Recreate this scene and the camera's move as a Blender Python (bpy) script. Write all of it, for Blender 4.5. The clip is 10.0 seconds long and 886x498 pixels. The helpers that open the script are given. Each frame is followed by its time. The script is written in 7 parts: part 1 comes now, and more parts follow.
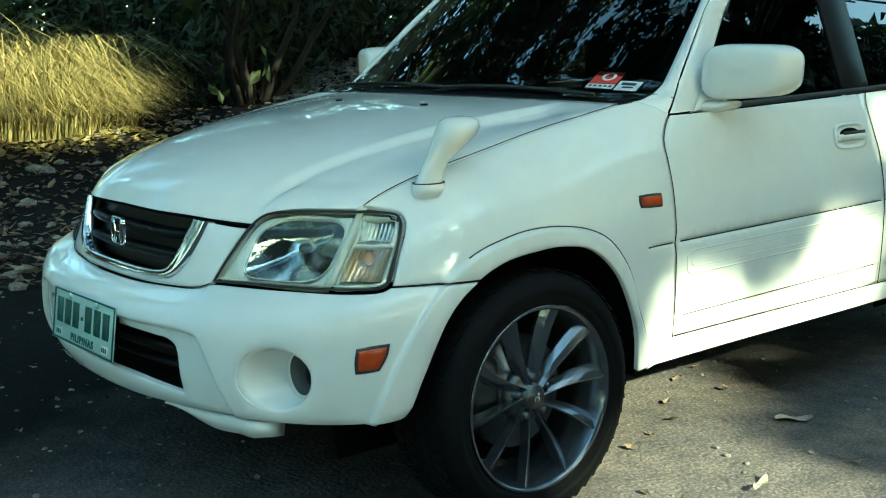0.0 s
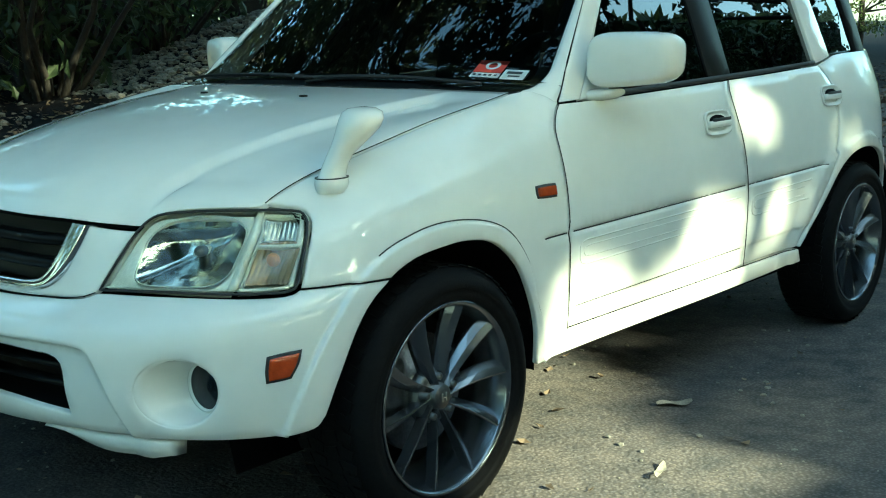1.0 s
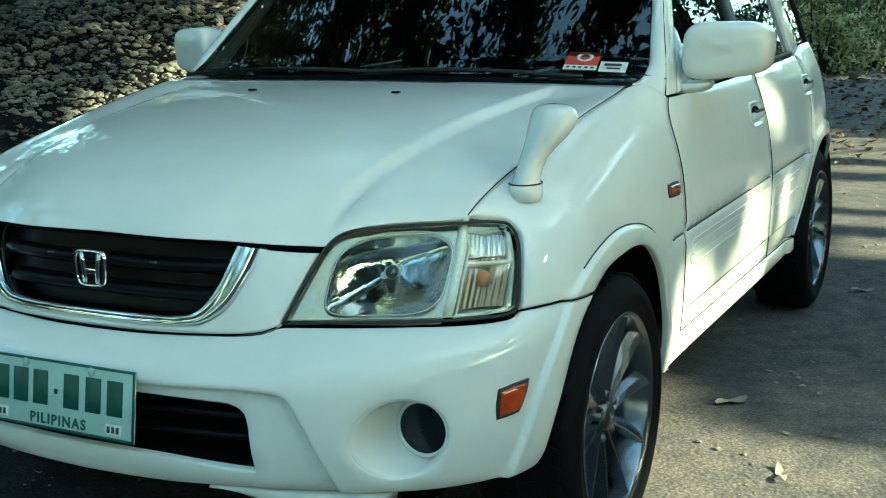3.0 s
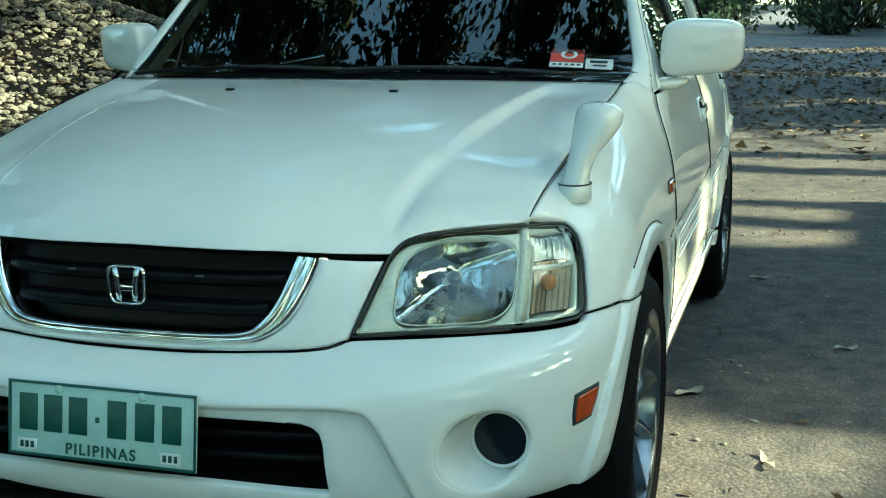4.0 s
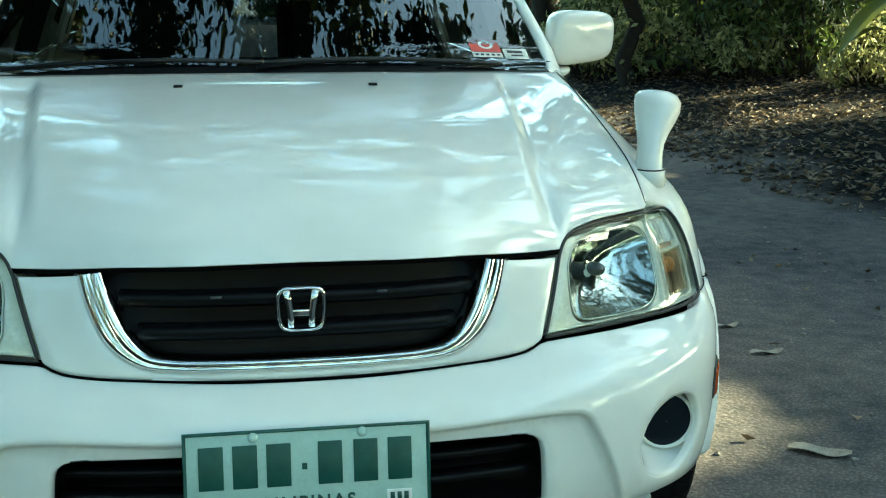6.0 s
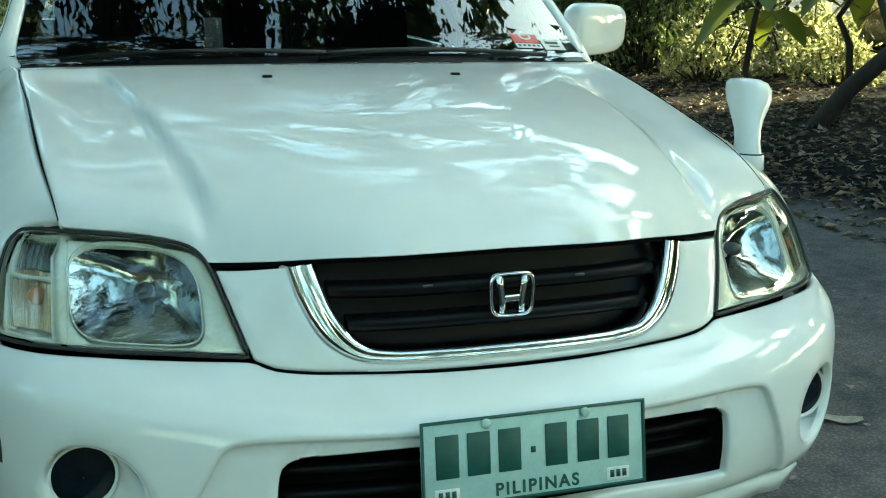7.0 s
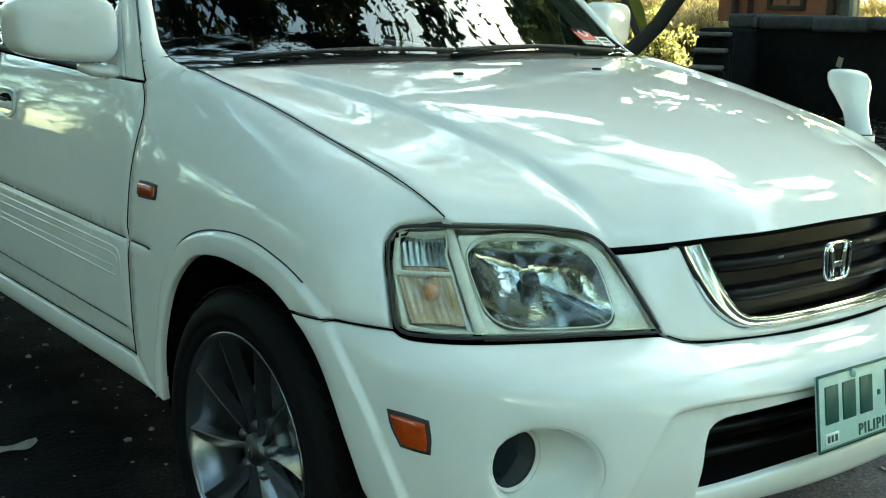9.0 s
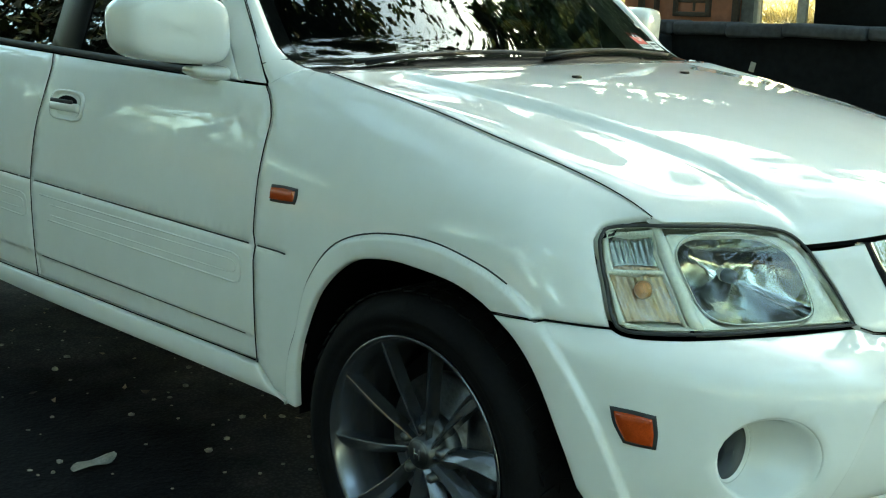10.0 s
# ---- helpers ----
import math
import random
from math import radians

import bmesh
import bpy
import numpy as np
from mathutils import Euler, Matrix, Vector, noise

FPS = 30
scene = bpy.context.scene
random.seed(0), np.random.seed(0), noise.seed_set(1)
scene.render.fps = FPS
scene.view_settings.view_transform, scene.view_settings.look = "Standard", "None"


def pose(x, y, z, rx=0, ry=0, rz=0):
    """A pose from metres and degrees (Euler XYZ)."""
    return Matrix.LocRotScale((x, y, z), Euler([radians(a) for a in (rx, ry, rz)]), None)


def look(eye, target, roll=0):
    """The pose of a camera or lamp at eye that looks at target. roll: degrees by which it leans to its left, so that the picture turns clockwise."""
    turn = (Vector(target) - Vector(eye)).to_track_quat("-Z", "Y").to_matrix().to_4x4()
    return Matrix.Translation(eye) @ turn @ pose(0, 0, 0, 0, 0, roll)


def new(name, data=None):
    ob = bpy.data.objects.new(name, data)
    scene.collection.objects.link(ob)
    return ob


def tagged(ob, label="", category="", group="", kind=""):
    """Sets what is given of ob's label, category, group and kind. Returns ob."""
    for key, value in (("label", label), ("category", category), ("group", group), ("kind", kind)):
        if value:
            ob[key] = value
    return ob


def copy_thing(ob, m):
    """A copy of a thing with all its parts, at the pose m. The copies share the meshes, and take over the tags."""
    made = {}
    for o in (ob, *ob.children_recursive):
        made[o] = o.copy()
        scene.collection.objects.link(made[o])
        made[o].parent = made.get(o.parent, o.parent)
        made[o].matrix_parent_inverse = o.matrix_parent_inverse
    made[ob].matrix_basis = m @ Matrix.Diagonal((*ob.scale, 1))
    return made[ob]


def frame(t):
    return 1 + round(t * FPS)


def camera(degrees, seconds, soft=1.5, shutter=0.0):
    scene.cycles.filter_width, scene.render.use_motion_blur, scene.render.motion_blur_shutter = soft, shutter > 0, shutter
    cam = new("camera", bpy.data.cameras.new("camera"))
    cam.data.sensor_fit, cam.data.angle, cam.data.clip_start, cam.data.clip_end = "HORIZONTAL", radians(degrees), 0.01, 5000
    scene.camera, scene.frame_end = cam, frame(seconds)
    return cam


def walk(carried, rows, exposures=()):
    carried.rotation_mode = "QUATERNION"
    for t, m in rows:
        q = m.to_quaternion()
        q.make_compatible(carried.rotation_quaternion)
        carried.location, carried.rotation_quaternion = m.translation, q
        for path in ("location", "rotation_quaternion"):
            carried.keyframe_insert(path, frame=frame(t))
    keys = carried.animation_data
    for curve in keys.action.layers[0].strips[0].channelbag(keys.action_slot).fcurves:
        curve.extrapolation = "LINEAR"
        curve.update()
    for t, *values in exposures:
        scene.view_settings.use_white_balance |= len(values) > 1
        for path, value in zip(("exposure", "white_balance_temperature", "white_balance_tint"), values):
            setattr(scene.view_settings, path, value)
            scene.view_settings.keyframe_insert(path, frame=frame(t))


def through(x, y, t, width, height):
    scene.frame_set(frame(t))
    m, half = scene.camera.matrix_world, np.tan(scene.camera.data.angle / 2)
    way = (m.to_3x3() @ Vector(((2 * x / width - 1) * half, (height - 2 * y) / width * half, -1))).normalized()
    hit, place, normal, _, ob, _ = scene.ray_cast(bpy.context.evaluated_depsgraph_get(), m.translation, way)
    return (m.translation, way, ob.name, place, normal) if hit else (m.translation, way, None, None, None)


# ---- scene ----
import itertools

from mathutils.geometry import delaunay_2d_cdt

# ---- camera ----
cam = camera(40.88, 10.0, soft=1.1)
PATH = [
    (0, pose(2.9595, -1.2917, 1.2376, 79.889, 1.056, 50.702)),
    (0.5, pose(2.8546, -1.3522, 1.2239, 79.805, 1.078, 46.139)),
    (1, pose(2.6856, -1.3976, 1.2269, 79.399, 1.073, 40.631)),
    (1.5, pose(2.4091, -1.4618, 1.2429, 79.127, 0.920, 35.691)),
    (2, pose(2.1763, -1.5745, 1.2438, 79.100, 0.770, 32.350)),
    (2.5, pose(1.9206, -1.6802, 1.2397, 78.998, 0.890, 29.865)),
    (3.8, pose(1.3021, -1.8299, 1.2353, 78.470, 0.734, 19.661)),
    (4, pose(1.1904, -1.8572, 1.2459, 78.423, 0.649, 17.161)),
    (4.5, pose(0.8833, -1.8636, 1.2408, 78.048, 0.389, 9.963)),
    (5, pose(0.5209, -1.8946, 1.2562, 77.861, 0.137, 0.925)),
    (5.2, pose(0.3895, -1.9045, 1.2600, 77.890, 0.022, -1.777)),
    (6.3, pose(-0.2990, -1.8391, 1.2367, 77.856, -0.166, -12.830)),
    (6.5, pose(-0.4476, -1.8194, 1.2305, 77.817, -0.255, -14.965)),
    (7, pose(-0.7416, -1.7196, 1.2268, 77.833, -0.612, -19.691)),
    (7.5, pose(-1.0574, -1.6173, 1.2254, 77.866, -0.760, -25.579)),
    (8, pose(-1.3737, -1.5207, 1.2189, 77.902, -0.797, -29.599)),
    (8.3, pose(-1.5410, -1.4176, 1.2043, 78.205, -1.188, -32.153)),
    (8.5, pose(-1.6477, -1.3727, 1.2168, 77.820, -0.836, -33.283)),
    (9, pose(-1.9091, -1.2494, 1.2236, 77.812, -1.029, -37.696)),
    (9.5, pose(-2.1606, -1.0971, 1.2363, 77.865, -1.220, -41.480)),
    (9.8, pose(-2.3383, -0.9220, 1.2087, 78.155, -1.720, -44.015)),
    (10, pose(-2.3855, -0.8626, 1.2098, 78.144, -1.632, -44.803)),
]
walk(cam, PATH, [(0, 3.05, 5900, -34), (2, 3.07, 6050, -33), (4.5, 3.15, 6350, -31), (5.5, 3.25, 6600, -29), (6.5, 3.6, 7050, -27.5), (7.5, 3.55, 7200, -27), (8.5, 3.75, 7500, -24), (10, 4.05, 7950, -20)])

# ---- light ----
SUN_AZ, SUN_EL = 7.0, 26.0     # the sun stands over the car's left side
world = bpy.data.worlds.new("sky")
scene.world = world
world.use_nodes = True
_nt = world.node_tree
_sky = _nt.nodes.new("ShaderNodeTexSky")
_sky.sky_type, _sky.sun_disc = "NISHITA", False
_sky.dust_density = 1.6
_sky.sun_elevation, _sky.sun_rotation = radians(SUN_EL), radians(90 - SUN_AZ)
_nt.nodes["Background"].inputs["Strength"].default_value = 0.12
_nt.links.new(_sky.outputs["Color"], _nt.nodes["Background"].inputs["Color"])
_sun = bpy.data.lights.new("sun", "SUN")
_sun.energy, _sun.angle, _sun.color = 2.7, radians(0.9), (1.0, 0.82, 0.62)
sun = new("sun", _sun)
SUN_DIR = Vector((math.cos(radians(SUN_EL)) * math.cos(radians(SUN_AZ)), math.cos(radians(SUN_EL)) * math.sin(radians(SUN_AZ)), math.sin(radians(SUN_EL))))
sun.matrix_world = look(SUN_DIR * 40, (0, 0, 0))

# ---- materials ----
def material(name, color, rough=0.5, metal=0.0, vary=0.0, scale=8.0, bump=0.0, bump_scale=60.0, color2=None, coat=0.0, spec=0.5, detail=6.0, obj_random=0.0):
    """A principled surface with noise at two scales in its colour, and fine relief."""
    m = bpy.data.materials.new(name)
    m.use_nodes = True
    nt = m.node_tree
    b = nt.nodes["Principled BSDF"]
    b.inputs["Roughness"].default_value, b.inputs["Metallic"].default_value = rough, metal
    b.inputs["Specular IOR Level"].default_value = spec
    b.inputs["Coat Weight"].default_value, b.inputs["Coat Roughness"].default_value = coat, 0.03
    b.inputs["Base Color"].default_value = (*color, 1)
    co = nt.nodes.new("ShaderNodeTexCoord")
    if vary > 0 or color2:
        n1, n2 = nt.nodes.new("ShaderNodeTexNoise"), nt.nodes.new("ShaderNodeTexNoise")
        n1.inputs["Scale"].default_value, n2.inputs["Scale"].default_value = scale, scale * 7.3
        n1.inputs["Detail"].default_value = n2.inputs["Detail"].default_value = detail
        add = nt.nodes.new("ShaderNodeMath"); add.operation = "ADD"
        half = nt.nodes.new("ShaderNodeMath"); half.operation = "MULTIPLY"; half.inputs[1].default_value = 0.5
        mix = nt.nodes.new("ShaderNodeMix"); mix.data_type = "RGBA"
        ramp = nt.nodes.new("ShaderNodeMapRange")
        ramp.inputs["From Min"].default_value, ramp.inputs["From Max"].default_value = 0.36, 0.64
        c2 = color2 or tuple(c * (1 - vary) for c in color)
        mix.inputs["A"].default_value, mix.inputs["B"].default_value = (*color, 1), (*c2, 1)
        for n in (n1, n2):
            nt.links.new(co.outputs["Object"], n.inputs["Vector"])
        nt.links.new(n1.outputs["Fac"], add.inputs[0]); nt.links.new(n2.outputs["Fac"], add.inputs[1])
        nt.links.new(add.outputs[0], half.inputs[0]); nt.links.new(half.outputs[0], ramp.inputs["Value"])
        nt.links.new(ramp.outputs[0], mix.inputs["Factor"])
        nt.links.new(mix.outputs["Result"], b.inputs["Base Color"])
    if bump > 0:
        nb, bp = nt.nodes.new("ShaderNodeTexNoise"), nt.nodes.new("ShaderNodeBump")
        nb.inputs["Scale"].default_value, nb.inputs["Detail"].default_value = bump_scale, 6
        bp.inputs["Strength"].default_value, bp.inputs["Distance"].default_value = bump, 0.01
        nt.links.new(co.outputs["Object"], nb.inputs["Vector"])
        nt.links.new(nb.outputs["Fac"], bp.inputs["Height"])
        nt.links.new(bp.outputs["Normal"], b.inputs["Normal"])
    return m


def glass(name, tint, rough=0.0, gloss=0.06):
    """A thin pane: clear but tinted, glossier at a slant."""
    m = bpy.data.materials.new(name)
    m.use_nodes = True
    nt = m.node_tree
    nt.nodes.remove(nt.nodes["Principled BSDF"])
    t, g, f, mix = (nt.nodes.new("ShaderNode" + k) for k in ("BsdfTransparent", "BsdfGlossy", "LayerWeight", "MixShader"))
    p, r = nt.nodes.new("ShaderNodeMath"), nt.nodes.new("ShaderNodeMapRange")
    t.inputs["Color"].default_value = (*tint, 1)
    g.inputs["Roughness"].default_value = rough
    f.inputs["Blend"].default_value = 0.5
    p.operation, p.inputs[1].default_value = "POWER", 3.2
    r.inputs["To Min"].default_value, r.inputs["To Max"].default_value = gloss, 1.0
    nt.links.new(f.outputs["Facing"], p.inputs[0]); nt.links.new(p.outputs[0], r.inputs["Value"])
    nt.links.new(r.outputs[0], mix.inputs[0]); nt.links.new(t.outputs[0], mix.inputs[1]); nt.links.new(g.outputs[0], mix.inputs[2])
    nt.links.new(mix.outputs[0], nt.nodes["Material Output"].inputs["Surface"])
    return m


PAINT = material("white_paint", (0.80, 0.80, 0.77), rough=0.6, vary=0.05, scale=2.0, coat=1.0, spec=0.1)
# near-black, put where shade fills the gaps and recesses
GAP = material("shadow_gap_black", (0.004, 0.004, 0.005), rough=0.9, vary=0.3, spec=0.05)
RUBBER = material("black_rubber", (0.02, 0.02, 0.022), rough=0.6, vary=0.3, scale=30)
TRIM = material("black_plastic", (0.004, 0.004, 0.005), rough=0.45, vary=0.3, scale=40, bump=0.05, bump_scale=400, spec=0.15)
CHROME = material("chrome", (0.86, 0.87, 0.88), rough=0.07, metal=1.0, vary=0.12, scale=20)
ALLOY = material("silver_alloy", (0.20, 0.21, 0.235), rough=0.2, metal=0.85, vary=0.2, scale=25, bump=0.03, bump_scale=300)
ALLOY_DARK = material("dark_alloy", (0.16, 0.165, 0.175), rough=0.4, metal=1.0, vary=0.3, scale=25)
STEEL = material("brake_steel", (0.25, 0.25, 0.26), rough=0.45, metal=1.0, vary=0.5, scale=18)
TYRE = material("tyre_rubber", (0.006, 0.006, 0.007), rough=0.7, vary=0.45, scale=14, bump=0.15, bump_scale=180, spec=0.12)
SCREEN = glass("windscreen_glass", (0.36, 0.40, 0.40), gloss=0.06)
REARGLASS = glass("rear_glass", (0.40, 0.45, 0.43), gloss=0.08)
SIDEGLASS = glass("tinted_glass", (0.08, 0.10, 0.10), gloss=0.05)
LENS = glass("clear_lens", (0.93, 0.95, 0.92), gloss=0.05)
AMBER = material("amber_lens", (0.50, 0.065, 0.012), rough=0.14, vary=0.35, scale=60, coat=0.6)
REFLECTOR = material("lamp_reflector", (0.50, 0.53, 0.53), rough=0.05, metal=1.0, vary=0.25, scale=26, bump=0.22, bump_scale=20)
BULB_AMBER = material("amber_bulb", (0.72, 0.30, 0.10), rough=0.3, vary=0.3, scale=60)
LAMPBODY = material("lamp_housing", (0.84, 0.83, 0.74), rough=0.2, vary=0.2, scale=20)
RIBBED = material("ribbed_lamp", (0.50, 0.50, 0.47), rough=0.12, metal=1.0, vary=0.3, scale=30)
# the amber bulb's reflection is put into the ribs' colour
RIBBED_AMBER = material("bulb_tinted_ribs", (0.58, 0.39, 0.25), rough=0.16, metal=0.6, vary=0.4, scale=30)
INTERIOR = material("dark_cabin_fabric", (0.007, 0.008, 0.010), rough=0.9, vary=0.4, scale=15, spec=0.1)
FOG_GLASS = material("dark_lamp_glass", (0.008, 0.013, 0.019), rough=0.12, vary=0.3, scale=30, spec=0.3)
PLATE = material("plate_enamel", (0.44, 0.60, 0.55), rough=0.35, vary=0.12, scale=30)
PLATE_INK = material("plate_green", (0.014, 0.085, 0.07), rough=0.4, vary=0.3, scale=60)
STICKER_RED = material("sticker_red", (0.62, 0.06, 0.04), rough=0.5, vary=0.2, scale=60)
STICKER_WHITE = material("sticker_white", (0.75, 0.75, 0.72), rough=0.5, vary=0.15, scale=60)
INK = material("sticker_ink", (0.03, 0.03, 0.04), rough=0.5, vary=0.3, scale=60)


def leaf_material(name, color, color2, through=0.35, rough=0.55):
    """Leaves: each its own tone, letting part of the light through."""
    m = bpy.data.materials.new(name)
    m.use_nodes = True
    nt = m.node_tree
    b, out = nt.nodes["Principled BSDF"], nt.nodes["Material Output"]
    geo, mix, tr, ms = (nt.nodes.new("ShaderNode" + k) for k in ("NewGeometry", "Mix", "BsdfTranslucent", "MixShader"))
    mix.data_type = "RGBA"
    mix.inputs["A"].default_value, mix.inputs["B"].default_value = (*color, 1), (*color2, 1)
    nt.links.new(geo.outputs["Random Per Island"], mix.inputs["Factor"])
    nt.links.new(mix.outputs["Result"], b.inputs["Base Color"])
    nt.links.new(mix.outputs["Result"], tr.inputs["Color"])
    b.inputs["Roughness"].default_value = rough
    ms.inputs[0].default_value = through
    nt.links.new(b.outputs[0], ms.inputs[1]); nt.links.new(tr.outputs[0], ms.inputs[2])
    nt.links.new(ms.outputs[0], out.inputs["Surface"])
    return m


LEAF = leaf_material("green_leaves", (0.05, 0.085, 0.02), (0.11, 0.13, 0.03))
LEAF_DARK = leaf_material("dark_leaves", (0.018, 0.034, 0.012), (0.045, 0.065, 0.02), 0.2)
LEAF_BIG = leaf_material("broad_leaves", (0.05, 0.10, 0.02), (0.16, 0.17, 0.02), 0.4, 0.4)
DRYGRASS = leaf_material("dry_grass", (0.50, 0.39, 0.16), (0.11, 0.11, 0.035), 0.35)
LITTER = leaf_material("dry_leaves", (0.30, 0.22, 0.15), (0.014, 0.012, 0.011), 0.12, 0.8)
BARK = material("bark", (0.034, 0.027, 0.021), rough=0.9, vary=0.5, scale=9, bump=0.8, bump_scale=30)
PALE_LEAF = material("bleached_leaf", (0.38, 0.34, 0.28), rough=0.8, vary=0.5, scale=30)
STONE = material("gravel_stone", (0.30, 0.27, 0.22), rough=0.9, scale=9, color2=(0.08, 0.08, 0.08), bump=0.3, bump_scale=40)
CONCRETE = material("weathered_concrete", (0.24, 0.23, 0.21), rough=0.85, vary=0.45, scale=3, bump=0.4, bump_scale=35)
# near-black base: the wall's deep shade is put into its colour
DARKWALL = material("wall_in_shade", (0.011, 0.0115, 0.012), rough=0.9, spec=0.1, vary=0.5, scale=2.5, bump=0.5, bump_scale=25)
COPING = material("dark_coping_stone", (0.060, 0.059, 0.062), rough=0.85, vary=0.5, scale=3, bump=0.4, bump_scale=35)
# paler than the risers, for the lit tops of the steps
TREAD = material("lit_step_edge", (0.13, 0.112, 0.10), rough=0.85, vary=0.5, scale=5, bump=0.4, bump_scale=35)
CREAM = material("cream_post_paint", (0.45, 0.40, 0.32), rough=0.6, vary=0.3, scale=5)
TERRACOTTA = material("terracotta_paint", (0.42, 0.17, 0.10), rough=0.75, vary=0.3, scale=2.2, bump=0.15, bump_scale=40)
WOOD = material("dark_wood", (0.07, 0.045, 0.03), rough=0.7, vary=0.4, scale=6, bump=0.3, bump_scale=60)

# ---- building helpers ----
def part(name, bm, mat, parent=None, label="", smooth=True):
    """Links a bmesh as one mesh object, under a thing or a part if one is given."""
    me = bpy.data.meshes.new(name)
    bm.normal_update()
    bm.to_mesh(me)
    bm.free()
    me.materials.append(mat)
    if smooth:
        me.shade_smooth()
    ob = new(name, me)
    if parent:
        ob.parent = parent
    if label:
        ob["label"] = label
    return ob


def grid_faces(bm, rows, closed=False):
    """Quads between rows of vertices of the same length."""
    for a, b in zip(rows, rows[1:]):
        n = len(a)
        for i in range(n if closed else n - 1):
            j = (i + 1) % n
            if len({a[i], a[j], b[j], b[i]}) == 4:
                bm.faces.new((a[i], a[j], b[j], b[i]))


def loft(rings, closed=True, caps=False):
    bm = bmesh.new()
    rows = [[bm.verts.new(p) for p in r] for r in rings]
    grid_faces(bm, rows, closed)
    if caps:
        bm.faces.new(rows[0][::-1]); bm.faces.new(rows[-1])
        bmesh.ops.recalc_face_normals(bm, faces=bm.faces)
    return bm


def box(bm, size, at, bevel=0.0, rot=None, segments=2):
    """A bevelled box in bm."""
    m = Matrix.Translation(at) @ (rot.to_4x4() if rot else Matrix.Identity(4)) @ Matrix.Diagonal((*size, 1))
    got = bmesh.ops.create_cube(bm, size=1.0, matrix=m)
    if bevel > 0:
        edges = {e for v in got["verts"] for e in v.link_edges}
        bmesh.ops.bevel(bm, geom=list(edges), offset=bevel, segments=segments, affect="EDGES", profile=0.5)
    return bm


def tube(points, radius, sides=8, closed=False, taper=None):
    """A tube along points."""
    pts = [Vector(p) for p in points]
    n, rings = len(pts), []
    up = Vector((0.13, 0.21, 0.97))
    for i, p in enumerate(pts):
        a = pts[(i - 1) % n] if closed or i else pts[0]
        b = pts[(i + 1) % n] if closed or i < n - 1 else pts[-1]
        d = (b - a).normalized()
        s = d.cross(up).normalized()
        q = s.cross(d)
        r = radius if taper is None else radius * (1 + (taper - 1) * i / (n - 1))
        rings.append([p + (s * math.cos(2 * math.pi * k / sides) + q * math.sin(2 * math.pi * k / sides)) * r for k in range(sides)])
    if closed:
        rings.append(rings[0])
    bm = bmesh.new()
    rows = [[bm.verts.new(v) for v in r] for r in (rings[:-1] if closed else rings)]
    if closed:
        rows.append(rows[0])
    grid_faces(bm, rows, True)
    if not closed:
        bm.faces.new(rows[0]); bm.faces.new(rows[-1])
    bmesh.ops.recalc_face_normals(bm, faces=bm.faces)
    return bm


def turned(profile, segments=48, axis="x"):
    """A solid of revolution: profile rows of (along, radius)."""
    rings = []
    for a, r in profile:
        ring = []
        for k in range(segments):
            c, s = math.cos(2 * math.pi * k / segments) * r, math.sin(2 * math.pi * k / segments) * r
            ring.append({"x": (a, c, s), "y": (c, a, s), "z": (c, s, a)}[axis])
        rings.append(ring)
    bm = loft(rings)
    bmesh.ops.recalc_face_normals(bm, faces=bm.faces)
    return bm


def spline(pts, step):
    """Points along a smooth curve through pts, about step apart."""
    if len(pts) == 2:
        n = max(1, round(math.dist(*pts) / step))
        return [tuple(a + (b - a) * i / n for a, b in zip(*pts)) for i in range(n + 1)]
    out = []
    for i in range(len(pts) - 1):
        p1, p2 = pts[i], pts[i + 1]
        p0 = pts[i - 1] if i else tuple(2 * a - b for a, b in zip(p1, p2))
        p3 = pts[i + 2] if i + 2 < len(pts) else tuple(2 * b - a for a, b in zip(p1, p2))
        n = max(1, round(math.dist(p1, p2) / step))
        for k in range(n):
            t = k / n
            out.append(tuple(0.5 * (2 * b + (c - a) * t + (2 * a - 5 * b + 4 * c - d) * t * t + (3 * b - a - 3 * c + d) * t ** 3) for a, b, c, d in zip(p0, p1, p2, p3)))
    out.append(tuple(pts[-1]))
    return out


def closed_line(runs, step=0.012):
    """One closed outline from smooth runs that meet at corners."""
    out = []
    for r in runs:
        out += spline(r, step)[:-1]
    return out


def area2(poly):
    return sum(a[0] * b[1] - b[0] * a[1] for a, b in zip(poly, poly[1:] + poly[:1]))


def inset(poly, d):
    """A closed outline moved inwards by d."""
    if area2(poly) < 0:
        d = -d
    n, out = len(poly), []
    for i in range(n):
        a, p, b = poly[i - 1], poly[i], poly[(i + 1) % n]
        e1, e2 = Vector((p[0] - a[0], p[1] - a[1])), Vector((b[0] - p[0], b[1] - p[1]))
        if e1.length < 1e-9 or e2.length < 1e-9:
            out.append(p); continue
        e1.normalize(); e2.normalize()
        n1, n2 = Vector((-e1.y, e1.x)), Vector((-e2.y, e2.x))
        m = (n1 + n2)
        k = max(0.35, 1 + n1.dot(n2))
        out.append((p[0] + m.x * d / k, p[1] + m.y * d / k))
    return out


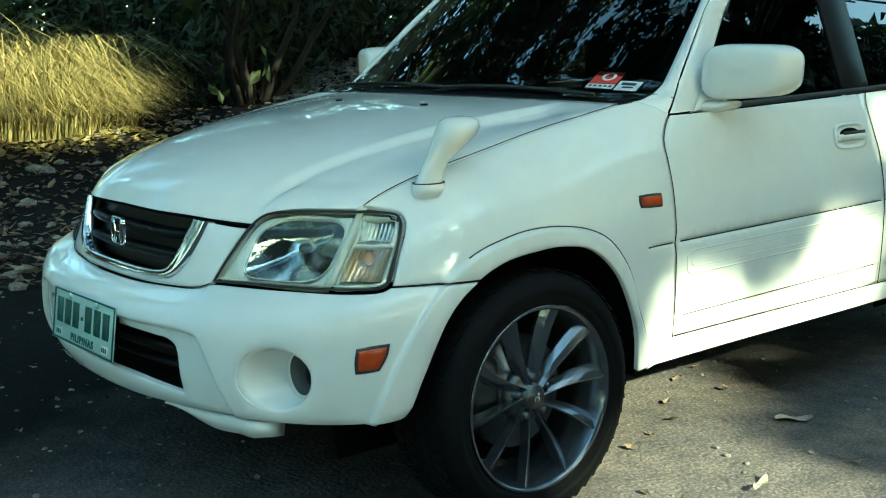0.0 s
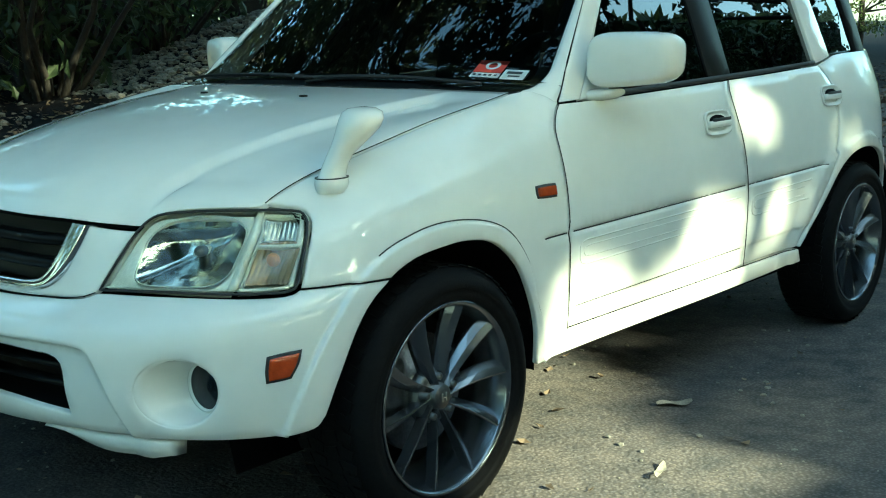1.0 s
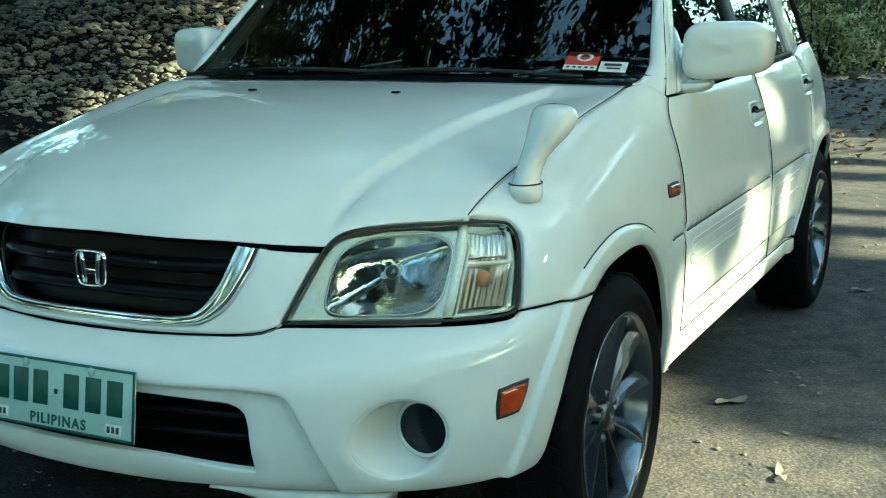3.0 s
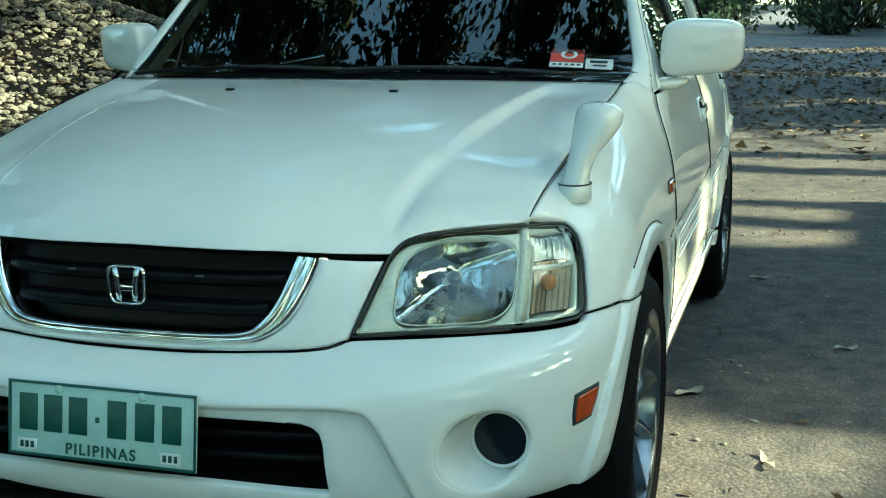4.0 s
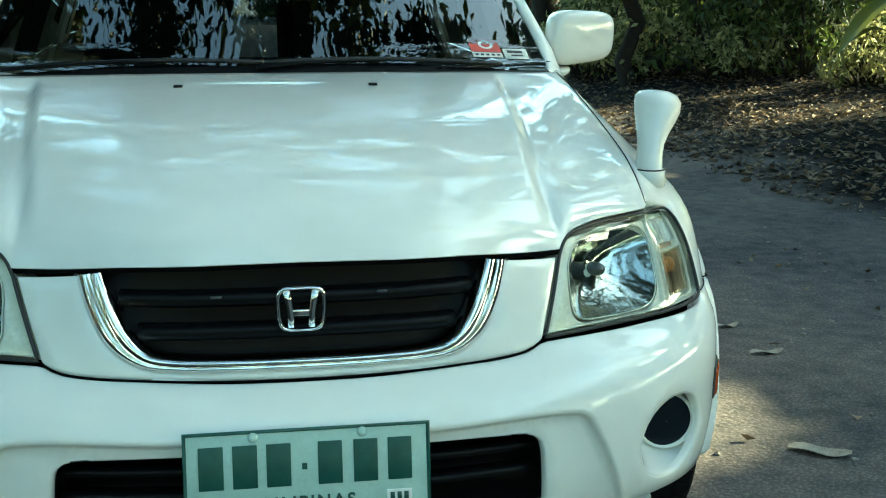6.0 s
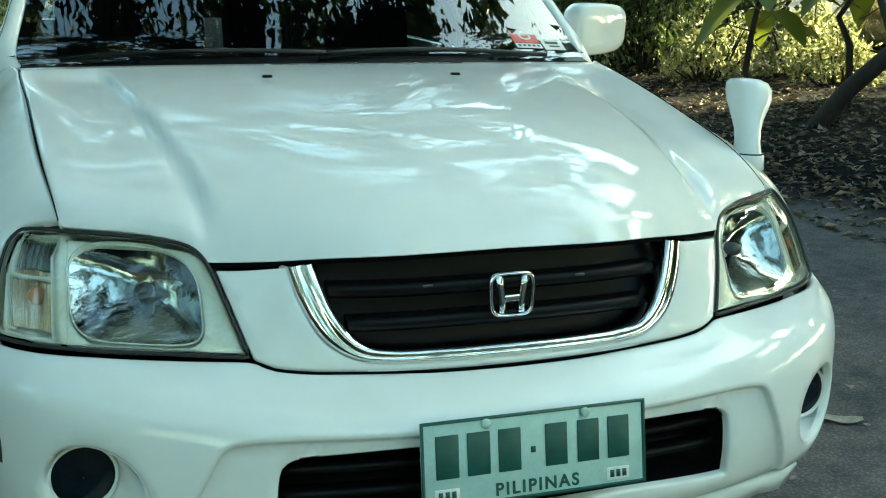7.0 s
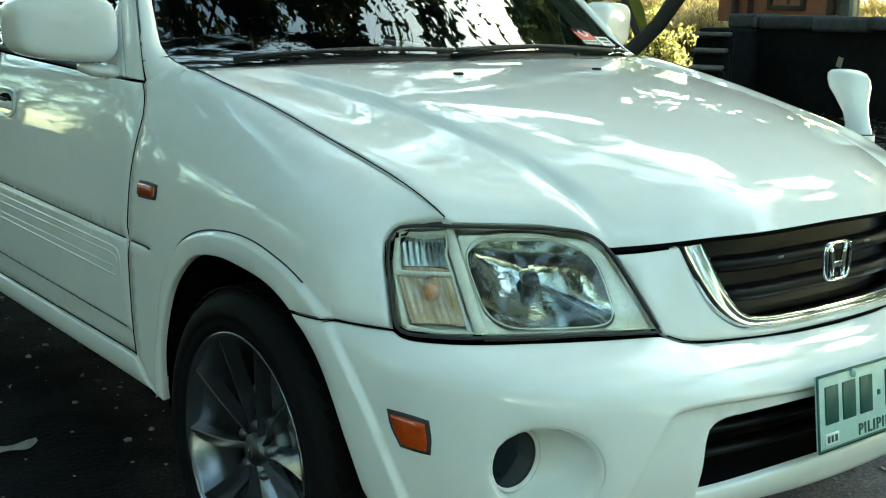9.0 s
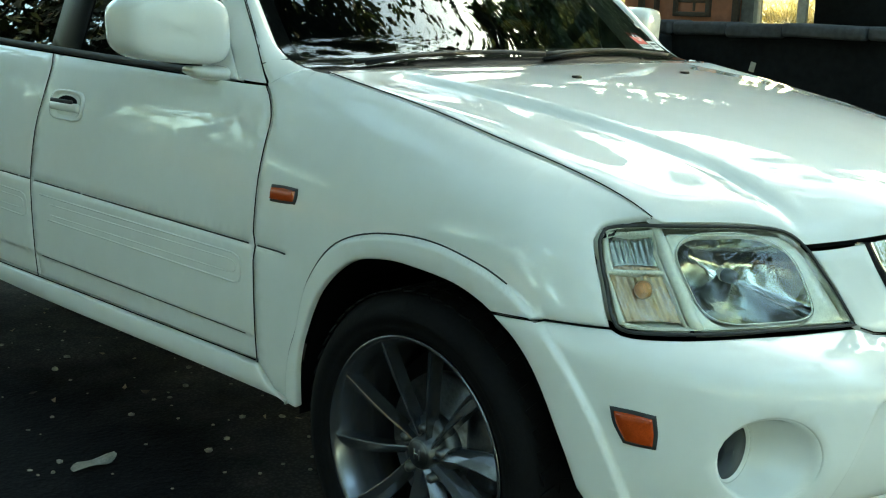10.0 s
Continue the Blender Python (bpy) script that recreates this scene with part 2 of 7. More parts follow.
def inside(pts, poly):
    """Which of pts (an array) lie within the closed outline, and how far from it they are."""
    q, r = np.array(poly), np.roll(np.array(poly), -1, 0)
    x, y = pts[:, 0:1], pts[:, 1:2]
    cross = ((q[None, :, 1] > y) != (r[None, :, 1] > y)) & (x < (r[None, :, 0] - q[None, :, 0]) * (y - q[None, :, 1]) / (r[None, :, 1] - q[None, :, 1] + 1e-12) + q[None, :, 0])
    d = r - q
    t = np.clip(((pts[:, None, :] - q[None]) * d[None]).sum(2) / ((d * d).sum(1)[None] + 1e-12), 0, 1)
    far = np.sqrt((((q[None] + t[..., None] * d[None]) - pts[:, None, :]) ** 2).sum(2)).min(1)
    return cross.sum(1) % 2 == 1, far


def panel_mesh(runs, holes=(), fn=None, step=0.03, off=0.0, depth=0.016, gap=0.002, extra=(), flip=1, fine=0.012):
    """A curved sheet over an outline in the plane of fn's two numbers, with rolled edges that turn in by depth."""
    def at(p, h):
        a = Vector(fn(*p))
        u, v = Vector(fn(p[0] + 1e-3, p[1])) - a, Vector(fn(p[0], p[1] + 1e-3)) - a
        return a + u.cross(v).normalized() * (h * flip)
    outer = closed_line(runs, fine)
    if area2(outer) < 0:
        outer = outer[::-1]
    loops = [(inset(outer, gap + 0.004), inset(outer, gap + 0.001), inset(outer, gap))]
    for h in holes:
        h = closed_line(h, fine)
        if area2(h) < 0:
            h = h[::-1]
        loops.append((inset(h, -0.005), inset(h, -0.002), inset(h, -0.001)))
    lo, hi = np.min(outer, 0), np.max(outer, 0)
    xs, ys = np.arange(lo[0], hi[0], step), np.arange(lo[1], hi[1], step * 0.87)
    pts = np.array([(x + (step / 2 if j % 2 else 0), y) for j, y in enumerate(ys) for x in xs] + [tuple(p) for e in extra for p in e])
    keep = np.ones(len(pts), bool)
    near = np.array([step * 0.45] * (len(xs) * len(ys)) + [0.004] * (len(pts) - len(xs) * len(ys)))
    for i, l in enumerate(loops):
        ins, far = inside(pts, l[0])
        keep &= (ins if i == 0 else ~ins) & (far > near)
    flat = [Vector(p) for l in loops for p in l[0]]
    edges, base = [], 0
    for l in loops:
        n = len(l[0])
        edges += [(base + i, base + (i + 1) % n) for i in range(n)]
        base += n
    flat += [Vector(p) for p in pts[keep]]
    verts, _, faces, *_ = delaunay_2d_cdt(flat, edges, [], 0, 1e-7)
    mids = np.array([[sum(verts[i][k] for i in f) / 3 for k in (0, 1)] for f in faces])
    ok = np.ones(len(faces), bool)
    for i, l in enumerate(loops):
        ins, _ = inside(mids, l[0])
        ok &= ins if i == 0 else ~ins
    bm = bmesh.new()
    vs = [bm.verts.new(at(v, off)) for v in verts]
    for f, k in zip(faces, ok):
        if k:
            try:
                bm.faces.new([vs[i] for i in (f if flip > 0 else f[::-1])])
            except ValueError:
                pass
    # rolled edge
    where = {(round(v[0], 5), round(v[1], 5)): b for v, b in zip(verts, vs)}
    for i, l in enumerate(loops):
        top = [where.get((round(p[0], 5), round(p[1], 5))) for p in l[0]]
        mid = [bm.verts.new(at(p, off - 0.0022)) for p in l[1]]
        low = [bm.verts.new(at(p, off - 0.006)) for p in l[2]]
        deep = [bm.verts.new(at(p, off - depth)) for p in l[2]]
        n = len(top)
        for a, b in ((top, mid), (mid, low), (low, deep)):
            for k in range(n):
                j = (k + 1) % n
                if a[k] and a[j] and a[k] != a[j]:
                    f = (a[k], b[k], b[j], a[j])
                    bm.faces.new(f if (i == 0) == (flip > 0) else f[::-1])
    for v in [v for v in bm.verts if not v.link_faces]:
        bm.verts.remove(v)
    return bm


# ---- the car's body: a skin over (distance round the plan, height) ----


def lerp_tab(tab, v):
    if v <= tab[0][0]:
        return tab[0][1]
    for (a, p), (b, q) in zip(tab, tab[1:]):
        if v <= b:
            k = (v - a) / (b - a)
            return p + (q - p) * k
    return tab[-1][1]


def ease(v, a, b):
    k = min(1.0, max(0.0, (v - a) / (b - a)))
    return k * k * (3 - 2 * k)


def spline_tab(tab, v):
    n = len(tab)
    if v <= tab[0][0]:
        return tab[0][1]
    if v >= tab[-1][0]:
        return tab[-1][1]
    i = max(j for j in range(n - 1) if tab[j][0] <= v)
    def slope(j):
        if j in (0, n - 1):
            return 0.0 if n < 2 else (tab[min(j + 1, n - 1)][1] - tab[max(j - 1, 0)][1]) / (tab[min(j + 1, n - 1)][0] - tab[max(j - 1, 0)][0])
        s0 = (tab[j][1] - tab[j - 1][1]) / (tab[j][0] - tab[j - 1][0]); s1 = (tab[j + 1][1] - tab[j][1]) / (tab[j + 1][0] - tab[j][0])
        return 0.0 if s0 * s1 <= 0 else 2 * s0 * s1 / (s0 + s1)
    (a, p), (b, q) = tab[i], tab[i + 1]
    h = b - a; k = (v - a) / h
    return ((2*k**3 - 3*k*k + 1) * p + (k**3 - 2*k*k + k) * h * slope(i) + (3*k*k - 2*k**3) * q + (k**3 - k*k) * h * slope(i + 1))
# reference plan curve of the lower body: front centre, round the corner, along the side, round the rear
REF = []


def _plan():
    pts = []
    for i in range(241):
        th = math.pi / 2 * i / 240
        pts.append((0.86 * math.sin(th) ** (2 / 2.4), 0.55 * (1 - math.cos(th) ** (2 / 2.4))))
    for i in range(1, 140): pts.append((0.86, 0.55 + 2.65 * i / 140))
    for i in range(121):
        th = math.pi / 2 * i / 120
        pts.append((0.86 * max(0.0, math.cos(th)) ** (2 / 2.6), 3.2 + 0.9 * math.sin(th) ** (2 / 2.6)))
    w = 0.0
    for i, p in enumerate(pts):
        if i: w += math.dist(p, pts[i - 1])
        REF.append((w, p[0], p[1]))
_plan()
WMAX = REF[-1][0]


def taper(y):
    """How far the plan has drawn in towards the tail."""
    k = min(1.0, max(0.0, (y - 3.2) / 0.9)) ** 2.6
    return 0.86 * (1 - (1 - k) ** (1 / 2.6))


def ref(w):
    lo, hi = 0, len(REF) - 1
    if w <= 0:
        return 0.0, 0.0
    if w >= WMAX:
        return REF[-1][1:]
    while hi - lo > 1:
        m = (lo + hi) // 2
        if REF[m][0] <= w: lo = m
        else: hi = m
    a, b = REF[lo], REF[hi]
    k = (w - a[0]) / (b[0] - a[0]) if b[0] > a[0] else 0
    return a[1] + k * (b[1] - a[1]), a[2] + k * (b[2] - a[2])
NOSE = [(0.18, 0.05), (0.26, -0.02), (0.33, -0.06), (0.40, -0.088), (0.46, -0.096), (0.53, -0.094), (0.575, -0.082), (0.605, -0.055), (0.635, -0.004), (0.66, 0.004), (0.72, 0.010), (0.82, 0.022), (0.9, 0.05)]
WIDE = [(0.18, 0.80), (0.28, 0.835), (0.36, 0.850), (0.5, 0.862), (0.67, 0.866), (0.80, 0.858), (0.92, 0.838), (1.0, 0.812), (1.06, 0.785), (1.1, 0.765)]
HOODZ = [(0.2, 0.80), (0.30, 0.842), (0.36, 0.872), (0.43, 0.898), (0.5, 0.918), (0.65, 0.953), (0.86, 0.999), (1.15, 1.050), (1.3, 1.06)]
HOODX = [(0.2, 0.665), (0.30, 0.684), (0.36, 0.690), (0.43, 0.697), (0.5, 0.703), (0.65, 0.711), (0.86, 0.718), (1.15, 0.727), (1.3, 0.732)]


def skin(w, z):
    xr, yr = ref(w)
    fade = (1 - min(1.0, yr / 0.62) ** 3) ** 1.5
    ze = z - 0.032 * ease(xr, 0.25, 0.75) * ease(z, 0.5, 0.6) * (1 - ease(z, 0.72, 0.8))
    y = yr + spline_tab(NOSE, ze) * fade
    if z > 0.64: y += 0.095 * (min(z, 0.845) - 0.64) / 0.18 * ease(xr, 0.15, 0.62) * (1 - ease(yr, 0.2, 0.75))
    x = xr * spline_tab(WIDE, z) / 0.86
    if 0.29 < y < 1.6:
        zh = spline_tab(HOODZ, y)
        t = min(1.15, max(0.0, (z - 0.74) / (zh - 0.74)))
        gap = xr * spline_tab(WIDE, zh) / 0.86 - spline_tab(HOODX, y)
        x -= max(0.0, gap) * t ** 3.0 * (1 - ease(y, 1.12, 1.36))
    return x, y, z

# outer and inner line of the wheel-arch flare, as radius by angle about a point near the hub
FLARE_OUT = [(0, 0.338), (10, 0.335), (28, 0.334), (52, 0.384), (69, 0.417), (90, 0.430), (114, 0.464), (125, 0.489), (136, 0.507), (150, 0.522), (165, 0.540), (180, 0.565), (200, 0.60)]
FLARE_IN = [(0, 0.294), (3, 0.295), (19, 0.298), (38, 0.314), (56, 0.345), (74, 0.373), (90, 0.382), (104, 0.393), (117, 0.417), (130, 0.441), (138, 0.450), (146, 0.454), (154, 0.453), (162, 0.456), (170, 0.464), (178, 0.476), (200, 0.50)]
ARCH_F, ARCH_R = (0.80, 0.33), (3.31, 0.33)
RECESS = [(0.0, 0.558), (0.193, 0.561), (0.361, 0.565), (0.440, 0.563), (0.482, 0.552), (0.510, 0.510), (0.541, 0.452), (0.574, 0.378), (0.60, 0.30)]
RECESS_LINE = spline(RECESS, 0.01)
RECESS_POLY = RECESS_LINE + [(0.0, 0.30)]


def body(w, z):
    """The skin with its arch flares and the sunk middle of the bumper; w is negative on the car's right."""
    s = -1.0 if w < 0 else 1.0
    w = abs(w)
    x, y, z = skin(w, z)
    if 0.28 < z < 0.82 and y > 0.2:
        for cy, cz in (ARCH_F, ARCH_R):
            r = math.hypot(y - cy, z - cz)
            if r < 0.70:
                a = math.degrees(math.atan2(z - cz, -(y - cy) if cy > 2 else y - cy))
                a = a if a > -30 else a + 360
                if cy > 2:
                    a = 180 - a
                    a = min(max(a, 0), 180)
                    out = 0.43 + 0.02 * math.sin(radians(a)) + 0.22 * ease(a, 105, 178)
                else:
                    out = spline_tab(FLARE_OUT, min(max(a, 0), 200))
                k = ease(out - r, -0.003, 0.005)
                x += 0.012 * k
                if y < 0.6:
                    y -= 0.006 * k * (0.6 - y) / 0.4
    if 1.09 < y < 3.0 and 0.6 < z < 0.75:
        zc = 0.668 + (y - 1.1) * 0.012
        x -= 0.007 * math.exp(-((z - zc) / 0.005) ** 2) * ease(y, 1.10, 1.16) * (1 - ease(y, 2.9, 2.98))
    if z < 0.57 and w < 0.62:
        d = 1.0
        for (ax, ay), (bx, by) in zip(RECESS_LINE, RECESS_LINE[1:]):
            k = ((w - ax) * (bx - ax) + (z - ay) * (by - ay)) / ((bx - ax) ** 2 + (by - ay) ** 2)
            k = min(1.0, max(0.0, k))
            d = min(d, math.hypot(w - ax - k * (bx - ax), z - ay - k * (by - ay)))
        n = len(RECESS_POLY)
        ins = False
        for i in range(n):
            (ax, ay), (bx, by) = RECESS_POLY[i - 1], RECESS_POLY[i]
            if (ay > z) != (by > z) and w < (bx - ax) * (z - ay) / (by - ay) + ax:
                ins = not ins
        if ins:
            y += 0.016 * ease(d, 0.0, 0.012)
    return s * x, y, z


def by_y(y, z):
    """The skin's (w, z) on the side at the length y."""
    lo, hi = 0.5, 4.4
    for _ in range(40):
        m = (lo + hi) / 2
        if skin(m, z)[1] < y:
            lo = m
        else:
            hi = m
    return lo, z


def both(pts):
    """A half outline from the centre, continued on the other side: whole, from right to left."""
    return [(-a, b) for a, b in pts[::-1] if a > 1e-6] + list(pts)


car = new("car")
tagged(car, "white compact four-wheel-drive car with chrome-edged grille, parked on a dirt road", "car")

# lines that several panels share
SEAM = [(0.0, 0.634), (0.12, 0.635), (0.216, 0.638), (0.323, 0.643), (0.385, 0.650), (0.412, 0.660)]
LAMP_IN = [(0.418, 0.664), (0.440, 0.722), (0.468, 0.792)]
LAMP_TOP = [(0.468, 0.792), (0.486, 0.817), (0.517, 0.831), (0.60, 0.837), (0.72, 0.839), (0.815, 0.835), (0.843, 0.828), (0.856, 0.810)]
LAMP_OUT = [(0.856, 0.810), (0.865, 0.750), (0.877, 0.690), (0.876, 0.676), (0.858, 0.667), (0.79, 0.666)]
LAMP_LOW = [(0.79, 0.666), (0.65, 0.668), (0.55, 0.668), (0.418, 0.664)]
HOOD_FRONT = [(0.0, 0.823), (0.15, 0.821), (0.267, 0.8175), (0.395, 0.8075), (0.468, 0.803)]
HOOD_SIDE = [(0.30, 0.842), (0.36, 0.872), (0.43, 0.898), (0.5, 0.918), (0.65, 0.953), (0.86, 0.999), (1.15, 1.050)]
ARCH_LINE = [(ARCH_F[0] + spline_tab(FLARE_IN, a) * math.cos(radians(a)), ARCH_F[1] + spline_tab(FLARE_IN, a) * math.sin(radians(a))) for a in (0, 20, 38, 56, 74, 90, 104, 117, 125, 130)]
ARCH_LOW = [(ARCH_F[0] + spline_tab(FLARE_IN, a) * math.cos(radians(a)), ARCH_F[1] + spline_tab(FLARE_IN, a) * math.sin(radians(a))) for a in (130, 138, 146, 154, 162, 169, 173)]


def build_bumper():
    seam_side = [(0.886, 0.6735), (0.95, 0.6728), (1.0, 0.672), (1.05, 0.6705), by_y(*ARCH_LINE[-1])]
    arch = [by_y(y, z) for y, z in ARCH_LOW]
    low = [arch[-1], by_y(0.318, 0.364), by_y(0.294, 0.3565), by_y(0.255, 0.3525), by_y(0.215, 0.353), (0.778, 0.355), (0.613, 0.359), (0.375, 0.357), (0.2, 0.349), (0.0, 0.344)]
    under = [(0.412, 0.660), (0.45, 0.6635), (0.65, 0.6655), (0.79, 0.6635), (0.862, 0.664), (0.880, 0.669), (0.886, 0.6735)]
    half = [SEAM, under, seam_side, arch, low]
    runs = half + [[(-a, b) for a, b in r[::-1]] for r in half[::-1]]
    mouth = [(0.0, 0.533), (0.195, 0.534), (0.345, 0.530), (0.385, 0.521), (0.398, 0.500), (0.404, 0.45), (0.409, 0.400), (0.37, 0.402), (0.19, 0.412), (0.0, 0.412)]
    runs_mouth = [both(mouth[:6]), [mouth[5], mouth[6]], mouth[6:] + [(-a, b) for a, b in mouth[6:-1][::-1]], [(-mouth[6][0], mouth[6][1]), (-mouth[5][0], mouth[5][1])]]
    holes = [runs_mouth]
    fog = [(0.694 + 0.091 * math.cos(a), 0.469 + 0.076 * math.sin(a)) for a in np.linspace(0, 2 * math.pi, 25)]
    for s in (1, -1):
        holes.append([[(s * a, b) for a, b in fog]])
    rim = []
    for d in (-0.006, 0.0, 0.004, 0.008, 0.013):
        for s in (1, -1):
            rim.append([(s * p[0], p[1]) for p in inset(RECESS_POLY, d)[:-1] if p[1] > 0.35])
    flare = [[(s * by_y(ARCH_F[0] + r * math.cos(radians(a)), ARCH_F[1] + r * math.sin(radians(a)))[0], ARCH_F[1] + r * math.sin(radians(a))) for a in np.arange(126, 181, 1.2) for r in [spline_tab(FLARE_OUT, a) + d]] for d in (-0.010, -0.0055, -0.0025, 0.0005, 0.0035, 0.008) for s in (1, -1)]
    ob = part("bumper", panel_mesh(runs, holes, body, step=0.022, extra=rim + flare), PAINT, car)
    # the mouth: a dark box with slats
    bm = bmesh.new()
    line = closed_line(runs_mouth, 0.03)
    front = [bm.verts.new(Vector(body(*p)) + Vector((0, 0.012, 0))) for p in line]
    back = [bm.verts.new(Vector((body(*p)[0] * 0.97, body(*p)[1] + 0.10, body(*p)[2]))) for p in line]
    grid_faces(bm, [front, back], True)
    bm.faces.new(back)
    part("intake_duct", bm, TRIM, ob, "black lower air intake")
    for z in (0.454, 0.496):
        pts = [Vector(body(w, z)) + Vector((0, 0.045, 0)) for w in np.linspace(-0.395, 0.395, 24)]
        rings = [[p + Vector((0, -0.012, 0.002)), p + Vector((0, -0.010, 0.008)), p + Vector((0, 0.02, 0.010)), p + Vector((0, 0.02, -0.004)), p + Vector((0, -0.010, -0.004))] for p in pts]
        part("slat", loft(rings, True, True), TRIM, ob)
    # fog lamps, deep in their bowls
    for s in (1, -1):
        lamp = Vector((s * 0.676, 0.132, 0.471))
        rings, ring0 = [[Vector(body(s * (0.694 + (a - 0.694) * 1.10), 0.469 + (b - 0.469) * 1.10)) + Vector((0, 0.004, 0)) for a, b in fog[:-1]]], [Vector(body(s * a, b)) for a, b in fog[:-1]]
        n0 = [Vector((0, 1, 0))] * len(ring0)
        circle = [lamp + Vector((s * 0.054 * math.cos(a), 0, 0.052 * math.sin(a))) for a in np.linspace(0, 2 * math.pi, 25)[:-1]]
        for k in (0.0, 0.06, 0.2, 0.4, 0.6, 0.8, 0.94, 1.0):
            e = k ** 0.9
            rings.append([p.lerp(c, e) + Vector((0, 0.003 + 0.026 * math.sin(math.pi * k) ** 0.8, 0)) for p, c in zip(ring0, circle)])
        bm = loft(rings)
        bmesh.ops.recalc_face_normals(bm, faces=bm.faces)
        part("fog_lamp_bowl", bm, PAINT, ob)
        fl = part("fog_lamp", turned([(0.0, 0.055), (-0.004, 0.055), (-0.005, 0.051), (0.004, 0.049), (0.05, 0.03), (0.06, 0.001)], 32, "y"), PAINT, ob, "round dark fog lamp")
        fl.location = lamp
        gl = part("lens", turned([(0.002, 0.0505), (0.0, 0.035), (-0.003, 0.018), (-0.004, 0.0005)], 32, "y"), FOG_GLASS, fl)
    # air-dam flaps below
    for s in (1, -1):
        rings = []
        for w in np.linspace(0.30, 0.66, 14):
            x, y, z = body(s * w, 0.355)
            drop = 0.035 * ease(w, 0.30, 0.50) * (1 - 0.25 * ease(w, 0.6, 0.66)) + 0.004
            rings.append([(x, y + 0.012, 0.356), (x, y + 0.004, 0.35), (x, y + 0.018, 0.35 - drop), (x, y + 0.045, 0.348 - drop), (x, y + 0.05, 0.356)])
        bm = loft(rings, True, True)
        part("lip", bm, PAINT, ob)
    # corner marker lamps
    for s in (1, -1):
        mk = [[(0.883, 0.540), (0.915, 0.5445), (0.948, 0.546)], [(0.948, 0.546), (0.943, 0.52), (0.928, 0.489)], [(0.928, 0.489), (0.90, 0.486), (0.882, 0.485)], [(0.882, 0.485), (0.880, 0.51), (0.883, 0.540)]]
        ml = part("corner_marker", panel_mesh([[(s * a, b) for a, b in r] for r in mk], (), body, step=0.012, off=0.004, depth=0.01, gap=-0.003, fine=0.006), RUBBER, car, "amber corner marker lamp in a black rim")
        part("lens", panel_mesh([[(s * a, b) for a, b in r] for r in mk], (), body, step=0.012, off=0.0075, depth=0.004, gap=0.003, fine=0.006), AMBER, ml)


def build_grille():
    outer = [(0.0, 0.650), (0.12, 0.6505), (0.208, 0.653), (0.262, 0.662), (0.308, 0.694), (0.338, 0.747), (0.357, 0.8025)]
    inner = [(0.0, 0.6685), (0.12, 0.669), (0.204, 0.672), (0.250, 0.685), (0.287, 0.733), (0.318, 0.808)]
    top = [(0.468, 0.794), (0.42, 0.7965), (0.357, 0.8025)]
    half = [SEAM, [SEAM[-1], (0.418, 0.664), (0.440, 0.722), (0.468, 0.794)], top, outer[::-1]]
    for s in (1, -1):
        runs = [[(s * a, b) for a, b in r] for r in half[:3]] + [[(s * a, b) for a, b in outer[::-1]], [(0, 0.650), (0, 0.634)]]
        if s == 1:
            whole = half[:3] + [outer[::-1]] + [[(-a, b) for a, b in outer]] + [[(-a, b) for a, b in r[::-1]] for r in half[:3][::-1]]
            sur = part("grille_surround", panel_mesh(whole, (), body, step=0.02), PAINT, car, "white panel round the grille")
    lip = loft([[Vector(body(w, z)) + Vector((0, 0.003, 0)) for w in np.linspace(-0.24, 0.24, 30)] for z in (0.637, 0.644, 0.653)], False)
    part("surround_lip", lip, PAINT, sur)
    g = new("grille"); g.parent = car
    o, i = both(outer), both(inner)
    n = 90
    def resample(line):
        line = spline(line, 0.01)
        d = [0.0]
        for a, b in zip(line, line[1:]): d.append(d[-1] + math.dist(a, b))
        out = []
        for k in range(n + 1):
            t = d[-1] * k / n
            j = max(q for q in range(len(d) - 1) if d[q] <= t + 1e-9)
            f = (t - d[j]) / (d[j + 1] - d[j] + 1e-12)
            out.append(tuple(a + (b - a) * f for a, b in zip(line[j], line[j + 1])))
        return out
    o, i = resample(o), resample(i)
    rows = []
    for k, h in ((-0.25, -0.014), (-0.04, -0.006), (0.0, 0.003), (0.12, 0.007), (0.35, 0.0085), (0.5, 0.004), (0.62, 0.0085), (0.88, 0.006), (1.0, 0.0), (1.0, -0.05)):
        rows.append([Vector(body(*(a + (b - a) * k for a, b in zip(p, q)))) - Vector((0, h, 0)) for p, q in zip(o, i)])
    bm = loft(rows, False)
    bmesh.ops.recalc_face_normals(bm, faces=bm.faces)
    part("chrome_frame", bm, CHROME, g, "chrome grille frame")
    # dark back and slats
    bm = bmesh.new()
    rows = []
    for z in np.linspace(0.655, 0.82, 8):
        rows.append([bm.verts.new(Vector(body(w, z)) + Vector((0, 0.055, 0))) for w in np.linspace(-0.36, 0.36, 24)])
    grid_faces(bm, rows)
    part("backing", bm, TRIM, g)
    for z, half_w in ((0.706, 0.262), (0.760, 0.292)):
        rings = []
        for w in np.linspace(-half_w, half_w, 22):
            p = Vector(body(w, z)) + Vector((0, 0.030, 0))
            rings.append([p + Vector(v) for v in ((0, -0.014, 0.002), (0, -0.012, 0.009), (0, -0.004, 0.012), (0, 0.02, 0.012), (0, 0.02, -0.012), (0, -0.004, -0.012), (0, -0.011, -0.006))])
        part("slat", loft(rings, True, True), TRIM, g)
    for x in (-0.135, 0.135):
        bm = bmesh.new(); box(bm, (0.018, 0.006, 0.005), (x, 0.035, 0.766), 0.0015)
        part("clip", bm, ALLOY_DARK, g)
    # emblem: a rounded frame round two uprights and a bar
    e = new("emblem"); e.parent = car
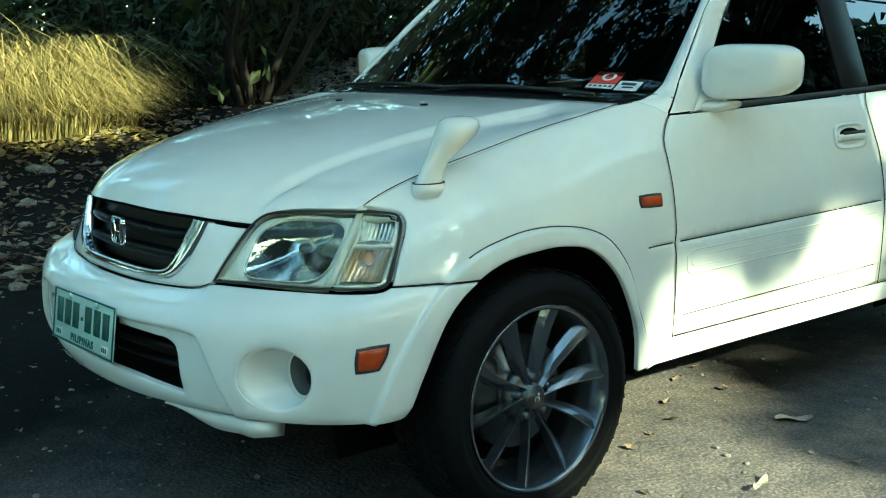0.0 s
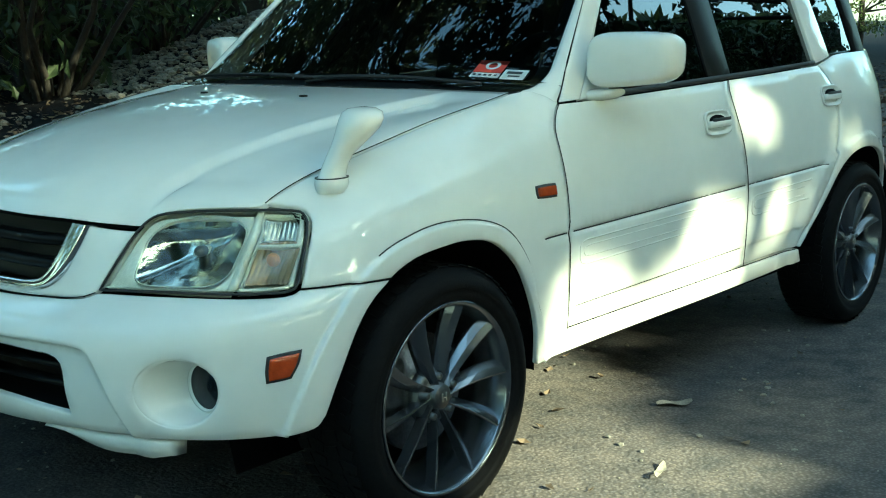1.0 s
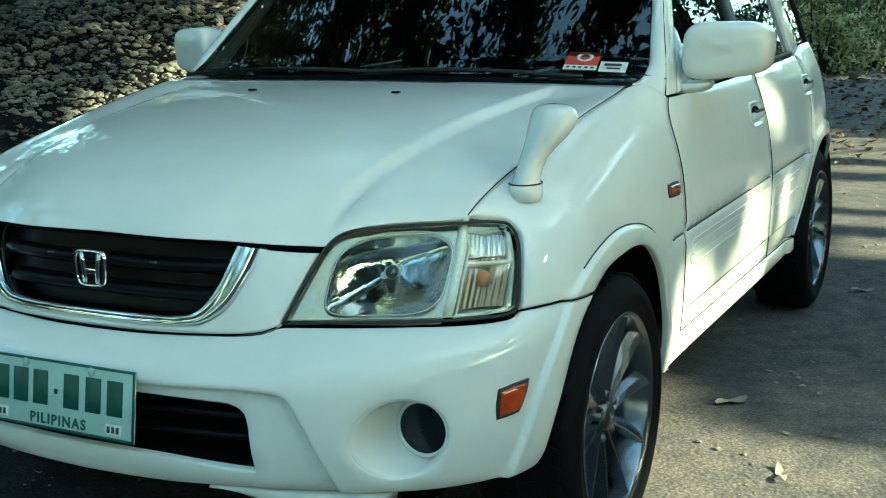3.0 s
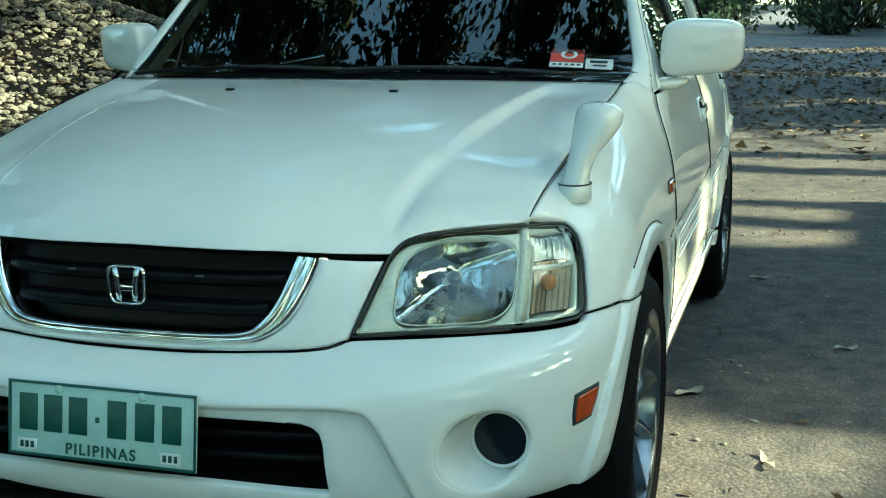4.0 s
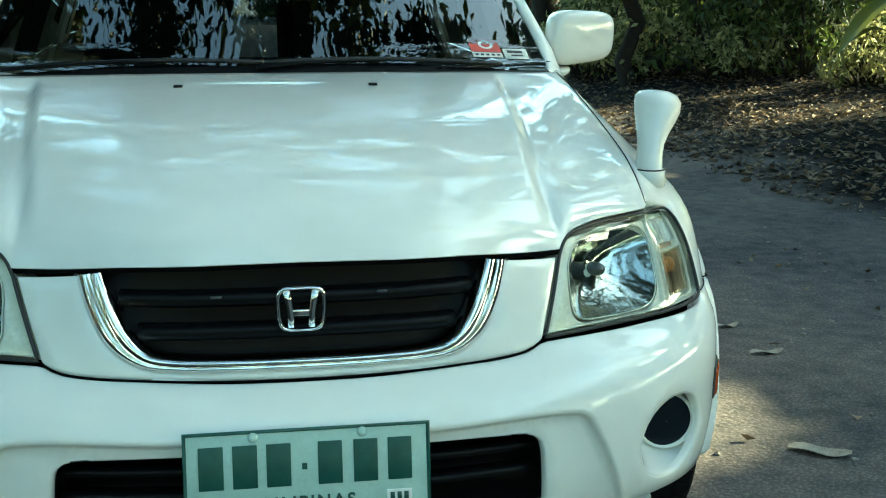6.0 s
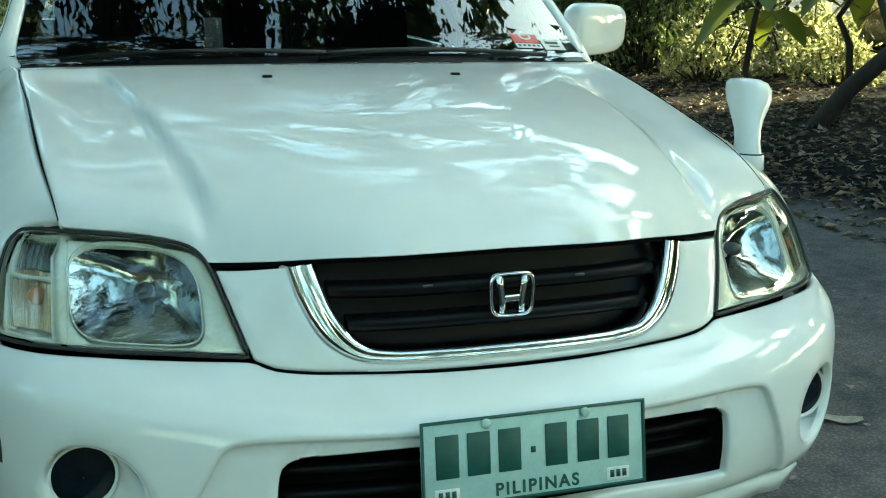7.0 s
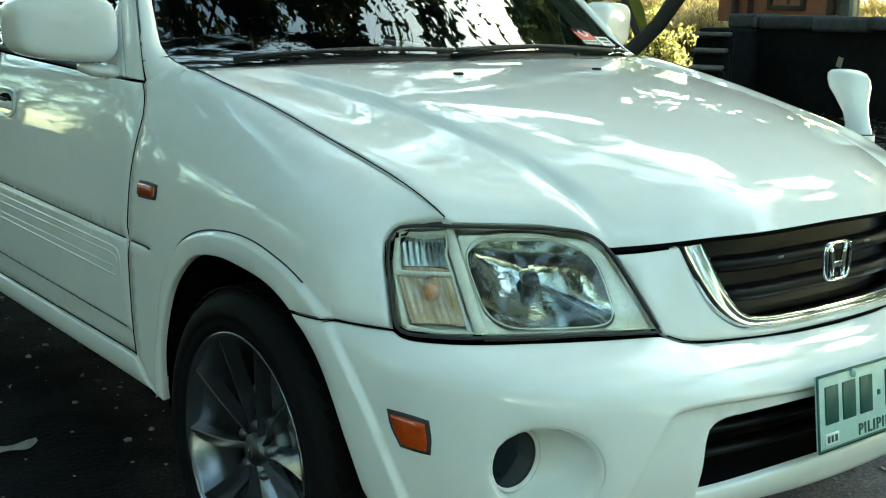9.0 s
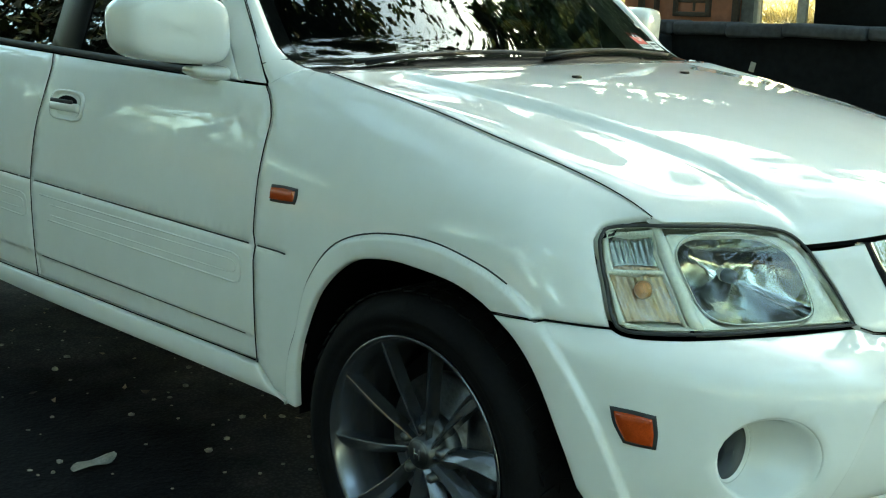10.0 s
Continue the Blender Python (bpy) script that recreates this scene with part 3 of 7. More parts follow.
    e["label"] = "chrome emblem in a rounded frame"
    rows = []
    ring = []
    for k in range(48):
        a = 2 * math.pi * k / 48
        c, s = math.cos(a), math.sin(a)
        ring.append((abs(c) ** 0.42 * math.copysign(1, c), abs(s) ** 0.42 * math.copysign(1, s)))
    for sx, y in ((1.0, 0.0), (0.98, -0.006), (0.92, -0.008), (0.86, -0.006), (0.84, 0.0)):
        rows.append([((0.0415 - 0.004 * (0.5 - 0.5 * v)) * u * sx, y, 0.038 * v * sx) for u, v in ring])
    bm = loft(rows + [rows[0]])
    ef = part("frame", bm, CHROME, e)
    bm = bmesh.new()
    for s in (1, -1):
        rings = []
        for z, x, wd in ((-0.030, 0.0165, 0.0058), (-0.012, 0.0170, 0.0055), (0.0, 0.0180, 0.0055), (0.015, 0.0205, 0.0062), (0.031, 0.0235, 0.0075)):
            rings.append([(s * (x - wd), 0.0, z), (s * (x - wd * 0.8), -0.006, z), (s * (x + wd * 0.8), -0.006, z), (s * (x + wd), 0.0, z)])
        rows = [[bm.verts.new(p) for p in r] for r in rings]
        grid_faces(bm, rows, True); bm.faces.new(rows[0]); bm.faces.new(rows[-1])
    box(bm, (0.026, 0.006, 0.011), (0, -0.003, -0.006), 0.0015)
    bmesh.ops.recalc_face_normals(bm, faces=bm.faces)
    eh = part("crossbar", bm, CHROME, e)
    e.location = (0, 0.008, 0.749)


def build_headlight(s):
    lamp = new("headlight"); lamp.parent = car
    lamp["label"] = "clear headlight with a chrome reflector and side turn lamps"
    sg = lambda pts: [(s * a, b) for a, b in pts]
    runs = [sg(LAMP_IN), sg(LAMP_TOP), sg(LAMP_OUT), sg(LAMP_LOW)]
    part("lens", panel_mesh(runs, (), body, step=0.025, off=0.0, depth=0.012, gap=0.005), LENS, lamp).visible_shadow = False
    line = inset(closed_line(runs, 0.012), 0.0025)
    part("seal", tube([Vector(body(*p)) for p in line], 0.0031, 8, True), RUBBER, lamp, "black rubber seal")
    # housing: pocket behind the lens
    bm = bmesh.new()
    line = inset(closed_line(runs, 0.02), 0.007)
    def back(p, d): 
        q = Vector(body(*p)); return Vector((q.x - s * 0.35 * d, q.y + d, q.z))
    rows = [[bm.verts.new(back(p, d)) for p in line] for d in (0.004, 0.03, 0.075)]
    grid_faces(bm, rows, True)
    bm.faces.new(rows[-1])
    bmesh.ops.recalc_face_normals(bm, faces=bm.faces)
    part("housing", bm, LAMPBODY, lamp)
    # bezel with an opening, and the reflector bowl behind it
    c = Vector(body(s * 0.595, 0.746))
    nrm = Vector((s * 0.42, -0.90, 0.10)).normalized()
    hole = [(s * (0.604 + 0.110 * abs(math.cos(a)) ** (0.75 if math.sin(a) > 0 else 0.42) * math.copysign(1, math.cos(a)) + 0.012 * math.sin(a)), 0.750 + (0.074 if math.sin(a) > 0 else 0.070) * abs(math.sin(a)) ** (0.7 if math.sin(a) > 0 else 0.42) * math.copysign(1, math.sin(a))) for a in np.linspace(0, 2 * math.pi, 41)]
    bez = [sg(LAMP_IN), sg(LAMP_TOP[:5] + [(0.726, 0.839)]), sg([(0.726, 0.839), (0.732, 0.75), (0.734, 0.667)]), sg([(0.734, 0.667), (0.65, 0.668), (0.55, 0.668), (0.418, 0.664)])]
    part("bezel", panel_mesh(bez, [[hole]], body, step=0.03, off=-0.012, depth=0.03, gap=0.009), LAMPBODY, lamp)
    rim = [Vector(body(*p)) - nrm * 0.014 for p in hole[:-1]]
    mid = sum(rim, Vector()) / len(rim)
    rings = []
    for q, k in enumerate((1.02, 0.94, 0.82, 0.66, 0.48, 0.30, 0.15)):
        rings.append([mid + (p - mid) * k - nrm * (0.058 * (1 - k * k) + 0.0012 * ((j // 3 + q) % 2) * (q > 1)) for j, p in enumerate(rim)])
    bm = loft(rings)
    part("reflector", bm, REFLECTOR, lamp)
    bl = part("bulb", turned([(0.0, 0.013), (0.016, 0.013), (0.026, 0.010), (0.030, 0.001)], 20, "x"), ALLOY_DARK, lamp, "dark bulb shield")
    bl.matrix_local = Matrix.Translation(mid - nrm * 0.056) @ nrm.to_track_quat("X", "Z").to_matrix().to_4x4()
    # thin lens ring
    part("lens_ring", tube([p + nrm * 0.001 for p in rim], 0.0014, 6, True), LAMPBODY, lamp)
    # upright bar between headlamp and turn lamp
    rings = []
    for z in np.linspace(0.672, 0.832, 9):
        p, q = Vector(body(s * 0.722, z)), Vector(body(s * 0.742, z))
        n = Vector((s * 0.55, -0.83, 0))
        rings.append([p - n * 0.05, p - n * 0.010, q - n * 0.010, q - n * 0.05])
    part("divider", loft(rings, True, True), LAMPBODY, lamp)
    # side lamps: a pale frame, ribbed glass above and below, an amber bulb behind the lower one
    out = Vector((s * 0.72, -0.69, 0))
    frame_run = [sg([(0.744, 0.836), (0.80, 0.832), (0.846, 0.820)]), sg([(0.846, 0.820), (0.858, 0.75), (0.868, 0.682)]), sg([(0.868, 0.682), (0.80, 0.674), (0.744, 0.674)]), sg([(0.744, 0.674), (0.744, 0.836)])]
    wins = [((0.752, 0.772), (0.836, 0.824)), ((0.752, 0.684), (0.852, 0.762))]
    def window(lo, hi):
        (a0, z0), (a1, z1) = lo, hi
        return [sg([(a0, z0), (a1, z0)]), sg([(a1, z0), (a1 - 0.004, z1)]), sg([(a1 - 0.004, z1), (a0, z1)]), sg([(a0, z1), (a0, z0)])]
    part("side_lamp_frame", panel_mesh(frame_run, [window(*w) for w in wins], body, step=0.02, off=-0.010, depth=0.02, gap=0.001), LAMPBODY, lamp)
    for (a0, z0), (a1, z1) in wins:
        rows, back_rows = [], []
        for k in range(49):
            w = a0 + (a1 - a0) * k / 48
            d = 0.012 + 0.0035 * (k % 4 in (1, 2))
            rows.append([Vector(body(s * w, z)) - out * d for z in np.linspace(z0, z1, 5)])
            back_rows.append([Vector(body(s * w, z)) - out * (0.034 - 0.012 * abs(k - 24) / 24 + 0.002 * (k % 6 < 3)) for z in np.linspace(z0 - 0.004, z1 + 0.004, 5)])
        tl = part("turn_lamp", loft(back_rows, False), RIBBED_AMBER if z0 < 0.7 else RIBBED, lamp, "ribbed side lamp")
        part("ribbed_glass", loft(rows, False), LENS, tl).visible_shadow = False
        if z0 < 0.7:
            bm = bmesh.new(); bmesh.ops.create_uvsphere(bm, u_segments=16, v_segments=10, radius=0.016)
            b2 = part("bulb", bm, BULB_AMBER, tl, "amber bulb"); b2.location = Vector(body(s * 0.80, 0.730)) - out * 0.030


HOOD_MID = [(0, 0), (0.03, 0.17), (0.10, 0.37), (0.25, 0.60), (0.45, 0.785), (0.66, 0.90), (0.80, 0.953), (1, 1)]
_edge_rows = {}


def hood_edge(v):
    """The bonnet's side edge, on the wing's upper line."""
    if v not in _edge_rows:
        y = 0.300 + 0.85 * v
        _edge_rows[v] = Vector(skin(*by_y(y, spline_tab(HOOD_SIDE, y))))
    return _edge_rows[v]


def hood_point(u, v):
    """u: 0 at the middle to 1 at the shut line (negative on the right); v: 0 at the nose to 1 at the windscreen."""
    s, u = (-1 if u < 0 else 1), abs(u)
    w = 0.7235 * u
    z0 = spline_tab(HOOD_FRONT, w) if w < 0.468 else spline_tab(LAMP_TOP[:6], w) + 0.004 * ease(w, 0.468, 0.6)
    F, E, E0 = Vector(skin(w, z0)), hood_edge(v), hood_edge(0.0)
    def sheet(cy, cz, e):
        return Vector((e.x * u, cy + (e.y - cy) * u * u, cz + (e.z - cz) * u ** 2.6))
    P = sheet(0.022 + 1.093 * v, 0.811 + 0.246 * spline_tab(HOOD_MID, v), E)
    P += (F - sheet(0.022, 0.811, E0)) * (1 - v) ** 4
    x, y, z = P
    # the raised middle, with a soft step at each side
    xc = 0.425 + 0.135 * v
    wide = 0.018 + 0.030 * (1 - v) ** 1.5
    z -= 0.016 * ease(x, xc - 0.004, xc - 0.004 + wide) * ease(v, 0.0, 0.14) * (1 - ease(v, 0.86, 0.98)) * (1 - ease(u, 0.78, 1.0))
    return s * x, y, z


def build_hood():
    vs = [((i / 60) ** 1.7) for i in range(61)]
    us = [math.sin(math.pi / 2 * i / 72) * 0.35 + i / 72 * 0.65 for i in range(73)]
    us = [-u for u in us[:0:-1]] + us
    bm = bmesh.new()
    rows = []
    for v in vs:
        row = []
        for u in us:
            x, y, z = hood_point(u, v)
            if abs(u) == 1: x -= math.copysign(0.003, x)
            row.append(bm.verts.new((x, y, z)))
        rows.append(row)
    grid_faces(bm, rows)
    # edges turned down all round
    front = set(rows[0])
    ring = rows[0] + [r[-1] for r in rows[1:]] + rows[-1][-2::-1] + [r[0] for r in rows[-2:0:-1]]
    low = []
    for v in ring:
        c = Vector((v.co.x * 0.992, v.co.y + 0.026, v.co.z - 0.009)) if v in front else Vector((v.co.x * 0.995, 0.6 + (v.co.y - 0.6) * 0.996, v.co.z - 0.016))
        low.append(bm.verts.new(c))
    grid_faces(bm, [ring, low], True)
    bmesh.ops.recalc_face_normals(bm, faces=bm.faces)
    hood = part("hood", bm, PAINT, car)
    # dark strip set behind the bonnet's front gap, for its shade
    line = [Vector(body(w, spline_tab(HOOD_FRONT, abs(w)) - 0.004)) + Vector((0, 0.016, 0)) for w in np.linspace(-0.47, 0.47, 40)]
    part("hood_gap_strip", tube(line, 0.009, 6), GAP, car, "dark strip for the shade in the gap under the bonnet's front edge")
    for s in (1, -1):
        bm = bmesh.new()
        box(bm, (0.020, 0.016, 0.007), (0, 0, 0.003), 0.002)
        nz = part("washer_nozzle", bm, TRIM, hood, "black washer nozzle")
        nz.location = (s * 0.219, 0.875, 1.041)
    return hood


def side_glass(y, z):
    """The slightly curved plane of the side windows and their frames (left side)."""
    return 0.787 - 0.34 * (z - 1.03) - 0.06 * (z - 1.03) ** 2 - taper(y), y, z


DOOR_FRONT = [(1.240, 0.398), (1.239, 0.60), (1.236, 0.76), (1.228, 0.90), (1.232, 0.95), (1.262, 0.995), (1.284, 1.016)]
DOOR_MID = [(2.290, 0.402), (2.291, 0.66), (2.272, 0.82), (2.245, 0.93), (2.243, 1.0), (2.262, 1.036)]
BELT_F = [(1.284, 1.016), (1.58, 1.020), (1.95, 1.028), (2.262, 1.036)]
BELT_R = [(2.262, 1.036), (2.60, 1.045), (3.03, 1.058)]
R_ARCH = [(2.725, 0.40), (2.80, 0.462), (2.87, 0.515), (2.94, 0.572), (3.03, 0.645), (3.11, 0.688), (3.20, 0.714), (3.31, 0.722), (3.43, 0.706), (3.54, 0.655), (3.62, 0.575), (3.67, 0.47), (3.69, 0.36)]


def build_side(s):
    """One side: front wing, sill, two doors and the rear quarter."""
    sg = lambda pts: [(s * a, b) for a, b in pts]
    W = lambda pts: sg([by_y(y, z) for y, z in pts])
    flare = [W([(ARCH_F[0] + r * math.cos(radians(a)), ARCH_F[1] + r * math.sin(radians(a))) for a in np.arange(3, 139, 1.3) for r in [spline_tab(FLARE_OUT, a) + d]]) for d in (-0.010, -0.0055, -0.0025, 0.0005, 0.0035, 0.008)]
    hood_line = sg([by_y(y, spline_tab(HOOD_SIDE, y)) for y in np.linspace(0.318, 1.15, 26)])
    corner = by_y(1.215, 1.056)
    runs = [sg([(0.732, 0.846), (0.80, 0.841), (0.845, 0.832), (0.862, 0.812)]),
            sg([(0.862, 0.812), (0.870, 0.75), (0.882, 0.69), (0.886, 0.6735)]),
            sg([(0.886, 0.6735), (0.95, 0.6728), (1.0, 0.672), (1.05, 0.6705), by_y(*ARCH_LINE[-1])]),
            W(ARCH_LINE[::-1]),
            W([ARCH_LINE[0], (1.10, 0.325), (1.14, 0.330), (1.19, 0.345)]),
            W([(1.19, 0.345), (1.215, 0.37), (1.240, 0.398)]),
            W(DOOR_FRONT),
            W([(1.284, 1.016), (1.25, 1.040), (1.21, 1.056)]),
            W([(1.21, 1.056), (1.18, 1.053), (1.15, 1.050)]),
            hood_line[::-1] + sg([(0.732, 0.846)])]
    groove = [W([(y, 0.668 + (y - 1.1) * 0.012 + d) for y in np.arange(1.10, 1.235, 0.014)]) for d in (-0.010, -0.005, 0.0, 0.005, 0.010)]
    wing = part("front_wing", panel_mesh(runs, (), body, step=0.024, extra=flare + groove), PAINT, car)
    # dark strip laid along the crease in place of its shade
    pts = [body(*by_y(y, 0.668 + (y - 1.1) * 0.012)) for y in np.linspace(1.125, 1.228, 8)]
    part("groove", tube([(s * (abs(p[0]) + 0.0028), p[1], p[2]) for p in pts], 0.0020, 6), RUBBER, wing, "thin dark strip along the side crease, standing for its shade")
    seam = [Vector(body(*by_y(ARCH_F[0] + r * math.cos(radians(a)), ARCH_F[1] + r * math.sin(radians(a))))) for a in np.arange(8, 131, 3) for r in [spline_tab(FLARE_OUT, a) + 0.0042]]
    part("arch_seam", tube([(s * (p.x + 0.0012), p.y, p.z) for p in seam], 0.0018, 5), RUBBER, wing)
    # repeater lamp on the wing
    rep = [W([(1.094, 0.811), (1.14, 0.812), (1.181, 0.810)]), W([(1.181, 0.810), (1.184, 0.792), (1.183, 0.776)]), W([(1.183, 0.776), (1.14, 0.777), (1.099, 0.780)]), W([(1.099, 0.780), (1.094, 0.795), (1.094, 0.811)])]
    rp = part("side_repeater", panel_mesh(rep, (), body, step=0.012, off=0.004, depth=0.01, gap=-0.002, fine=0.006), RUBBER, wing, "orange side repeater lamp in a black rim")
    part("lens", panel_mesh(rep, (), body, step=0.012, off=0.009, depth=0.006, gap=0.004, fine=0.006), AMBER, rp)
    # doors
    for name, front, rear, belt in (("front_door", DOOR_FRONT, DOOR_MID, BELT_F), ("rear_door", DOOR_MID, None, BELT_R)):
        if rear:
            runs = [W(front), W(belt), W(rear[::-1]), W([rear[0], (1.8, 0.400), front[0]])]
        else:
            arch = [(3.0, 1.058), (3.06, 0.98), (3.07, 0.86), (3.03, 0.74), (2.955, 0.645), (2.86, 0.555), (2.77, 0.475), (2.70, 0.405)]
            runs = [W(front), W(belt[:-1] + [(3.0, 1.058)]), W(arch), W([(2.70, 0.405), (2.5, 0.403), front[0]])]
        crease = [W([(y, z + d) for y in np.arange(1.26, 3.0, 0.018) for z in [0.668 + (y - 1.1) * 0.012]]) for d in (-0.014, -0.008, -0.004, 0.0, 0.004, 0.008)]
        crease += [W([(y, 0.455 + 0.013 * (y - 1.1) + d) for y in np.arange(1.26, 2.72, 0.02)]) for d in (-0.010, -0.005, 0.0, 0.005, 0.010)]
        door = part(name, panel_mesh(runs, (), door_skin, step=0.03, extra=crease), PAINT, car)
        # handle in a shallow cup
        hy, hz = (2.105, 0.905) if rear else (3.02, 0.942)
        build_handle(s, door, hy, hz)
        y0, y1 = (1.262, 2.275) if rear else (2.305, 2.93)
        # the crease's shade again, as a dark strip across the door
        pts = [door_skin(*by_y(y, 0.668 + (y - 1.1) * 0.012)) for y in np.linspace(y0, y1, 30)]
        part("groove", tube([(s * (abs(p[0]) + 0.0028), p[1], p[2]) for p in pts], 0.0020, 6), RUBBER, door, "thin dark strip along the side crease, standing for its shade")
        # raised outline of the lower cladding, closed in front
        y0, y1 = (1.285, 2.235) if rear else (2.32, 2.80)
        path = [(y1, 0.648), (y0 + 0.03, 0.640), (y0 + 0.008, 0.634), (y0, 0.620), (y0, 0.590), (y0 + 0.008, 0.577), (y0 + 0.03, 0.572), (y1, 0.582)]
        for dz in (0.0, 0.020):
            pts = []
            for (ya, za), (yb, zb) in zip(path, path[1:]):
                n = max(1, round(math.dist((ya, za), (yb, zb)) / 0.04))
                pts += [(ya + (yb - ya) * k / n, za + (zb - za) * k / n) for k in range(n)]
            if dz:
                pts = [(y + dz, 0.610 + (z - 0.610) * 0.45) for y, z in pts if y < y1 - 0.05]
            line = [door_skin(*by_y(y, z)) for y, z in pts]
            part("cladding_rib", tube([(s * abs(q[0]), q[1], q[2]) for q in line], 0.0024 if not dz else 0.0015, 6), PAINT, door)
    # sill
    runs = [W([(1.13, 0.327), (1.5, 0.331), (2.3, 0.334), (2.74, 0.345)]), W([(2.74, 0.345), (2.72, 0.375), (2.705, 0.400)]), W([(2.705, 0.400), (2.3, 0.397), (1.6, 0.394), (1.246, 0.393)]), W([(1.246, 0.393), (1.20, 0.350), (1.13, 0.327)])]
    part("sill", panel_mesh(runs, (), body, step=0.03, off=0.004, depth=0.06), PAINT, car)
    # rear quarter, round to the tail
    q_arch = R_ARCH
    runs = [W([(2.712, 0.405), (2.782, 0.475), (2.872, 0.555), (2.966, 0.645), (3.04, 0.74), (3.08, 0.86), (3.07, 0.98), (3.01, 1.058)]),
            W([(3.01, 1.058), (3.10, 1.075), (3.24, 1.095), (3.60, 1.10)]), W([(3.60, 1.10), (3.9, 1.10)]) + [(s * (WMAX - 0.25), 1.10)],
            [(s * (WMAX - 0.25), 1.10), (s * (WMAX - 0.25), 0.7), (s * (WMAX - 0.25), 0.36)],
            [(s * (WMAX - 0.25), 0.36)] + W([(3.9, 0.36), (3.69, 0.36)]), W(q_arch[::-1]), W([q_arch[0], (2.712, 0.405)])]
    flare = [W([(ARCH_R[0] - (0.44 + d) * math.cos(radians(a)), ARCH_R[1] + (0.44 + d) * math.sin(radians(a))) for a in range(4, 178, 4)]) for d in (-0.006, 0.002, 0.012, 0.02)]
    part("rear_quarter", panel_mesh(runs, (), body, step=0.04, extra=flare), PAINT, car)


def door_skin(w, z):
    """The door's outer sheet: a soft step at the waist crease, fuller below."""
    x, y, z = body(w, z)
    s = -1 if w < 0 else 1
    zc = 0.668 + (y - 1.1) * 0.012
    x += s * 0.002 * (1 - ease(z, zc - 0.012, zc + 0.004)) * ease(z, 0.42, 0.5)
    # the skirt line low on the door: the sheet tucks in below it
    x -= s * 0.006 * (1 - ease(z, 0.449 + 0.013 * (y - 1.1), 0.461 + 0.013 * (y - 1.1)))
    return x, y, z


def build_handle(s, door, hy, hz):
    cup = []
    base = Vector(door_skin(*by_y(hy, hz)))
    x0 = base.x
    rings = []
    for k, d in ((1.0, 0.002), (1.0, 0.007), (0.92, 0.0085), (0.84, 0.005), (0.7, 0.001)):
        ring = []
        for j in range(28):
            a = 2 * math.pi * j / 28
            c, q = math.cos(a), math.sin(a)
            y = hy + 0.088 * k * abs(c) ** 0.5 * math.copysign(1, c)
            z = hz + 0.040 * k * abs(q) ** 0.5 * math.copysign(1, q)
            ring.append((s * (abs(door_skin(*by_y(y, z))[0]) + d), y, z))
        rings.append(ring)
    bm = loft(rings)
    bmesh.ops.recalc_face_normals(bm, faces=bm.faces)
    h = part("handle", bm, PAINT, door, "white door handle in a raised surround")
    # dark hollow above the grip
    bm = bmesh.new()
    ring = [bm.verts.new((s * (x0 + 0.003 - 0.27 * 0.02 * math.sin(a)), hy + 0.055 * math.cos(a), hz + 0.007 + 0.018 * math.sin(a))) for a in np.linspace(0, 2 * math.pi, 24, endpoint=False)]
    mid = bm.verts.new((s * (x0 - 0.001), hy, hz + 0.01))
    for a, b in zip(ring, ring[1:] + ring[:1]):
        bm.faces.new((a, b, mid))
    bmesh.ops.recalc_face_normals(bm, faces=bm.faces)
    part("hollow", bm, GAP, h)
    bm = bmesh.new()
    box(bm, (0.016, 0.150, 0.024), (s * (x0 + 0.010), hy, hz - 0.004), 0.007, segments=3)
    part("grip", bm, PAINT, h)
    bm = bmesh.new()
    box(bm, (0.006, 0.120, 0.012), (s * (x0 + 0.0135), hy + 0.01, hz + 0.010), 0.003)
    part("grip_shadow_strip", bm, RUBBER, h)


# lines of the windscreen's edge, the front door's edge on the pillar and the front edge of the door glass
GL = [(0.0, (0.712, 1.203, 1.051)), (0.03, (0.7275, 1.240, 1.056)), (0.06, (0.7335, 1.281, 1.071)), (0.10, (0.729, 1.330, 1.098)), (0.45, (0.666, 1.551, 1.30)), (1.0, (0.548, 1.875, 1.60))]
SH = [(0.0, (0.791, 1.288, 1.017)), (0.06, (0.784, 1.313, 1.045)), (0.14, (0.771, 1.352, 1.10)), (0.48, (0.697, 1.555, 1.30)), (1.0, (0.618, 1.895, 1.585))]
WN = [(0.0, (0.789, 1.405, 1.02)), (0.14, (0.762, 1.478, 1.10)), (0.48, (0.690, 1.657, 1.30)), (1.0, (0.594, 1.960, 1.575))]


def on_line(tab, v):
    return Vector([lerp_tab([(k, p[i]) for k, p in tab], v) for i in range(3)])


def strip_between(a, b, n, mat, name, parent, s, thick=0.03, bulge=0.0):
    """A pillar between two bent lines, on the side s, with thickness inwards and rounded edges."""
    rings = []
    for k in range(n + 1):
        t = (k / n) ** 1.6
        p, q = on_line(a, t), on_line(b, t)
        d = q - p
        nr = d.cross(Vector((0, 0.70, 0.71))).normalized()
        nr = nr if nr.dot(Vector((0.6, -0.45, 0.6))) > 0 else -nr
        ring = [p - nr * thick, p - nr * 0.006, p - nr * 0.001 + d * 0.03, p + d * 0.14 + nr * bulge * 0.6, p + d * 0.45 + nr * bulge, p + d * 0.8 + nr * bulge * 0.7, p + d * 0.96, q - nr * 0.006, q - nr * thick]
        rings.append([(s * v.x, v.y, v.z) for v in ring])
    return part(name, loft(rings, True, True), mat, parent)


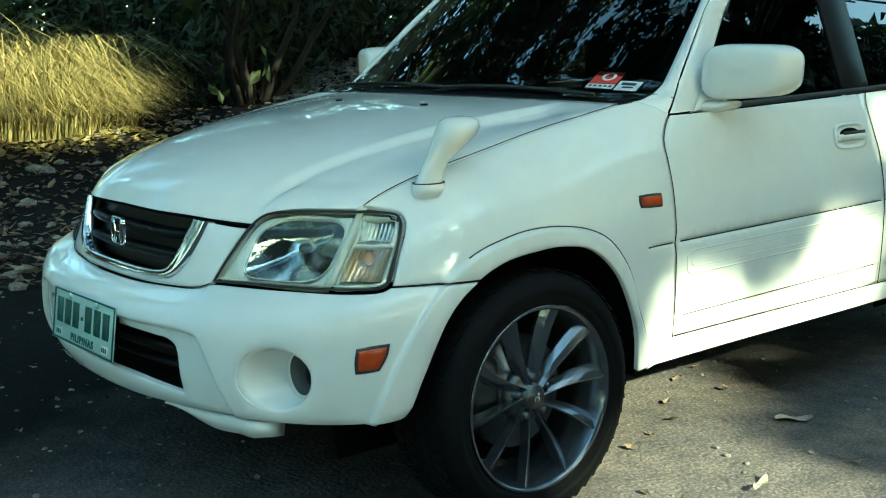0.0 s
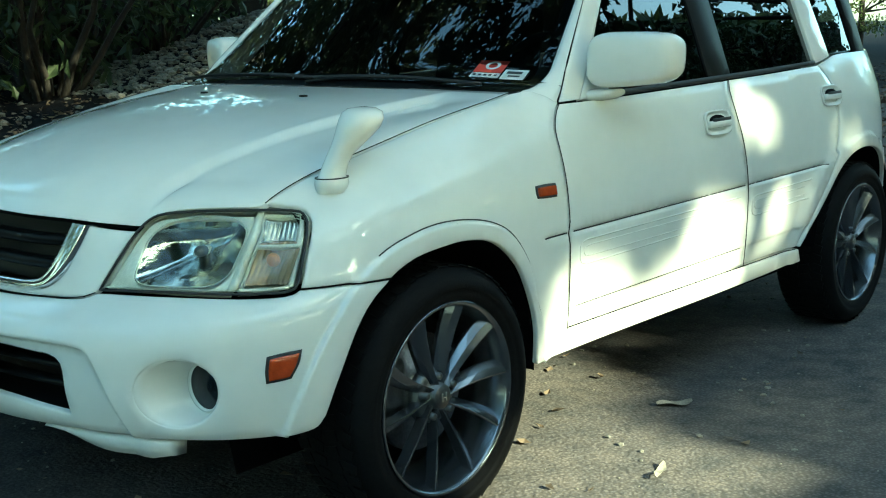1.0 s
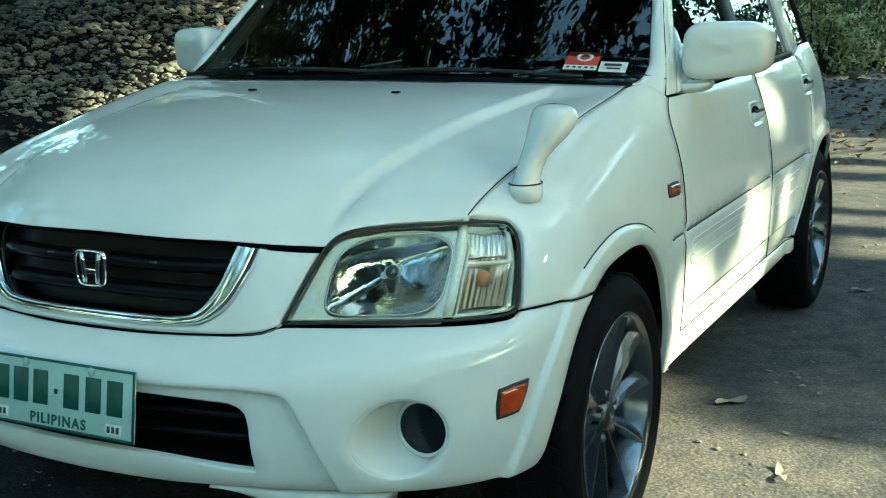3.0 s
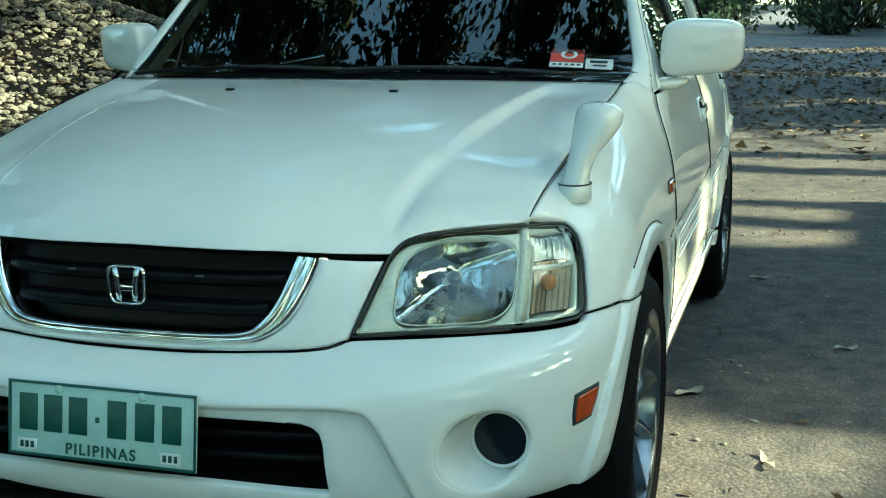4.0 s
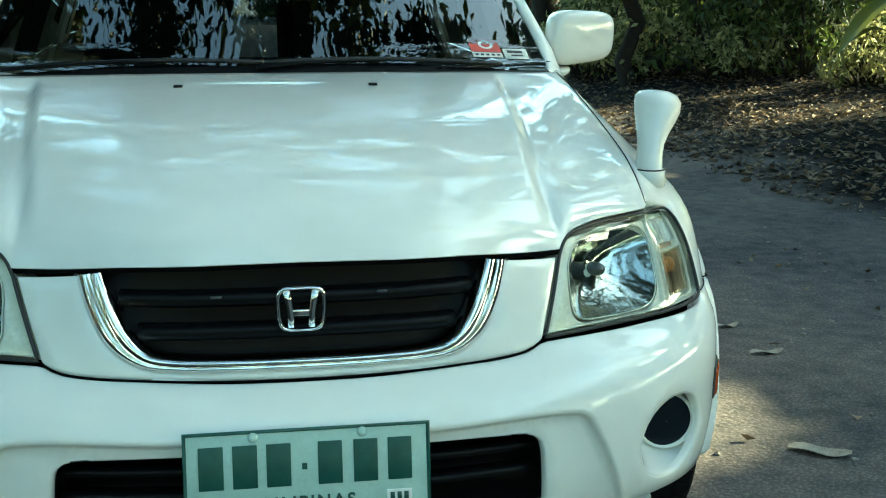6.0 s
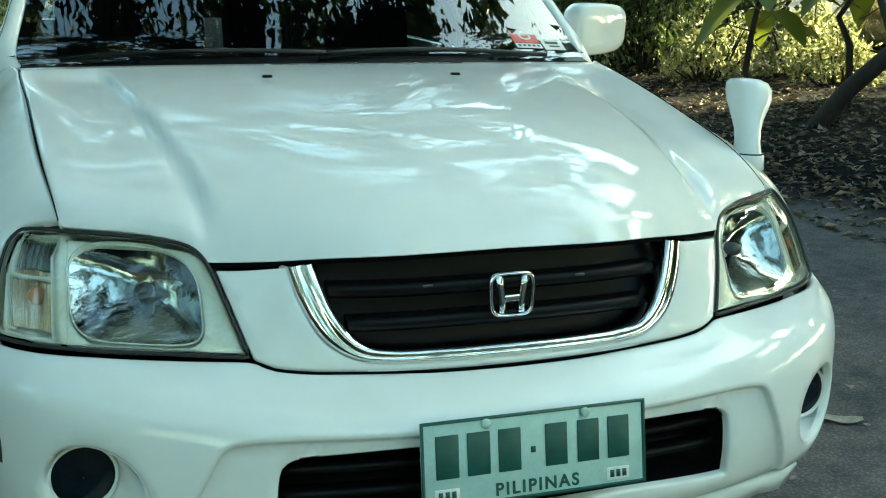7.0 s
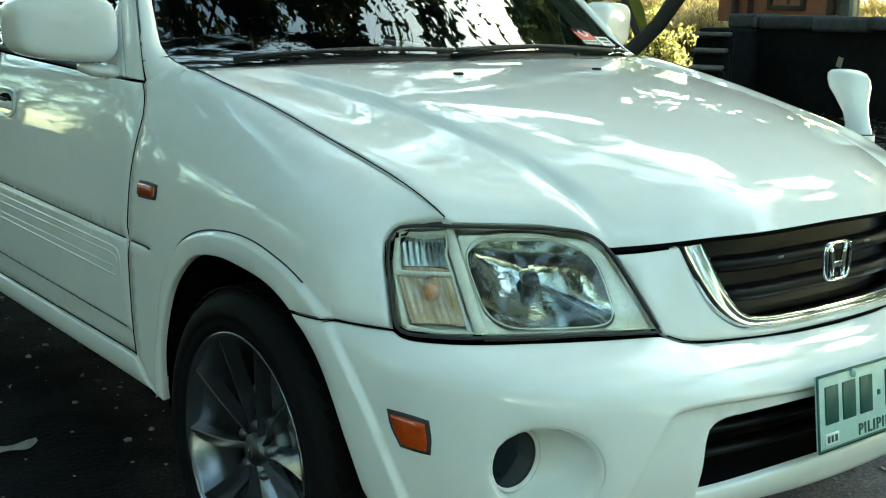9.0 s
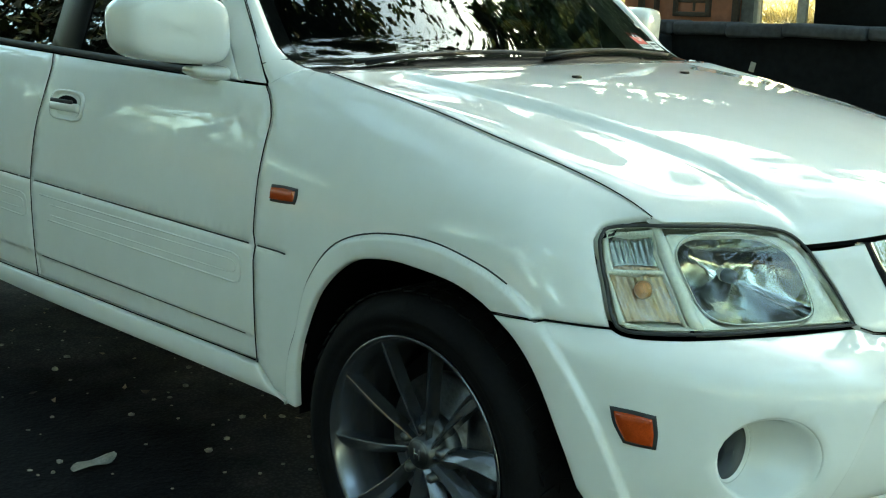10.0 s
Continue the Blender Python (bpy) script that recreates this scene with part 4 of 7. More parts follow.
def screen_point(u, v):
    e = on_line(GL, v)
    mid = Vector((0, 1.135, 1.060)).lerp(Vector((0, 1.86, 1.645)), v)
    k = abs(u) ** 2.2
    return (e.x * u, mid.y + (e.y - mid.y) * k, mid.z + (e.z - mid.z) * k)


def build_top():
    """Windscreen, pillars, side windows, roof and the cabin behind them."""
    # windscreen with its black band
    bm = loft([[screen_point(u, v) for u in np.linspace(-1, 1, 41)] for v in [(k / 36) ** 1.5 for k in range(37)]], False)
    bmesh.ops.recalc_face_normals(bm, faces=bm.faces)
    ws = part("windscreen", bm, SCREEN, car, "windscreen reflecting trees and sky")
    ws.visible_shadow = False
    rows = []
    for u in np.linspace(-1, 1, 41):
        e = max(0.0, abs(u) - 0.93) / 0.07
        rows.append([Vector(screen_point(u, v)) - Vector((0, -0.004, 0.003)) for v in (0.0, 0.03, 0.06 + 0.05 * e * e)])
    bm = loft(rows, False)
    part("black_band", bm, TRIM, ws)
    for s in (1, -1):
        bm = loft([[Vector(screen_point(s * u, v)) - Vector((0, -0.004, 0.003)) for u in (0.955, 1.0)] for v in np.linspace(0.02, 1, 40)], False)
        part("black_band", bm, TRIM, ws)
    # cowl: black plastic between bonnet and glass
    rows = []
    for u in np.linspace(-1, 1, 41):
        p, q = Vector((0.735 * u, 1.09 + 0.05 * u * u, 1.030)), Vector(screen_point(u, 0.02))
        rows.append([p, p + Vector((0, 0.03, 0.004)), (p + q) / 2 + Vector((0, 0, 0.0)), q])
    part("cowl", loft(rows, False), TRIM, car, "black plastic cowl")
    # wipers
    for x0, x1, y1, z1 in ((-0.02, 0.60, 1.172, 1.066), (-0.62, -0.02, 1.150, 1.068)):
        wp = new("wiper"); wp.parent = car
        a, b = Vector((x0 - 0.02, 1.128, 1.068)), Vector((x1 - 0.22, y1 + 0.006, z1 + 0.016))
        part("arm", tube([a, a.lerp(b, 0.3) + Vector((0, 0, 0.008)), a.lerp(b, 0.7) + Vector((0, 0, 0.006)), b], 0.006, 8, False, 0.5), TRIM, wp)
        pts = [Vector(screen_point(u, 0.022 + 0.014 * math.sin((u * 0.73 - x0) / (x1 - x0) * 3.14))) + Vector((0, -0.008, 0.008)) for u in np.linspace(x0 / 0.73, x1 / 0.73, 14)]
        part("blade", tube(pts, 0.006, 6), RUBBER, wp)
    # stickers inside the glass
    def on_screen(u, v, d=0.006):
        p = Vector(screen_point(u, v)); q = Vector(screen_point(u + 0.01, v)) - p; r = Vector(screen_point(u, v + 0.01)) - p
        q.normalize(); r.normalize(); n = q.cross(r)
        n = -n if n.y > 0 else n
        return p, q, r, n
    st = new("windscreen_stickers"); st.parent = ws
    st["label"] = "red and white permit stickers in the windscreen's corner"
    def patch(u, v, w, h, dx, dy, mat, name, lift, ring=0.0):
        p, q, r, n = on_screen(u, v)
        bm = bmesh.new()
        c = p + q * dx + r * dy + n * (0.002 + lift)
        if ring:
            for k in range(24):
                a0, a1 = 2 * math.pi * k / 24, 2 * math.pi * (k + 1) / 24
                vs = [bm.verts.new(c + q * math.cos(a) * rr * w + r * math.sin(a) * rr * h) for a, rr in ((a0, 1), (a1, 1), (a1, ring), (a0, ring))]
                bm.faces.new(vs)
        else:
            vs = [bm.verts.new(c + q * (i * w / 2) + r * (j * h / 2)) for i, j in ((-1, -1), (1, -1), (1, 1), (-1, 1))]
            bm.faces.new(vs)
        part(name, bm, mat, st, smooth=False)
    patch(0.775, 0.09, 0.088, 0.058, 0.0, 0.020, STICKER_RED, "red_sticker", 0.0)
    patch(0.775, 0.09, 0.022, 0.020, 0.004, 0.024, STICKER_WHITE, "ring", 0.001, 0.6)
    patch(0.775, 0.09, 0.088, 0.022, 0.0, -0.022, STICKER_WHITE, "white_strip", 0.0)
    for k in range(5):
        patch(0.775, 0.09, 0.009, 0.008, -0.032 + 0.016 * k, -0.022, INK, "bar", 0.001)
    patch(0.775, 0.09, 0.072, 0.046, 0.086, -0.014, STICKER_WHITE, "white_sticker", 0.0)
    patch(0.775, 0.09, 0.046, 0.012, 0.084, -0.006, INK, "bar", 0.001)
    patch(0.775, 0.09, 0.036, 0.007, 0.088, -0.022, INK, "bar", 0.001)
    for s in (1, -1):
        # A-pillar between glass and door
        strip_between([(k, (p[0] + 0.002, p[1], p[2])) for k, p in GL], [(k, (p[0] + 0.001, p[1] - 0.0035, p[2])) for k, p in SH], 30, PAINT, "a_pillar", car, s, 0.04, 0.007)
        part("pillar_seal", tube([(s * (p.x - 0.006), p.y, p.z) for p in [on_line(SH, t) for t in np.linspace(0, 1, 24)]], 0.006, 6), GAP, car, "dark shut line along the pillar")
        seam = [on_line(GL, 0.055).lerp(on_line(SH, 0.075), k) + Vector((0.004 * math.sin(3.14 * k) + 0.001, 0, 0.003)) for k in np.linspace(0.02, 0.97, 8)]
        part("pillar_seam", tube([(s * p.x, p.y, p.z) for p in seam], 0.0016, 5), RUBBER, car)
        # door frame in front of the glass
        strip_between([(k, (p[0], p[1] + 0.0035, p[2])) for k, p in SH], WN, 24, PAINT, "window_frame", car, s, 0.03, 0.004)
        sgl = lambda y, z: (s * side_glass(y, z)[0], y, z)
        def pane(name, pts, lab=""):
            runs = [[a, b] for a, b in zip(pts, pts[1:] + pts[:1])]
            ob = part(name, panel_mesh(runs, (), lambda y, z: (s * (side_glass(y, z)[0] - 0.012), y, z), step=0.12, depth=0.004, gap=0.0, flip=s, fine=0.05), SIDEGLASS, car, lab, smooth=False)
            ob.visible_shadow = False
            return ob
        pane("front_side_window", [(1.40, 1.025), (2.17, 1.042), (2.17, 1.565), (1.94, 1.565)])
        pane("rear_side_window", [(2.31, 1.045), (3.0, 1.062), (2.955, 1.555), (2.31, 1.555)])
        pane("quarter_window", [(3.13, 1.09), (3.47, 1.10), (3.44, 1.545), (3.07, 1.545)])
        def solid(name, pts, mat, off=0.0, lab=""):
            runs = [[a, b] for a, b in zip(pts, pts[1:] + pts[:1])]
            return part(name, panel_mesh(runs, (), lambda y, z: (s * (side_glass(y, z)[0]), y, z), step=0.08, off=off, depth=0.03, gap=0.001, flip=s, fine=0.04), mat, car, lab)
        solid("b_pillar", [(2.16, 1.036), (2.32, 1.040), (2.32, 1.565), (2.16, 1.565)], TRIM, -0.004, "black door pillar")
        solid("c_pillar", [(2.995, 1.060), (3.06, 1.068), (3.145, 1.084), (3.08, 1.56), (2.95, 1.56)], PAINT, 0.003)
        solid("d_pillar", [(3.46, 1.05), (3.80, 1.05), (3.74, 1.56), (3.43, 1.56)], TRIM, 0.0, "black rear pillar")
        solid("roof_rail", [(1.93, 1.55), (3.75, 1.545), (3.72, 1.60), (1.97, 1.60)], PAINT, 0.002)
        # rubber strip along the belt
        pts = [Vector((s * (side_glass(y, z)[0] - 0.002), y, z + 0.006)) for y, z in spline([(1.54, 1.0205), (1.62, 1.0215), (1.95, 1.029), (2.262, 1.037), (2.60, 1.046), (2.985, 1.059)], 0.06)]
        part("belt_strip", tube(pts, 0.009, 8), RUBBER, car, "black rubber belt strip")
    # roof
    rows = []
    for y in np.linspace(1.86, 3.82, 24):
        rows.append([((0.578 - taper(y)) * u, y + 0.03 * abs(u) ** 2.2 * (1 - ease(y, 1.86, 2.2)), 1.60 + 0.065 * (1 - abs(u) ** 2.6) * ease(y, 1.4, 2.1) * (1 - 0.3 * ease(y, 3.4, 4.05))) for u in np.linspace(-1, 1, 25)])
    part("roof", loft(rows, False), PAINT, car)
    # tail: gate with its window, closing the rear
    bm = bmesh.new()
    rows = []
    for z in np.linspace(0.36, 1.10, 16):
        rows.append([bm.verts.new((x, 4.02 + 0.05 * (1 - (x / 0.5) ** 2), z)) for x in np.linspace(-0.52, 0.52, 13)])
    grid_faces(bm, rows)
    part("tailgate", bm, PAINT, car)
    bm = loft([[(x, y, z) for x in np.linspace(-k, k, 9)] for z, y, k in ((1.10, 4.02, 0.52), (1.35, 3.92, 0.50), (1.60, 3.81, 0.43))], False)
    part("rear_window", bm, REARGLASS, car).visible_shadow = False
    # added dark shell behind the panels: it stands for the shade in their gaps
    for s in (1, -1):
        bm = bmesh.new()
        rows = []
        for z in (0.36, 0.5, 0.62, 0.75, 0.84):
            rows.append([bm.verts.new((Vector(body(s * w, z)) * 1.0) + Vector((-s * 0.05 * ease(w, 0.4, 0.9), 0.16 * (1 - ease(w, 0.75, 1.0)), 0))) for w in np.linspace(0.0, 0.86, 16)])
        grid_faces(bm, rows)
        part("inner_front", bm, GAP, car, "added dark backing that stands for the shade in panel gaps")
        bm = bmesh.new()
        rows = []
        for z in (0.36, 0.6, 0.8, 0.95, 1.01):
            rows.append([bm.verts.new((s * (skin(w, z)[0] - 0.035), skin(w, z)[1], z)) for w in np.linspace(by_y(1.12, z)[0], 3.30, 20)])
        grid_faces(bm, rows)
        part("inner_side", bm, GAP, car, "added dark backing that stands for the shade in panel gaps")
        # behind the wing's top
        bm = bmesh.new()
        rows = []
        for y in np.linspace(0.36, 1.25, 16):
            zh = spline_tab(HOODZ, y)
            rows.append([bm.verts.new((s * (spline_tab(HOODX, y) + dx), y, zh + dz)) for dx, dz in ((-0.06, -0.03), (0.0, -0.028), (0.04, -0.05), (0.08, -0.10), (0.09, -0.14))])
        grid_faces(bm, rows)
        part("inner_wing", bm, GAP, car, "added dark backing that stands for the shade in panel gaps")
    # cabin: dashboard, floor, seats, steering wheel
    bm = bmesh.new()
    rows = [[(0.70 * u, y + 0.03 * u * u, z) for u in np.linspace(-1, 1, 15)] for y, z in ((1.17, 1.035), (1.30, 1.045), (1.50, 1.05), (1.62, 1.03), (1.68, 0.95), (1.66, 0.7))]
    part("dashboard", loft(rows, False), INTERIOR, car, "dark dashboard")
    bm = bmesh.new()
    box(bm, (1.5, 2.9, 0.04), (0, 2.7, 0.45), 0.01)
    part("cabin_floor", bm, INTERIOR, car)
    for x, y in ((0.36, 2.25), (-0.36, 2.25), (0.33, 3.15), (-0.33, 3.15)):
        bm = bmesh.new()
        box(bm, (0.50, 0.50, 0.16), (x, y - 0.12, 0.72), 0.06, segments=3)
        box(bm, (0.48, 0.14, 0.60), (x, y + 0.16, 1.02), 0.06, Matrix.Rotation(radians(-12), 3, "X"), segments=3)
        box(bm, (0.26, 0.10, 0.16), (x, y + 0.25, 1.40), 0.04, segments=3)
        box(bm, (0.06, 0.05, 0.2), (x, y + 0.23, 1.28), 0.01)
        part("seat", bm, INTERIOR, car, "dark cloth seat")
    pts = [Vector((0.36 + 0.18 * math.cos(a), 1.78 + 0.06 * math.sin(a), 1.02 + 0.17 * math.sin(a))) for a in np.linspace(0, 2 * math.pi, 29)[:-1]]
    part("steering_wheel", tube(pts, 0.014, 8, True), INTERIOR, car)
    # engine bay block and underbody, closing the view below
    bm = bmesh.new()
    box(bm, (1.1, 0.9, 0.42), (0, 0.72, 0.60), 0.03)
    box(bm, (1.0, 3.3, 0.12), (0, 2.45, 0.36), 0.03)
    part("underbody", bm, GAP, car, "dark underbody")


def build_wheel(side, at, turn, phase):
    """A wheel with its axle along x; side 1 faces the car's left."""
    wheel = new("wheel"); wheel.parent = car
    R = 0.328
    prof = [(-0.105, 0.240), (-0.115, 0.262), (-0.118, 0.285), (-0.108, 0.308), (-0.085, R - 0.003), (-0.05, R), (0.05, R), (0.085, R - 0.003), (0.108, 0.308), (0.118, 0.285), (0.1165, 0.272), (0.114, 0.270), (0.115, 0.262), (0.110, 0.250), (0.104, 0.243), (0.090, 0.238)]
    ty = part("tyre", turned([(a * side, r) for a, r in prof], 72), TYRE, wheel, "black road tyre")
    bm = bmesh.new()
    for k in range(54):
        a = 2 * math.pi * k / 54
        for x0, sl in ((-0.072, 0.5), (0.072, -0.5), (0.024, 0.5), (-0.024, -0.5)):
            m = Matrix.Rotation(a + sl * 0.02, 4, "X") @ Matrix.Translation((x0, 0, R + 0.0005))
            got = bmesh.ops.create_cube(bm, size=1.0, matrix=m @ Matrix.Rotation(sl * 0.5, 4, "Z") @ Matrix.Diagonal((0.036, 0.026, 0.004, 1)))
    part("tread", bm, TYRE, ty, smooth=False)
    # rim barrel with lip
    prof = [(0.098, 0.238), (0.106, 0.243), (0.110, 0.2425), (0.109, 0.236), (0.098, 0.230), (0.075, 0.222), (0.05, 0.214), (0.0, 0.206), (-0.08, 0.205), (-0.10, 0.238)]
    rim = part("rim", turned([(a * side, r) for a, r in prof], 72), ALLOY, wheel, "ten-spoke silver alloy rim")
    for k in range(10):
        a0 = 2 * math.pi * k / 10 + radians(phase)
        rings = []
        for r, wd, x, sw in ((0.030, 0.010, 0.076, 0.0), (0.060, 0.0105, 0.078, 0.002), (0.10, 0.0120, 0.083, 0.005), (0.14, 0.0145, 0.089, 0.006), (0.18, 0.0168, 0.095, 0.005), (0.208, 0.0180, 0.100, 0.002), (0.228, 0.0172, 0.104, -0.001), (0.2285, 0.0165, 0.090, -0.001)):
            c = Vector((0, math.cos(a0), math.sin(a0))); t = Vector((0, -math.sin(a0), math.cos(a0))) * side
            p = c * r + t * sw
            X = Vector((side, 0, 0))
            rings.append([p - t * wd + X * (x - 0.034), p - t * wd + X * (x - 0.001), p - t * (wd - 0.0028) + X * x, p + t * wd * 0.15 + X * (x - 0.010), p + t * wd + X * (x - 0.026), p + t * wd * 0.9 + X * (x - 0.040)])
        part("spoke", loft(rings, True, True), ALLOY, rim, smooth=False)
    part("hub", turned([(a * side, r) for a, r in ((0.03, 0.075), (0.056, 0.070), (0.060, 0.058), (0.060, 0.036), (0.080, 0.032), (0.084, 0.027), (0.083, 0.0005))], 40), ALLOY_DARK, rim)
    part("centre_cap", turned([(a * side, r) for a, r in ((0.0825, 0.027), (0.0855, 0.024), (0.086, 0.0005))], 32), ALLOY_DARK, rim)
    bm = bmesh.new()
    for sz, yy, zz in (((0.003, 0.004, 0.022), -0.007, 0), ((0.003, 0.004, 0.022), 0.007, 0), ((0.003, 0.014, 0.004), 0, 0)):
        box(bm, sz, (0.087 * side, yy, zz), 0.001)
    part("cap_mark", bm, CHROME, rim)
    for k in range(5):
        a = 2 * math.pi * k / 5 + radians(22)
        bm = turned([(b * side, r) for b, r in ((0.058, 0.0135), (0.060, 0.0135), (0.061, 0.010), (0.078, 0.0095), (0.081, 0.006), (0.082, 0.0005))], 12)
        ob = part("lug_bolt", bm, ALLOY_DARK, rim); ob.location = (0, 0.053 * math.cos(a), 0.053 * math.sin(a))
    part("brake_disc", turned([(b * side, r) for b, r in ((0.0, 0.05), (0.03, 0.06), (0.032, 0.075), (0.012, 0.08), (0.012, 0.148), (0.0, 0.15), (-0.012, 0.15), (-0.012, 0.05))], 48), STEEL, wheel, "grey brake disc")
    bm = bmesh.new(); box(bm, (0.08, 0.09, 0.17), (0.0, -0.125, 0.03), 0.02)
    part("brake_caliper", bm, ALLOY_DARK, wheel)
    part("backing_plate", turned([(b * side, r) for b, r in ((-0.02, 0.02), (-0.022, 0.19), (-0.06, 0.20))], 32), GAP, wheel)
    wheel.matrix_basis = Matrix.Translation(at) @ Matrix.Rotation(radians(turn), 4, "Z")
    return wheel


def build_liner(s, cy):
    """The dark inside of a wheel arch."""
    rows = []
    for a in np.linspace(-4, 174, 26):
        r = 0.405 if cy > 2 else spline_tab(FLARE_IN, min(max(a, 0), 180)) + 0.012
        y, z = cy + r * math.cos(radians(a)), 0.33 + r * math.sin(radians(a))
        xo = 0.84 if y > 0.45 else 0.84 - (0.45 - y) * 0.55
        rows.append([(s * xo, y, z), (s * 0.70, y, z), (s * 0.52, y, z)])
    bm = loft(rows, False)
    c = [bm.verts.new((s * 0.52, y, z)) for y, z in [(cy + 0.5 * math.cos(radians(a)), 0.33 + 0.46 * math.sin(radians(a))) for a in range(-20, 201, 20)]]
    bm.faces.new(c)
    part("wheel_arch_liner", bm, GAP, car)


def build_mirror(s):
    """A door mirror: rounded shell on a short foot with a sail plate."""
    mr = new("door_mirror"); mr.parent = car
    mr["label"] = "white door mirror"
    rings = []
    cx, cy, cz = 0.896, 1.520, 1.127
    for k, (dy, sc) in enumerate(((0.055, 0.90), (0.05, 0.95), (0.03, 1.0), (0.0, 1.0), (-0.03, 0.99), (-0.046, 0.965), (-0.056, 0.92), (-0.062, 0.85), (-0.066, 0.72), (-0.0685, 0.5), (-0.0695, 0.25), (-0.070, 0.05))):
        ring = []
        for j in range(40):
            a = 2 * math.pi * j / 40
            c, q = math.cos(a), math.sin(a)
            u, v = abs(c) ** 0.50 * math.copysign(1, c), abs(q) ** 0.52 * math.copysign(1, q)
            hh = 0.076 * (1 + 0.12 * (-u) * (v < 0) - 0.05 * u * (v > 0))
            ring.append((s * (cx + 0.108 * u * sc + 0.004 * v), cy + dy + 0.048 * u * sc, cz + hh * v * sc))
        rings.append(ring)
    bm = loft(rings)
    bm.faces.new([v for v in bm.verts][-40:])
    bmesh.ops.recalc_face_normals(bm, faces=bm.faces)
    sh = part("shell", bm, PAINT, mr)
    bm = bmesh.new()
    vs = [bm.verts.new((p[0] * 1.0, cy + 0.050 + (p[1] - cy - 0.055) * 1.0, p[2])) for p in [(s * cx + (q[0] - s * cx) * 0.95, q[1], cz + (q[2] - cz) * 0.95) for q in rings[0]]]
    bm.faces.new(vs)
    part("mirror_glass", bm, CHROME, mr)
    # foot and sail
    rings = []
    for x, y, z, a, b in ((0.765, 1.480, 1.027, 0.060, 0.019), (0.80, 1.485, 1.027, 0.058, 0.018), (0.835, 1.49, 1.030, 0.052, 0.015), (0.852, 1.495, 1.034, 0.040, 0.011), (0.858, 1.497, 1.037, 0.025, 0.006)):
        rings.append([(s * x, y + a * abs(math.cos(t)) ** 0.7 * math.copysign(1, math.cos(t)), z + b * math.sin(t)) for t in np.linspace(0, 2 * math.pi, 17)[:-1]])
    bm = loft(rings, True, True)
    part("foot", bm, PAINT, mr)
    runs = [[(1.395, 1.018), (1.545, 1.022)], [(1.545, 1.022), (1.56, 1.07), (1.565, 1.12), (1.56, 1.165), (1.548, 1.19)], [(1.548, 1.19), (1.47, 1.10), (1.395, 1.018)]]
    part("sail_plate", panel_mesh(runs, (), lambda y, z: (s * side_glass(y, z)[0], y, z), step=0.03, off=0.004, depth=0.02, gap=0.0, flip=s), PAINT, mr)


def build_wing_mirror():
    """The small second mirror that stands on the left wing."""
    mr = new("wing_mirror"); mr.parent = car
    mr["label"] = "small white wing mirror on a curved stalk"
    rings = []
    for x, y, z, a, b in ((0.744, 0.468, 0.884, 0.030, 0.040), (0.745, 0.469, 0.900, 0.0275, 0.035), (0.748, 0.475, 0.920, 0.026, 0.032), (0.754, 0.486, 0.945, 0.027, 0.033), (0.762, 0.500, 0.965, 0.033, 0.038), (0.771, 0.512, 0.985, 0.041, 0.045), (0.778, 0.521, 1.005, 0.047, 0.050), (0.781, 0.529, 1.025, 0.0485, 0.051), (0.779, 0.534, 1.040, 0.043, 0.046), (0.775, 0.537, 1.048, 0.030, 0.033), (0.773, 0.538, 1.051, 0.010, 0.012)):
        rings.append([(x + a * math.cos(t), y + b * math.sin(t) + (0.008 if z > 1.0 else 0) * max(0, math.sin(t)), z) for t in np.linspace(0, 2 * math.pi, 29)[:-1]])
    bm = loft(rings, True, True)
    part("stalk", bm, PAINT, mr)
    bm = loft([[(0.744 + a * math.cos(t), 0.468 + b * math.sin(t), z) for t in np.linspace(0, 2 * math.pi, 25)[:-1]] for z, a, b in ((0.862, 0.034, 0.046), (0.894, 0.033, 0.043), (0.896, 0.031, 0.041))], True, True)
    part("gasket", bm, PAINT, mr)
    part("gasket_line", tube([(0.7442 + 0.0322 * math.cos(t), 0.4684 + 0.0422 * math.sin(t), 0.8955) for t in np.linspace(0, 2 * math.pi, 29)[:-1]], 0.0018, 6, True), RUBBER, mr, "dark seam round the mirror foot")


